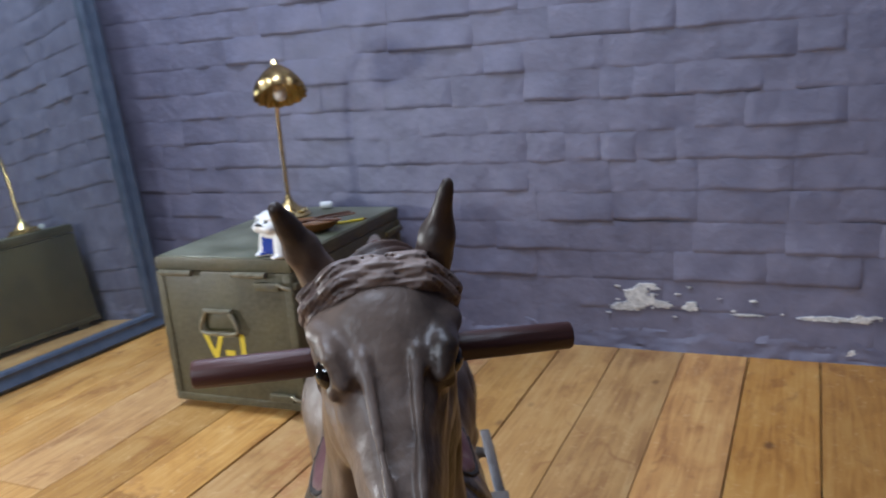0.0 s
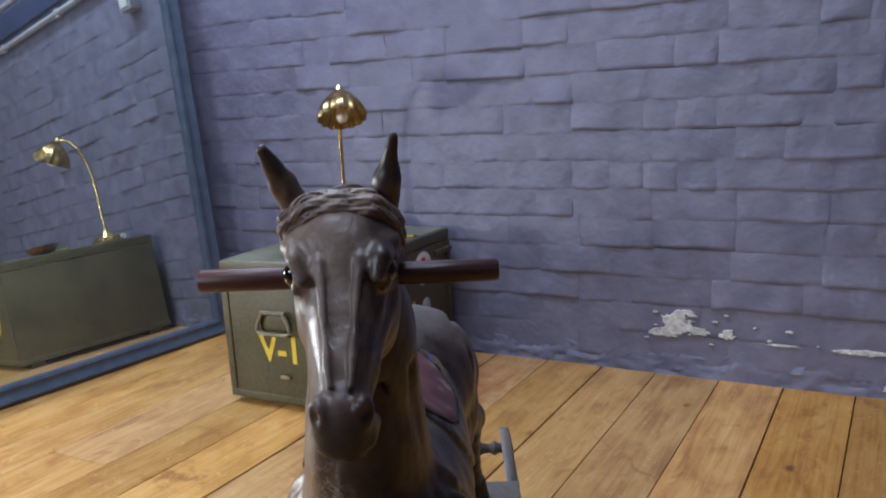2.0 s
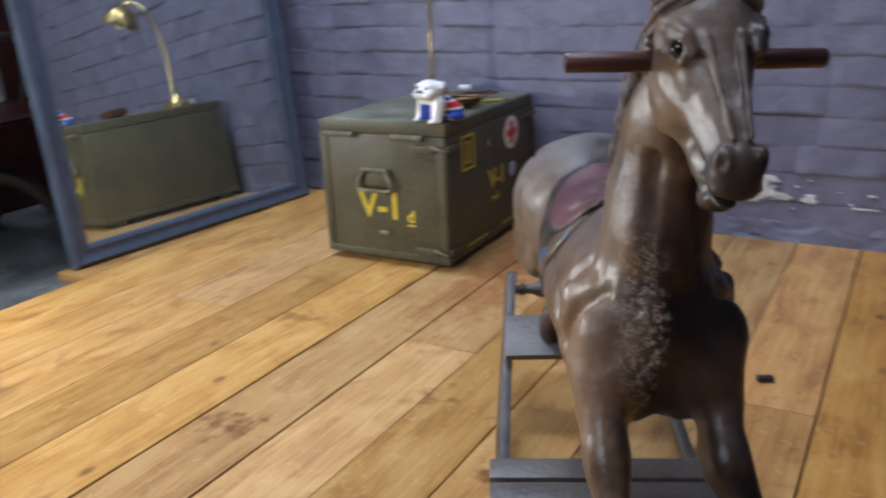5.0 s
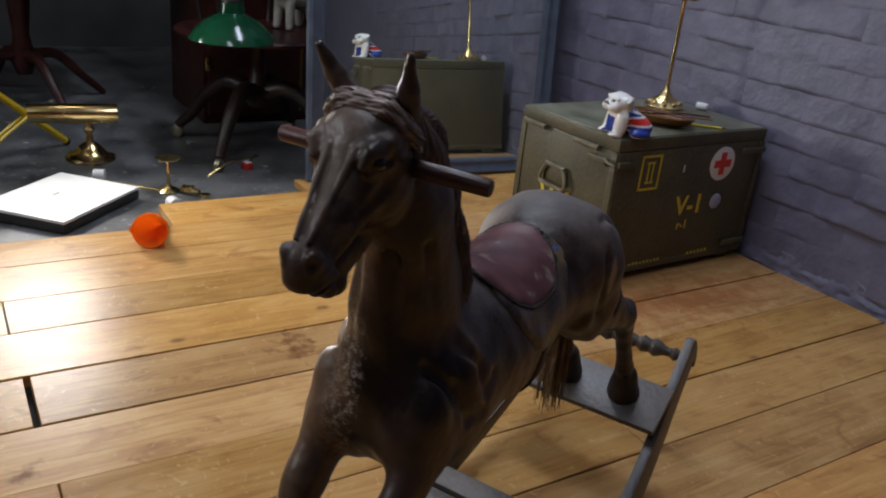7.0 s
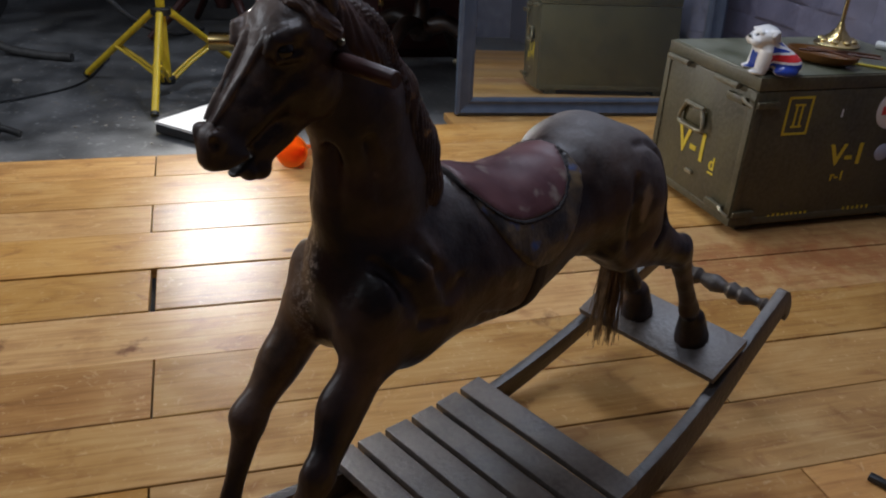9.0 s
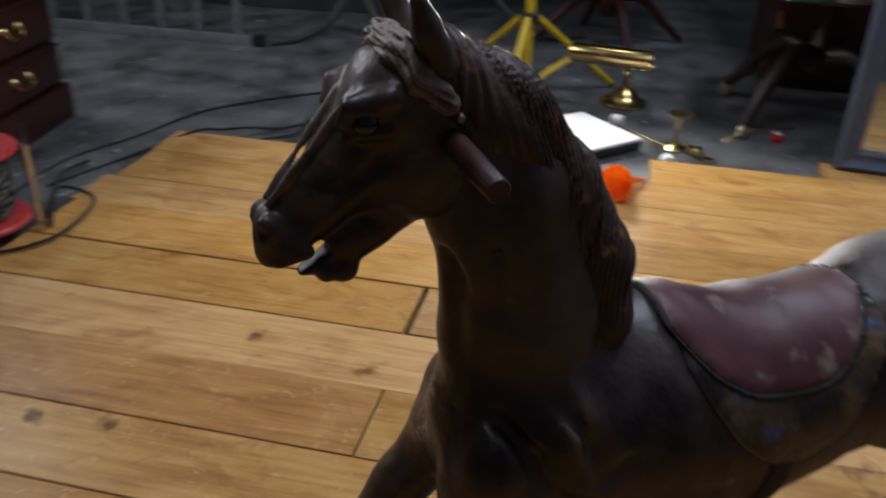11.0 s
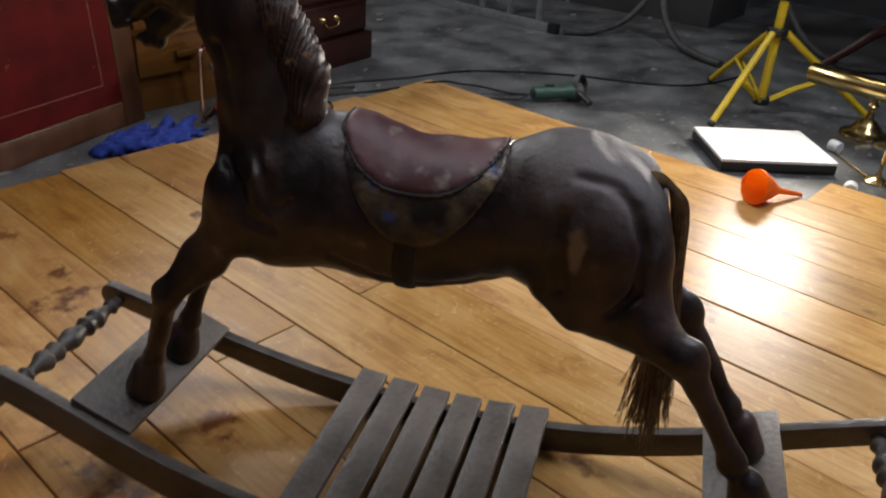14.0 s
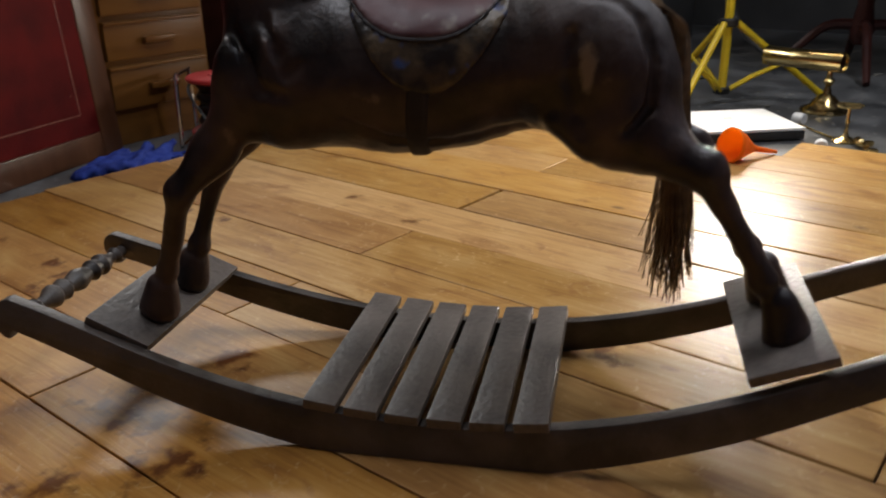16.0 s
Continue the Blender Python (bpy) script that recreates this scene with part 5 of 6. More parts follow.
def bulldog():
    """Seated ceramic bulldog, glazed white with a flag painted on its back."""
    g = Carving((-0.065, -0.05, -0.004), (0.065, 0.05, 0.125), 0.0018)
    g.add(g.cone((-0.018, 0, 0.030), (0.012, 0, 0.062), 0.032, 0.026, 1.05), 0.01)
    g.add(g.ball((-0.030, 0, 0.024), (0.030, 0.036, 0.026)), 0.01)
    g.add(g.ball((0.020, 0, 0.036), (0.018, 0.027, 0.038)), 0.008)
    g.add(g.ball((0.022, 0, 0.089), (0.027, 0.031, 0.026)), 0.008)
    g.add(g.ball((0.041, 0, 0.079), (0.016, 0.026, 0.016)), 0.006)
    for s in (-1, 1):
        g.add(g.cone((0.020, s * 0.020, 0.055), (0.030, s * 0.022, 0.008), 0.016, 0.0125), 0.008)
        g.add(g.ball((0.037, s * 0.022, 0.006), (0.015, 0.011, 0.007)), 0.004)
        g.add(g.ball((-0.018, s * 0.032, 0.012), (0.024, 0.012, 0.012)), 0.006)
        g.add(g.ball((0.014, s * 0.024, 0.103), (0.009, 0.007, 0.008)), 0.006)
        g.add(g.ball((0.044, s * 0.016, 0.074), (0.010, 0.009, 0.012)), 0.004)
        # heavy jowl, brow fold and folded ear
        g.add(g.ball((0.047, s * 0.012, 0.076), (0.010, 0.011, 0.010)), 0.003)
        g.add(g.cone((0.036, s * 0.006, 0.104), (0.040, s * 0.020, 0.101), 0.005, 0.004), 0.003)
        g.add(g.cone((0.012, s * 0.027, 0.104), (0.020, s * 0.033, 0.096), 0.0050, 0.0035), 0.002)
        g.cut(g.ball((0.047, s * 0.012, 0.094), (0.005, 0.005, 0.0035)), 0.002)
    g.cut(g.cone((0.060, 0, 0.076), (0.060, 0, 0.066), 0.0030, 0.0030), 0.002)
    g.add(g.ball((0.053, 0, 0.087), (0.006, 0.007, 0.005)), 0.002)
    g.d = np.maximum(g.d, 0.0002 - g.z)
    v, f = g.mesh()
    ob = carved_part("dog_figurine", v, f, CERAMIC, None)
    ob.data.materials.append(CERAMIC_BLUE)
    ob.data.materials.append(CERAMIC_RED)
    ob.data.materials.append(BLACK_PLASTIC)

    def rule(c, n):
        if c.x > 0.054 and 0.083 < c.z < 0.091 or c.x > 0.042 and 0.0905 < c.z < 0.0965 and 0.008 < abs(c.y) < 0.015:
            return 3
        if c.x > 0.022 and 0.006 < c.z < 0.050 and abs(c.y) < 0.016:
            return 1
        if c.x < 0.016 and c.z < 0.080:
            a, b = c.y * 30, (c.z - 0.045) * 26
            if abs(a) < 0.22 or abs(b) < 0.20:
                return 2
            if abs(a) < 0.38 or abs(b) < 0.34 or abs(abs(a) - abs(b)) < 0.16:
                return 0
            return 1
        return 0

    figurine_materials(ob.data, rule)
    ob.matrix_world = pose(-0.640, 1.648, TOP, 0, 0, -108) @ Matrix.Diagonal((1.12, 1.3, 0.92, 1))
    return tagged(ob, "seated white ceramic bulldog with a painted flag coat", "figurine")


bulldog()


def shell_lamp():
    """Brass gooseneck table lamp with a fluted shell shade."""
    ob = thing("table_lamp", pose(-0.888, 2.038, TOP, 0, 0, -49), "polished brass gooseneck lamp with fluted shell shade", "lamp")
    part("base", lathe([(0.058, 0), (0.060, 0.004), (0.052, 0.010), (0.040, 0.014), (0.036, 0.020), (0.024, 0.030), (0.020, 0.036), (0.012, 0.044), (0.009, 0.055), (0.0065, 0.062)], 20), BRASS, ob)
    for k in range(8):
        a = 2 * math.pi * k / 8
        part("petal", lathe([(0.0005, -0.006), (0.010, -0.002), (0.012, 0.003), (0.006, 0.008), (0.0005, 0.009)], 10, Matrix.Translation((0.041 * math.cos(a), 0.041 * math.sin(a), 0.012))), BRASS, ob)
    arc = [(0, 0, 0.055), (0.001, 0, 0.12), (0.000, 0, 0.20), (0.006, 0, 0.29), (0.026, 0, 0.365), (0.058, 0, 0.412), (0.082, 0, 0.424), (0.1005, 0, 0.421)]
    part("neck", tube(arc, 0.0058, 10, steps=8), BRASS, ob)
    # fluted shade that opens forwards and down
    bm = bmesh.new()
    n, rings = 64, []
    for k in range(9):
        s = k / 8
        r0 = 0.010 + 0.057 * math.sin(min(1.0, s * 1.02) * math.pi / 2) ** 0.8
        ring = []
        for i in range(n):
            a = 2 * math.pi * i / n
            r = r0 * (1 + 0.065 * s * math.cos(14 * a))
            ring.append(bm.verts.new((r * math.cos(a), r * math.sin(a), -0.088 * s)))
        rings.append(ring)
    for a, b in zip(rings, rings[1:]):
        for i in range(n):
            bm.faces.new((a[i], b[i], b[(i + 1) % n], a[(i + 1) % n]))
    bm.faces.new(rings[0])
    bmesh.ops.solidify(bm, geom=bm.faces[:], thickness=0.0015)
    sm = Matrix.Translation((0.1017, 0, 0.420)) @ pose(0, 0, 0, 0, -28, 0)
    bmesh.ops.transform(bm, matrix=sm, verts=bm.verts)
    sh = part("shade", bm, BRASS, ob, "fluted brass shell shade")
    part("socket", lathe([(0.012, -0.040), (0.013, -0.010), (0.009, 0.010), (0.007, 0.016)], 16, sm), BRASS, sh)
    part("bulb", lathe([(0.0005, -0.100), (0.011, -0.097), (0.0175, -0.085), (0.016, -0.066), (0.010, -0.050), (0.008, -0.036)], 16, sm), GLASS_BULB, sh, "frosted bulb, unlit")
    return ob


shell_lamp()


def dish():
    ob = thing("wooden_dish", pose(-0.716, 1.850, TOP, 0, 0, 25), "shallow brown wooden dish holding small tools", "dish")
    bm = lathe([(0.030, 0), (0.050, 0.004), (0.068, 0.016), (0.072, 0.027), (0.068, 0.027), (0.060, 0.016), (0.044, 0.008), (0.0005, 0.007)], 28, None, False)
    bmesh.ops.scale(bm, vec=(1.25, 0.8, 1), verts=bm.verts)
    part("bowl", bm, HONEY_WOOD, ob, "turned brown wooden bowl")
    for k, (x0, y0, x1, y1) in enumerate(((-0.06, 0.0, 0.13, 0.03), (-0.05, 0.02, 0.10, -0.035), (-0.02, -0.02, 0.115, 0.055))):
        part("stick", tube([(x0, y0, 0.020 + 0.004 * k), ((x0 + x1) / 2, (y0 + y1) / 2, 0.028 + 0.003 * k), (x1, y1, 0.033)], 0.0035, 6, steps=1), BROWN_WOOD, ob)
    return ob


dish()
pen = thing("pencil", pose(-0.668, 1.938, TOP, 0, 0, 48), "yellow pencil lying on the crate", "pencil")
part("shaft", tube([(-0.075, 0, 0.0042), (0, 0, 0.0042), (0.068, 0, 0.0042)], 0.004, 6, steps=1), YELLOW_INK, pen)
part("tip", lathe([(0.004, 0), (0.0006, 0.014)], 6, Matrix.Translation((0.068, 0, 0.0042)) @ pose(0, 0, 0, 0, 90, 0)), HONEY_WOOD, pen)
cap = thing("bottle_cap", pose(-0.828, 2.135, TOP, 0, 0, 20), "small white plastic plug lying on the crate", "cap")
part("plug", lathe([(0.010, 0), (0.011, 0.003), (0.011, 0.030), (0.008, 0.034)], 14, Matrix.Translation((-0.016, 0, 0.0112)) @ pose(0, 0, 0, 0, 90, 0)), WHITE_PLASTIC, cap)


def laptop():
    ob = thing("laptop", pose(-1.604, 0.453, -0.026, 0, 0, 134.5), "closed silver laptop with black body on the concrete", "laptop")
    part("base", box(0.340, 0.272, 0.026, (0, 0, 0.017), 0.004), BLACK_PLASTIC, ob, "black plastic laptop base")
    part("lid", box(0.342, 0.274, 0.010, (0, 0, 0.0355), 0.004), LAPTOP_LID, ob, "silver laptop lid")
    part("badge", box(0.026, 0.006, 0.0008, (0.0, 0.02, 0.0408), 0), BARE_STEEL, ob)
    for x in (-0.15, 0.15):
        for y in (-0.1, 0.1):
            part("foot", lathe([(0.008, 0), (0.007, 0.005)], 10, Matrix.Translation((x, y, 0))), BLACK_PLASTIC, ob)
    return ob


laptop()


def funnel():
    # lies on its rim and the tip of its spout
    mouth, tip = Vector((-1.185, 0.602, 0.046)), Vector((-1.328, 0.678, 0.007))
    ax = (tip - mouth).normalized()
    m = Matrix.Translation(mouth) @ ax.to_track_quat("Z", "Y").to_matrix().to_4x4()
    ob = thing("funnel", m, "bright orange plastic funnel lying on its side", "funnel")
    ln = (tip - mouth).length
    prof = [(0.0440, 0.0), (0.0455, 0.0), (0.0455, 0.011), (0.0430, 0.013), (0.036, 0.034), (0.022, 0.060), (0.0115, 0.080), (0.0085, 0.092), (0.0050, ln), (0.0036, ln), (0.0066, 0.092), (0.0096, 0.080),
            (0.020, 0.059), (0.034, 0.033), (0.0415, 0.011), (0.0440, 0.0)]
    part("cone", lathe(prof, 32, None, False), ORANGE, ob)
    part("hang_tab", box(0.006, 0.018, 0.004, (0.049, 0, 0.006), 0.001), ORANGE, ob)
    return ob


funnel()


def work_light():
    """Yellow folding tripod with a halogen flood on its cross bar."""
    cx, cy, gz = -2.010, 0.268, -0.026
    ob = thing("work_light", pose(cx, cy, gz), "yellow tripod work light standing on the concrete", "work light")
    part("pole", tube([(0, 0, 0.045), (0, 0, 0.35), (0, 0, 0.722)], 0.0150, 14, steps=1), YELLOW_PAINT, ob)
    part("pole_sleeve", lathe([(0.0185, 0.385), (0.0185, 0.425)], 14), BLACK_PLASTIC, ob, "black plastic locking sleeve")
    part("upper_collar", lathe([(0.030, 0.270), (0.034, 0.274), (0.034, 0.292), (0.028, 0.297)], 16), BLACK_PLASTIC, ob, "black plastic leg collar")
    part("lower_collar", lathe([(0.026, 0.036), (0.029, 0.040), (0.029, 0.056), (0.024, 0.060)], 16), BLACK_PLASTIC, ob, "black plastic brace collar")
    for fx, fy in ((-1.722, 0.230), (-2.228, -0.020), (-2.250, 0.560)):
        d = Vector((fx - cx, fy - cy, 0))
        u = d.normalized()
        a = Vector((0, 0, 0.281)) + u * 0.030
        b = d + Vector((0, 0, 0.012))
        leg = part("leg", tube([a, (a + b) / 2, b], 0.0118, 12, steps=1), YELLOW_PAINT, ob)
        part("rubber_foot", tube([b - (b - a).normalized() * 0.012, b - (b - a).normalized() * 0.006, b], 0.0130, 10, steps=1), BLACK_PLASTIC, leg)
        k = a + (b - a) * 0.52
        side = u.cross(Vector((0, 0, 1))) * 0.010
        for s in (-1, 1):
            part("brace", tube([k + side * s, (k + Vector((0, 0, 0.05))) / 2 + side * s, Vector((0, 0, 0.05)) + u * 0.025 + side * s], 0.0058, 8, steps=1), YELLOW_PAINT, ob)
    part("cross_bar", tube([(0, -0.06, 0.725), (0, 0.10, 0.725), (0, 0.27, 0.725)], 0.0125, 12, steps=1), YELLOW_PAINT, ob)
    for y in (0.020, 0.250):
        part("bracket", tube([(0, y, 0.725), (0, y, 0.675), (0, y, 0.626)], 0.008, 8, steps=1), YELLOW_PAINT, ob)
    hd = part("lamp_head", box(0.085, 0.215, 0.150, (-0.045, 0.135, 0.626), 0.012), BLACK_PLASTIC, ob, "black cast lamp housing")
    part("lens", box(0.004, 0.175, 0.115, (-0.0005, 0.135, 0.626), 0.001), HALOGEN_GLOW, hd, "glowing halogen lens")
    return ob


work_light()


def brass_cylinder_lamp():
    """Piano lamp: round stepped foot, short stem and a long rolled shade."""
    ob = thing("piano_lamp", pose(-2.070, 0.607, -0.026) @ Matrix.Scale(1.05, 4), "polished brass piano lamp with cylindrical shade", "lamp")
    part("base", lathe([(0.074, 0), (0.077, 0.005), (0.074, 0.012), (0.060, 0.017), (0.050, 0.022), (0.040, 0.036), (0.026, 0.050), (0.014, 0.058), (0.011, 0.072)], 32), BRASS, ob)
    part("stem", lathe([(0.011, 0.070), (0.008, 0.082), (0.016, 0.094), (0.018, 0.100), (0.010, 0.110), (0.008, 0.135), (0.012, 0.145), (0.012, 0.160)], 20), BRASS, ob)
    part("joint", tube([(0, 0, 0.155), (0.03, 0.0, 0.164), (0.075, -0.02, 0.174)], 0.007, 10, steps=4), BRASS, ob)
    m = Matrix.Translation((0.105, -0.052, 0.178)) @ pose(0, 0, 0, -90, 0, -10)
    part("shade", lathe([(0.0285, -0.130), (0.0300, -0.128), (0.0300, 0.118), (0.0300, 0.120), (0.0280, 0.121), (0.0280, -0.126)], 28, m, False), BRASS, ob, "rolled brass cylinder shade")
    part("end_cap", lathe([(0.029, 0.112), (0.0285, 0.116), (0.010, 0.118)], 28, m), BRASS, ob)
    part("end_cap", lathe([(0.010, -0.124), (0.0285, -0.122), (0.029, -0.118)], 28, m), BRASS, ob)
    return ob


brass_cylinder_lamp()


def small_brass():
    ob = thing("candle_holder", pose(-1.676, 0.769, -0.026), "small brass candle holder among brass lamp fittings", "candle holder")
    part("base", lathe([(0.034, 0), (0.036, 0.004), (0.026, 0.010), (0.012, 0.016), (0.007, 0.026)], 22), BRASS, ob)
    part("stem", lathe([(0.0065, 0.022), (0.0045, 0.05), (0.007, 0.060), (0.0045, 0.07), (0.0045, 0.100)], 14), BRASS, ob)
    part("drip_pan", lathe([(0.004, 0.098), (0.034, 0.104), (0.038, 0.110), (0.036, 0.110), (0.004, 0.103)], 22), BRASS, ob)
    ft = thing("brass_fitting", pose(-1.624, 0.826, -0.026, 0, 0, 35), "loose polished brass lamp fitting on the concrete", "fitting")
    part("sleeve", lathe([(0.010, -0.035), (0.014, -0.030), (0.014, 0.0), (0.009, 0.006), (0.009, 0.030)], 14, Matrix.Translation((0, 0, 0.0142)) @ pose(0, 0, 0, 0, 90, 0)), BRASS, ft)
    part("nut", lathe([(0.016, 0), (0.016, 0.010)], 6, Matrix.Translation((0.045, 0.012, 0.0))), BRASS, ft)
    part("nut", lathe([(0.012, 0), (0.012, 0.014)], 6, Matrix.Translation((-0.03, 0.035, 0.0))), BRASS, ft)
    rod = thing("brass_rod", pose(-1.746, 0.672, -0.026), "thin brass rod with a hooked end lying on concrete", "rod")
    part("rod", tube([(-0.10, -0.10, 0.004), (0.0, 0.0, 0.004), (0.075, 0.085, 0.004), (0.10, 0.09, 0.010)], 0.0035, 8, steps=5), BRASS, rod)
    for x, y, r in ((-1.834, 0.592, 70), (-1.519, 0.744, 15)):
        cp = thing("bottle_cap", pose(x, y, -0.026, 0, 0, r), "white plastic cap lying beside the laptop", "cap", "white caps")
        part("cap", lathe([(0.0005, 0), (0.017, 0.001), (0.018, 0.004), (0.018, 0.034), (0.016, 0.036)], 16, Matrix.Translation((-0.018, 0, 0.0185)) @ pose(0, 0, 0, 0, 90, 0)), WHITE_PLASTIC, cp)
    tg = thing("cable_tag", pose(-1.840, 1.078, -0.026, 0, 0, 20), "small red and white tagged plug on the concrete", "plug")
    part("plug", box(0.034, 0.026, 0.024, (0, 0, 0.012), 0.004), CERAMIC_RED, tg, "red plastic plug body")
    part("tag", box(0.026, 0.020, 0.003, (0.0, 0.0, 0.0255), 0.001), WHITE_PLASTIC, tg)
    part("lead", tube([(0, 0.012, 0.012), (-0.03, 0.05, 0.03), (0.03, 0.02, 0.05), (0.06, -0.12, 0.06), (0.02, -0.18, 0.01)], 0.003, 6), BRASS, tg)


small_brass()


def swivel_chair():
    """Captain's chair on a four-legged castor base, mostly in the dark."""
    ob = thing("swivel_chair", pose(-2.050, 1.188, -0.026, 0, 0, 0), "old wooden swivel chair on castors in shadow", "chair")
    part("hub", lathe([(0.030, 0.17), (0.045, 0.19), (0.050, 0.24), (0.030, 0.27), (0.022, 0.415)], 18), DARK_STAIN, ob)
    for a, r in ((-44, 0.30), (46, 0.30), (136, 0.32), (-136, 0.33)):
        u = Vector((math.cos(radians(a)), math.sin(radians(a)), 0))
        leg = part("leg", tube([u * 0.035 + Vector((0, 0, 0.225)), u * 0.12 + Vector((0, 0, 0.245)), u * 0.21 + Vector((0, 0, 0.185)), u * 0.27 + Vector((0, 0, 0.105)), u * r + Vector((0, 0, 0.050))], (0.034, 0.017), 10, steps=5), DARK_STAIN, ob, "curved dark wooden chair leg")
        side = u.cross(Vector((0, 0, 1)))
        q = (-side).to_track_quat("Z", "Y").to_matrix().to_4x4()
        part("castor", lathe([(0.018, -0.012), (0.024, -0.009), (0.024, 0.009), (0.018, 0.012)], 18, Matrix.Translation(u * (r + 0.004) + Vector((0, 0, 0.0242))) @ q), BARE_STEEL, leg, "metal castor wheel")
    bm = lathe([(0.02, 0.420), (0.25, 0.420), (0.285, 0.427), (0.29, 0.437), (0.28, 0.445), (0.15, 0.439), (0.0005, 0.437)], 40)
    part("seat", bm, MAHOGANY, ob, "dark worn wooden seat")
    arc = [(0.27 * math.cos(radians(a)), 0.27 * math.sin(radians(a)), 0.64) for a in range(60, 241, 20)]
    part("back_rail", tube(arc, 0.020, 10, steps=4), DARK_STAIN, ob)
    for a in range(64, 240, 22):
        x, y = math.cos(radians(a)), math.sin(radians(a))
        part("spindle", tube([(0.245 * x, 0.245 * y, 0.440), (0.262 * x, 0.262 * y, 0.52), (0.27 * x, 0.27 * y, 0.64)], 0.0085, 8, steps=2), DARK_STAIN, ob)
    sh = thing("lamp_shade", pose(-1.856, 1.031, 0.4135), "green enamel lamp shade resting on the chair seat", "lamp shade")
    part("shade", lathe([(0.138, 0.0), (0.140, 0.003), (0.134, 0.014), (0.118, 0.034), (0.088, 0.062), (0.056, 0.080), (0.040, 0.088), (0.036, 0.12), (0.033, 0.12), (0.036, 0.088), (0.053, 0.077), (0.085, 0.059), (0.115, 0.031), (0.135, 0.002)], 40, None, False), GREEN_ENAMEL, sh)
    part("gallery", lathe([(0.034, 0.115), (0.036, 0.130), (0.026, 0.150), (0.018, 0.165)], 20), BLACK_PLASTIC, sh)
    g = Carving((-0.10, -0.055, -0.004), (0.10, 0.055, 0.20), 0.0036)
    g.add(g.cone((-0.055, 0, 0.098), (0.035, 0, 0.112), 0.036, 0.042, 0.85), 0.01)
    g.add(g.ball((0.068, 0, 0.140), (0.036, 0.034, 0.034)), 0.012)
    g.add(g.ball((0.090, 0, 0.128), (0.020, 0.022, 0.018)), 0.008)
    for s in (-1, 1):
        g.add(g.cone((0.045, s * 0.026, 0.10), (0.052, s * 0.030, 0.010), 0.019, 0.014), 0.008)
        g.add(g.cone((-0.065, s * 0.024, 0.09), (-0.070, s * 0.030, 0.010), 0.020, 0.014), 0.008)
        g.add(g.ball((0.058, s * 0.028, 0.165), (0.010, 0.008, 0.014)), 0.004)
    g.add(g.ball((0.056, 0, 0.176), (0.026, 0.022, 0.014)), 0.004)
    g.d = np.maximum(g.d, 0.0002 - g.z)
    v, f = g.mesh()
    st = carved_part("stone_dog", v, f, STONE, None)
    st.data.materials.append(GREEN_ENAMEL)
    figurine_materials(st.data, lambda c, n: 1 if c.z > 0.168 and 0.02 < c.x else 0)
    st.matrix_world = pose(-2.123, 1.344, 0.416, 0, 0, -62)
    tagged(st, "weathered white dog ornament standing on the chair seat", "ornament")


swivel_chair()


def red_desk_top():
    """A desk top stood on its long edge: brown border, worn red leather inlay."""
    ob = thing("desk_top", pose(-0.382, -0.945, -0.026, 0, 0, 17.5) @ pose(0, 0, 0, 4, 0, 0), "brown wooden desk top with worn red leather on edge", "desk top")
    W, Hh, b = 1.15, 0.74, 0.075
    part("leather", box(W - 2 * b, 0.006, Hh - 2 * b, (W / 2, -0.001, Hh / 2), 0.001), RED_LEATHER, ob, "scuffed deep red leather inlay")
    part("board", box(W - 0.02, 0.022, Hh - 0.02, (W / 2, -0.0155, Hh / 2), 0.002), BROWN_WOOD, ob)
    part("border", box(b, 0.034, Hh, (b / 2, -0.012, Hh / 2), 0.006), BROWN_WOOD, ob)
    part("border", box(b, 0.034, Hh, (W - b / 2, -0.012, Hh / 2), 0.006), BROWN_WOOD, ob)
    part("border", box(W - 2 * b, 0.034, b, (W / 2, -0.012, b / 2), 0.006), BROWN_WOOD, ob)
    part("border", box(W - 2 * b, 0.034, b, (W / 2, -0.012, Hh - b / 2), 0.006), BROWN_WOOD, ob)
    gold = surface("faded_gilt_line", (0.13, 0.02, 0.012), (0.22, 0.07, 0.035), 0.5, scale=60, bump=0.1)
    for z in (b + 0.06,):
        part("tooled_line", box(W - 2 * b - 0.12, 0.001, 0.003, (W / 2, 0.0027, z), 0), gold, ob)
    part("tooled_line", box(0.003, 0.001, Hh - 2 * b - 0.12, (b + 0.06, 0.0027, Hh / 2), 0), gold, ob)
    return ob


red_desk_top()


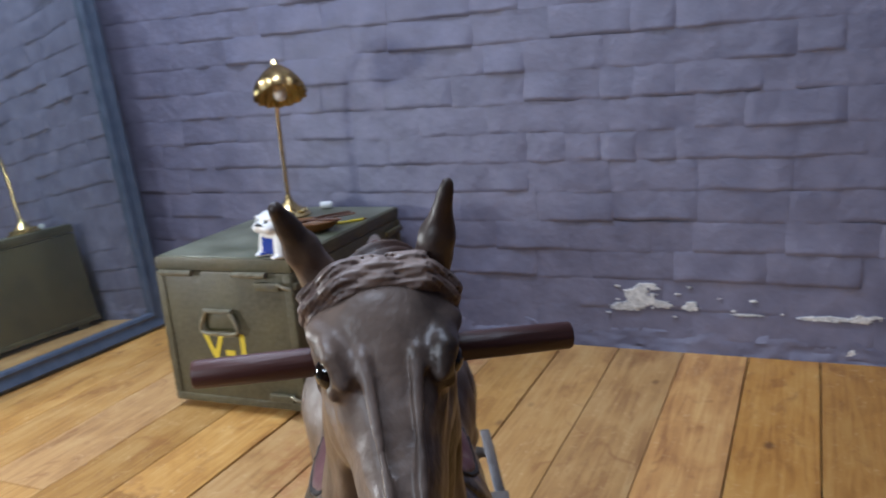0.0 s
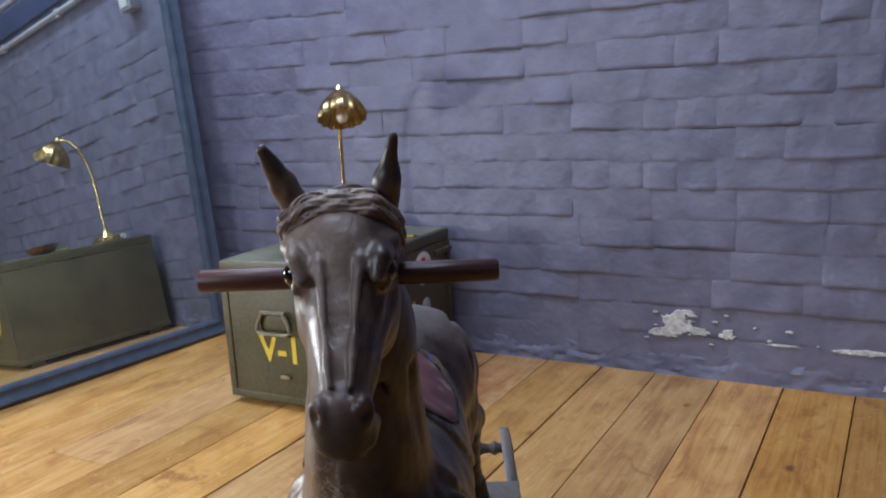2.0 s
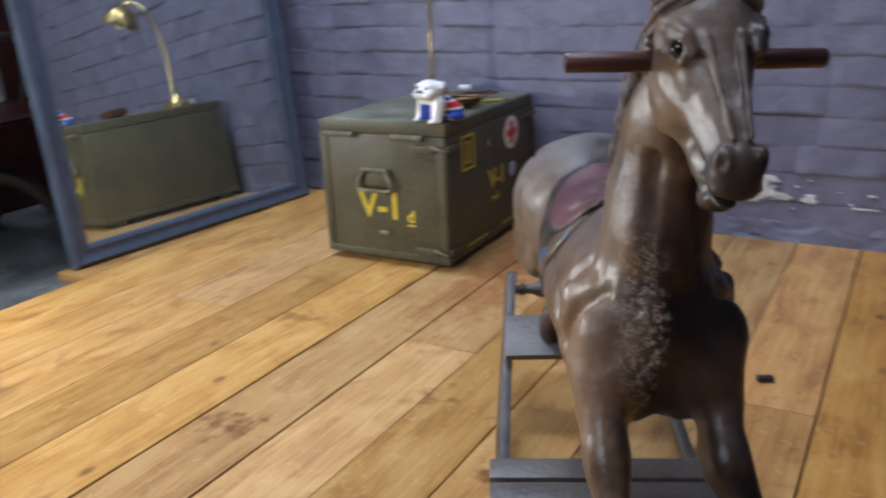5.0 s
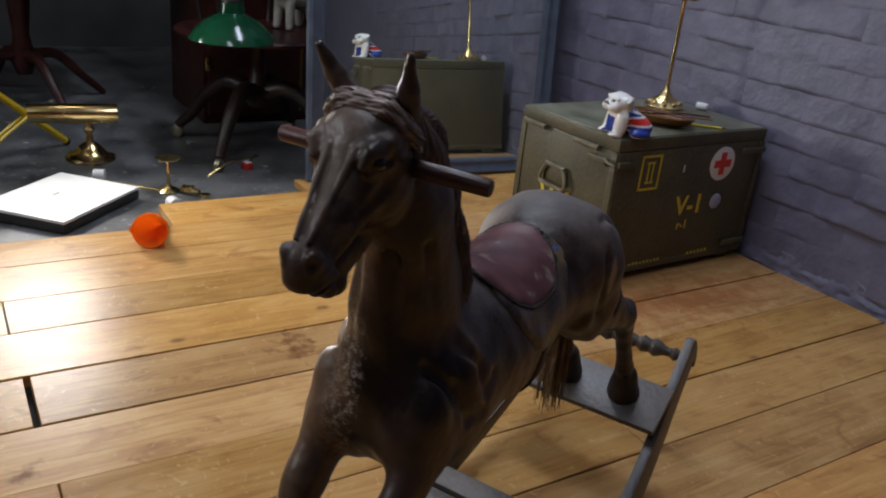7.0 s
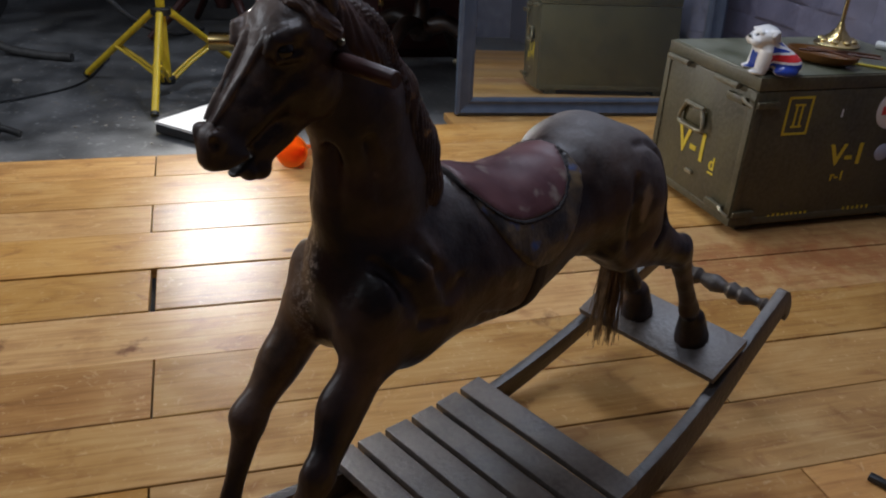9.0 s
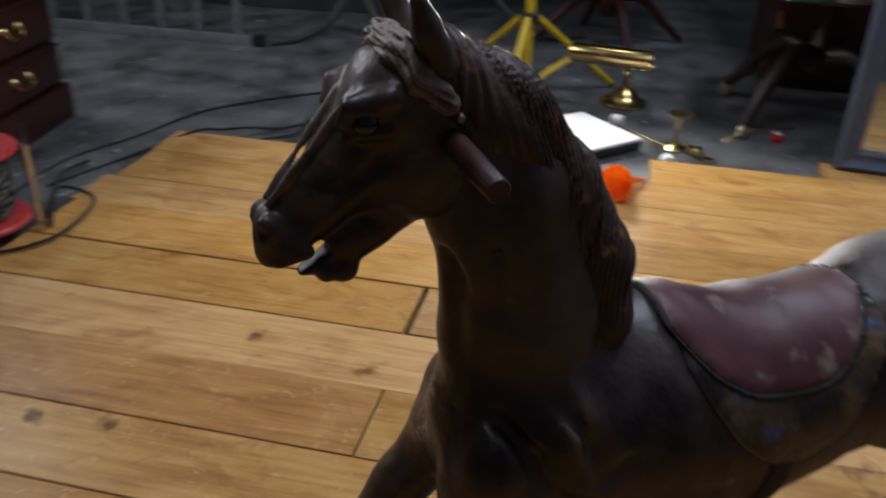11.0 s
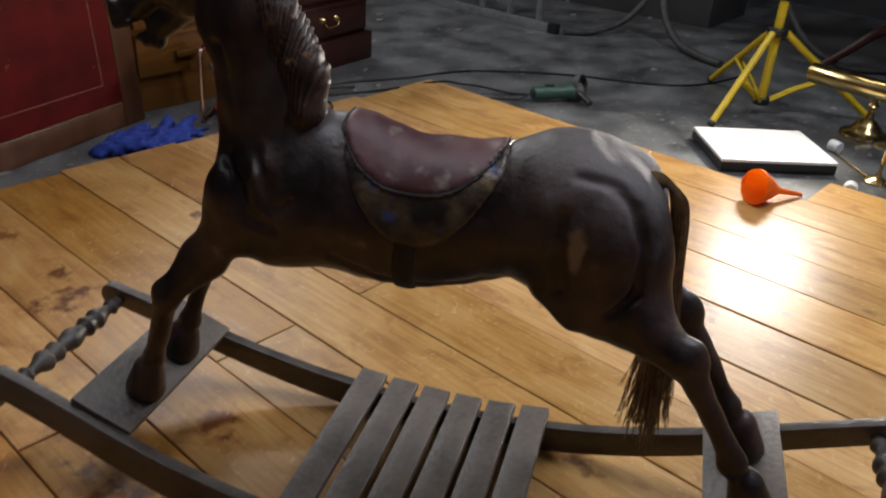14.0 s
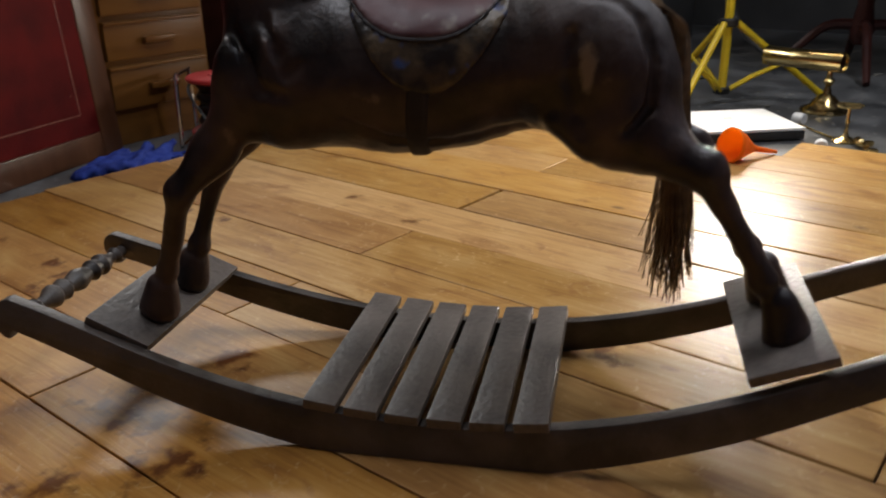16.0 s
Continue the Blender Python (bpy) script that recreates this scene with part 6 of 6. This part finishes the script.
def drawer_pedestal(x0, x1, yf, depth, height, tops, wood, name, label, handle, facing=0.0, skirt=0.0):
    """Desk pedestal with its drawers facing +y."""
    w = x1 - x0
    ob = thing(name, pose((x0 + x1) / 2, yf, -0.026, 0, 0, facing), label, "drawers")
    part("carcass", box(w, depth, height, (0, -depth / 2 - 0.012, height / 2), 0.004), wood, ob)
    if skirt:
        part("plinth", box(w + 0.03, depth + 0.02, skirt, (0, -depth / 2, skirt / 2), 0.005), wood, ob)
    for z0, z1 in tops:
        d = part("drawer", box(w - 0.036, 0.020, z1 - z0 - 0.012, (0, -0.004, (z0 + z1) / 2), 0.004), wood, ob)
        part("lip", box(w - 0.036, 0.012, 0.009, (0, 0.008, z1 - 0.012), 0.003), wood, d)
        zc = (z0 + z1) / 2 - 0.004
        if handle == "bar":
            part("handle", box(0.105, 0.022, 0.020, (0.0, 0.018, zc), 0.006), wood, d, "carved wooden bar pull")
        else:
            for s in (-1, 1):
                part("rose", lathe([(0.014, 0), (0.012, 0.004), (0.005, 0.010)], 14, Matrix.Translation((s * 0.036, 0.006, zc + 0.008)) @ pose(0, 0, 0, -90, 0, 0)), BRASS, d, "tarnished brass rose")
            part("swan_handle", tube([(-0.036, 0.016, zc + 0.008), (-0.030, 0.020, zc - 0.012), (0, 0.022, zc - 0.018), (0.030, 0.020, zc - 0.012), (0.036, 0.016, zc + 0.008)], 0.003, 6, steps=5), BRASS, d, "tarnished brass swan-neck handle")
    return ob


drawer_pedestal(-0.760, -0.381, -0.985, 0.55, 0.70, ((0.105, 0.245), (0.250, 0.375), (0.380, 0.505), (0.510, 0.650)), HONEY_WOOD, "drawer_pedestal", "honey oak desk pedestal with carved bar pulls", "bar")
drawer_pedestal(-1.400, -0.950, -1.030, 0.50, 0.72, ((0.115, 0.240), (0.245, 0.385), (0.390, 0.540), (0.545, 0.690)), MAHOGANY, "drawer_cabinet", "dark mahogany drawer cabinet with swan-neck handles", "swan", 8.0, 0.105)


def cable_reel():
    ob = thing("cable_reel", pose(-0.645, -0.770, -0.026) @ Matrix.Scale(1.05, 4), "red cable reel wound with black flex", "cable reel")
    for z in (0.028, 0.182):
        bm = lathe([(0.045, 0), (0.102, 0), (0.106, 0.004), (0.106, 0.010), (0.102, 0.014), (0.045, 0.014), (0.045, 0)], 40, Matrix.Translation((0, 0, z)), False)
        part("flange", bm, REEL_RED, ob, "red plastic flange")
    part("drum", lathe([(0.050, 0.040), (0.050, 0.184)], 28), BLACK_PLASTIC, ob)
    part("hub", lathe([(0.046, 0.176), (0.046, 0.190), (0.020, 0.193), (0.018, 0.205)], 24), BLACK_PLASTIC, ob, "black socket hub")
    turns = []
    for k in range(150):
        a = k * 0.62
        r = 0.074 + 0.006 * math.sin(k * 1.7)
        turns.append((r * math.cos(a), r * math.sin(a), 0.050 + 0.0009 * k))
    part("flex", tube(turns, 0.0048, 6, steps=2), BLACK_PLASTIC, ob, "coiled black flex")
    for s in (-1, 1):
        y = 0.118 * s
        part("stand", tube([(-0.075, y, 0.006), (0.075, y, 0.006), (0.085, y, 0.03), (0.070, y, 0.19), (0.055, y, 0.205), (-0.055, y, 0.205), (-0.070, y, 0.19), (-0.085, y, 0.03), (-0.075, y, 0.006)], 0.0065, 8, m=pose(0, 0, 0, 0, 0, 40), steps=3), CHROME, ob, "bent chrome tube stand")
    part("loose_flex", tube([(0.06, -0.05, 0.19), (0.11, -0.02, 0.16), (0.10, 0.05, 0.07), (0.12, 0.11, 0.034), (0.02, 0.20, 0.034), (-0.16, 0.17, 0.034), (-0.20, 0.06, 0.034), (-0.10, 0.10, 0.036), (-0.02, 0.16, 0.034), (-0.25, 0.02, 0.034), (-0.42, -0.02, 0.006)], 0.0036, 6), BLACK_PLASTIC, ob)
    return ob


cable_reel()


def blue_cloth():
    g = Carving((-0.19, -0.09, -0.006), (0.19, 0.09, 0.10), 0.0042)
    rng = random.Random(4)
    for k in range(16):
        x, y = rng.uniform(-0.135, 0.135), rng.uniform(-0.045, 0.045)
        a = rng.uniform(-0.9, 0.9)
        dx, dy = 0.05 * math.cos(a), 0.05 * math.sin(a)
        z = rng.uniform(0.010, 0.034)
        g.add(g.cone((x - dx, y - dy, z * 0.6), (x + dx, y + dy, z), 0.015, rng.uniform(0.009, 0.017)), 0.008)
    g.add(g.ball((0, 0, 0.006), (0.15, 0.055, 0.014)), 0.01)
    g.d = g.d + 0.0035 * np.sin(g.x * 130 + 3 * np.sin(g.y * 60)) * np.sin(g.y * 90 + g.z * 120)
    g.d = np.maximum(g.d, 0.0003 - g.z)
    v, f = g.mesh()
    ob = carved_part("work_cloth", v, f, BLUE_CLOTH, None)
    ob.matrix_world = pose(-0.295, -0.750, -0.026, 0, 0, 176)
    return tagged(ob, "crumpled blue work cloth on the concrete", "cloth")


blue_cloth()


def grinder():
    """Green angle grinder lying on the concrete."""
    ax = math.degrees(math.atan2(0.073, -0.121))
    ob = thing("angle_grinder", pose(-1.554, -0.256, -0.026, 0, 0, ax), "green angle grinder lying on the concrete", "power tool")
    m = Matrix.Translation((0, 0, 0.032)) @ pose(0, 0, 0, 0, 90, 0)
    part("body", lathe([(0.014, -0.105), (0.023, -0.098), (0.025, -0.050), (0.022, -0.010), (0.026, 0.020), (0.031, 0.038), (0.030, 0.050)], 20, m), GREEN_TOOL, ob)
    part("gear_head", lathe([(0.029, 0.044), (0.034, 0.050), (0.036, 0.066), (0.030, 0.078), (0.014, 0.084)], 20, m), RUBBER, ob, "dull grey gear head")
    part("guard", lathe([(0.0006, -0.012), (0.043, -0.012), (0.046, -0.004), (0.046, 0.012), (0.043, 0.013), (0.043, -0.006), (0.014, -0.006), (0.012, 0.006), (0.0006, 0.007)], 24, Matrix.Translation((0.078, 0.010, 0.043)) @ pose(0, 0, 0, 78, 12, 40)), RUBBER, ob, "round dull grey disc guard")
    part("side_handle", tube([(0.060, -0.026, 0.034), (0.066, -0.060, 0.028), (0.072, -0.096, 0.018)], 0.011, 10, steps=3), BLACK_PLASTIC, ob)
    part("switch", box(0.035, 0.012, 0.008, (-0.04, 0.0, 0.057), 0.003), BLACK_PLASTIC, ob)
    part("flex", tube([(-0.104, 0, 0.032), (-0.15, 0.01, 0.010), (-0.24, 0.05, 0.005), (-0.33, 0.04, 0.005), (-0.44, 0.09, 0.005)], 0.0038, 6), BLACK_PLASTIC, ob, "black rubber flex")
    return ob


grinder()
for pts in ([(-0.787, -0.836, -0.022), (-1.063, -0.855, -0.022), (-1.307, -0.767, -0.022), (-1.543, -0.7, -0.022), (-1.708, -0.57, -0.022), (-1.859, -0.397, -0.022), (-1.984, -0.182, -0.022), (-2.147, -0.03, -0.022), (-2.488, 0.038, -0.022)],
            [(-0.909, -0.792, -0.022), (-1.142, -0.704, -0.020), (-1.31, -0.595, 0.006), (-1.346, -0.531, 0.006), (-1.381, -0.466, 0.006), (-1.48, -0.401, -0.022), (-1.537, -0.347, -0.020)]):
    cb = thing("power_cable", pose(0, 0, 0), "thin black power cable trailing over the floor", "cable", "trailing cables")
    part("cable", tube(pts, 0.0038, 6, steps=8), BLACK_PLASTIC, cb)


def ladder():
    ob = thing("ladder", pose(-2.37, -0.88, -0.026), "dull aluminium ladder lying on its side", "ladder")
    for z in (0.020, 0.340):
        part("stile", box(0.028, 1.55, 0.040, (0, -0.775, z), 0.003), ALUMINIUM, ob)
    for k in range(9):
        part("rung", box(0.022, 0.026, 0.290, (0, -0.075 - 0.17 * k, 0.18), 0.004), ALUMINIUM, ob)
    part("end_foot", box(0.034, 0.05, 0.046, (0, 0.012, 0.023), 0.006), BLACK_PLASTIC, ob)
    return ob


ladder()
for r, pts in ((0.017, [(-2.897, -0.643, 0.60), (-2.785, -0.58, 0.34), (-2.671, -0.495, 0.12), (-2.594, -0.368, 0.012), (-2.515, -0.219, -0.009), (-2.459, -0.091, -0.009)]),
               (0.015, [(-2.388, -0.819, -0.010), (-2.485, -0.733, -0.008), (-2.623, -0.645, 0.05), (-2.723, -0.591, 0.20), (-2.789, -0.622, 0.45)]),
               (0.013, [(-2.934, -0.193, 0.55), (-2.881, -0.086, 0.30), (-2.799, 0.084, 0.10), (-2.845, 0.256, 0.0), (-2.976, 0.407, -0.012)])):
    hs = thing("hose", pose(0, 0, 0), "grey rubber hose looping down to the floor", "hose", "rubber hoses")
    part("hose", tube(pts, r, 10, steps=8), RUBBER, hs)


def dark_furniture():
    """Furniture stacked in the unlit part of the workshop."""
    cb = thing("cabinet", pose(-2.712, 1.11, -0.026, 0, 0, 0), "tall dark wooden cabinet with brass hinges in shadow", "cabinet")
    part("carcass", box(0.50, 0.85, 1.15, (0, 0.42, 0.575), 0.005), MAHOGANY, cb)
    dr = part("door", box(0.024, 0.40, 1.08, (0.263, 0.21, 0.58), 0.004), MAHOGANY, cb)
    for z in (0.25, 0.95):
        part("hinge", box(0.010, 0.020, 0.06, (0.277, 0.006, z), 0.002), BRASS, dr)
    part("edge_strip", box(0.006, 0.014, 1.06, (0.277, 0.40, 0.58), 0.002), BRASS, cb, "worn brass edge strip")
    tb = thing("pedestal_table", pose(-2.913, 0.502, -0.026), "dark pedestal table with splayed legs in shadow", "table")
    part("column", lathe([(0.03, 0.12), (0.05, 0.18), (0.03, 0.28), (0.045, 0.42), (0.03, 0.60), (0.05, 0.70)], 18), MAHOGANY, tb)
    part("top", lathe([(0.02, 0.70), (0.42, 0.70), (0.43, 0.71), (0.42, 0.725), (0.02, 0.725)], 40), MAHOGANY, tb)
    for a in (20, 110, 200, 290):
        u = Vector((math.cos(radians(a)), math.sin(radians(a)), 0))
        part("leg", tube([u * 0.03 + Vector((0, 0, 0.20)), u * 0.14 + Vector((0, 0, 0.19)), u * 0.25 + Vector((0, 0, 0.09)), u * 0.34 + Vector((0, 0, 0.012))], (0.024, 0.014), 8, steps=4), MAHOGANY, tb)
    ch = thing("storage_chest", pose(-3.329, -0.937, -0.026, 0, 0, 4), "dark stained storage chest against the far wall", "chest")
    part("body", box(0.5, 0.9, 0.55, (0, 0, 0.275), 0.006), DARK_WALL, ch)
    part("lid", box(0.53, 0.93, 0.04, (0, 0, 0.57), 0.006), MAHOGANY, ch)


dark_furniture()
bit = thing("rubber_scrap", pose(0.234, 1.324, 0.0, 0, 0, 30), "small black rubber scrap lying on the boards", "scrap")
part("scrap", box(0.030, 0.014, 0.010, (0, 0, 0.006), 0.003), BLACK_PLASTIC, bit)


def debris():
    """Paint flakes, dust and wood chips scattered over the concrete."""
    rng = random.Random(9)
    bm = bmesh.new()
    for k in range(520):
        x, y = rng.uniform(-3.2, -1.28), rng.uniform(-1.6, 1.4)
        if rng.random() < 0.25:
            x, y = rng.uniform(-1.3, 0.3), rng.uniform(-0.95, -0.68)
        s = rng.uniform(0.002, 0.007) if rng.random() < 0.93 else rng.uniform(0.009, 0.018)
        a = rng.uniform(0, 6.3)
        n = rng.randint(4, 6)
        vs = [bm.verts.new((x + s * rng.uniform(0.5, 1.2) * math.cos(a + 6.283 * i / n) * 1.4, y + s * rng.uniform(0.5, 1.2) * math.sin(a + 6.283 * i / n), -0.0255)) for i in range(n)]
        top = [bm.verts.new((v.co.x, v.co.y, -0.0255 + s * 0.35)) for v in vs]
        bm.faces.new(top)
        for i in range(n):
            bm.faces.new((vs[i], vs[(i + 1) % n], top[(i + 1) % n], top[i]))
    bmesh.ops.recalc_face_normals(bm, faces=bm.faces)
    tagged(part("floor_debris", bm, surface("pale_debris", (0.14, 0.125, 0.10), (0.36, 0.34, 0.31), 0.8, scale=3), None, smooth=False), "pale paint flakes and chips scattered on the concrete", "debris", kind="stuff")


debris()


# ---- pieces of the wall ----
def brick_mesh(length, height, lip, rng):
    """A painted brick: soft uneven face, rolled edges, its lower edge proud along part of its length, its back left open in the wall."""
    nx, nz = (12, 6) if length > 0.16 else (7, 6)
    bm = bmesh.new()
    seed = rng.uniform(0, 50)
    low, top = rng.choice((0.0006, 0.0010, 0.0018, 0.0030) if lip > 0.0015 else (-0.0006, 0.0, 0.0004, 0.0010)), rng.choice((-0.0004, 0.0, 0.0008))
    ends = [rng.choice((-0.0008, -0.0004, 0.0, 0.0004, 0.0014)) for _ in range(2)]
    # where the proud edge runs: from one end, the other, or the middle
    mid, half = rng.uniform(0.25, 0.75), rng.uniform(0.35, 0.75)
    rows = []
    for j in range(nz + 1):
        row = []
        v = (0.0, 0.055, 0.16, 0.40, 0.70, 0.91, 1.0)[j]
        for i in range(nx + 1):
            u = i / nx
            x, z = u * length - length / 2, v * height - height / 2
            if i == 1: x = -length / 2 + 0.007
            if i == nx - 1: x = length / 2 - 0.007
            run = max(0.0, 1 - (abs(u - mid) / half) ** 3) * (0.75 + 0.5 * noise.noise(Vector((x * 28 + seed, 1.5, seed))))
            y = -0.0026 * noise.noise(Vector((x * 20 + seed, z * 24, seed))) - 0.0010 * noise.noise(Vector((x * 60 + seed, z * 70, seed + 3)))
            y -= lip * run * (1 - v) ** 1.3
            edge = min(u, 1 - u) * length
            y += 0.0012 * max(0.0, 1 - edge / 0.012) * (1 if ends[0 if u < 0.5 else 1] > 0 else 0)
            if j == 0: y = max(y * 0.25, low)
            if j == nz: y = max(y, top)
            if i in (0, nx): y = max(y * 0.6, ends[0 if i == 0 else 1])
            x += 0.005 * noise.noise(Vector((x * 9 + seed, z * 30, 3.1)))
            z += 0.007 * noise.noise(Vector((x * 14 + seed, z * 9, 7.7))) * (1 if 0 < j < nz else 0.6)
            row.append(bm.verts.new((x, y, z)))
        rows.append(row)
    for a, b in zip(rows, rows[1:]):
        for i in range(nx):
            bm.faces.new((a[i], a[i + 1], b[i + 1], b[i]))
    me = bpy.data.meshes.new("brick")
    bm.to_mesh(me)
    bm.free()
    me.materials.append(PAINT)
    me.shade_smooth()
    return me


# upright joints of each course, from the lowest up, along the stretch in view
COURSES = [
    (-0.75, -0.54, -0.33, -0.10, 0.12, 0.221, 0.43, 0.64), (-0.64, -0.43, -0.22, -0.06, 0.151, 0.374, 0.58), (-0.75, -0.54, -0.33, -0.12, 0.09, 0.20, 0.418, 0.62),
    (-0.85, -0.64, -0.43, -0.21, 0.0, 0.21, 0.42, 0.53), (-0.75, -0.54, -0.337, -0.228, -0.009, 0.21, 0.43, 0.64), (-0.64, -0.43, -0.228, -0.12, -0.027, 0.062, 0.159, 0.37, 0.58),
    (-0.75, -0.54, -0.33, -0.12, 0.0, 0.21, 0.32, 0.54), (-0.85, -0.64, -0.43, -0.225, -0.022, 0.059, 0.161, 0.36, 0.433, 0.539), (-0.75, -0.54, -0.33, -0.222, -0.01, 0.225, 0.432, 0.53),
    (-0.96, -0.729, -0.613, -0.36, -0.15, 0.059, 0.163, 0.39, 0.50), (-0.82, -0.61, -0.36, -0.231, -0.02, 0.19, 0.395, 0.50), (-0.955, -0.745, -0.53, -0.37, -0.16, 0.05, 0.26, 0.47)]
# bricks whose lower edge stands well out: course and a place along it
LIPS = ((11, -0.84), (11, -0.26), (11, -0.05), (11, 0.15), (10, -0.48), (10, -0.30), (10, 0.45), (9, -0.67), (9, -0.48), (9, 0.11), (9, 0.28), (8, -0.28), (8, 0.32), (8, 0.48),
        (7, 0.02), (7, 0.11), (7, 0.26), (7, -0.12), (6, 0.48), (5, 0.02), (5, 0.11), (4, -0.28), (4, 0.30), (4, 0.53), (3, -0.10), (3, 0.10), (2, 0.30), (2, 0.50), (2, -0.22),
        (1, 0.28), (1, 0.47), (1, -0.32), (10, -0.9), (9, -1.05), (8, -0.85), (6, -0.9))


def brick_wall():
    rng = random.Random(21)
    for row in range(-1, 17):
        z = BED + COURSE * (row + 0.5)
        joints = list(COURSES[row]) if 0 <= row < len(COURSES) else [-0.75 + (0.105 if row % 2 else 0.0) + 0.21 * k for k in range(7)]
        while joints[0] > -1.60:
            joints.insert(0, joints[0] - rng.choice((0.105, 0.21, 0.21, 0.212, 0.215)))
        while joints[-1] < 1.15:
            joints.append(joints[-1] + rng.choice((0.105, 0.21, 0.21, 0.212, 0.215)))
        for x0, x1 in zip(joints, joints[1:]):
            length = x1 - x0
            out = any(r == row and x0 <= at <= x1 for r, at in LIPS)
            lip = rng.uniform(0.0050, 0.0085) if out else rng.choice((0.0, 0.0005, 0.0010, 0.0018, 0.0028))
            ob = new("brick", brick_mesh(length + 0.003, COURSE + 0.003, lip, rng))
            ob.parent = wall_north
            ob.location = ((x0 + x1) / 2, WALL_Y - 0.0026 - rng.uniform(0, 0.0014), z + rng.uniform(-0.002, 0.002))
            ob.rotation_euler = (radians(rng.uniform(-0.6, 0.3)), radians(rng.uniform(-0.9, 0.9)), radians(rng.uniform(-0.3, 0.3)))
    # rough cement skim along the foot of the wall
    bm = bmesh.new()
    nx, nz = 260, 8
    rows = []
    for j in range(nz + 1):
        rows.append([bm.verts.new((-1.6 + 3.2 * i / nx, WALL_Y - 0.001 - 0.010 * (1 - j / nz) - (0.008 * noise.noise(Vector((i * 0.2, j * 0.5, 2.0))) + 0.007 * noise.noise(Vector((i * 0.9, j * 1.7, 9.0))) + 0.004 * noise.noise(Vector((i * 2.3, j * 3.1, 4.0)))) * (1 - 0.6 * j / nz) + (0.004 if j == nz else 0),
                                   -0.004 + (0.070 + 0.060 * noise.noise(Vector((i * 0.09, 0, 5.0)))) * j / nz)) for i in range(nx + 1)])
    for a, b in zip(rows, rows[1:]):
        for i in range(nx):
            bm.faces.new((a[i], a[i + 1], b[i + 1], b[i]))
    part("cement_skim", bm, PAINT, wall_north, "uneven painted cement along the wall foot")


brick_wall()
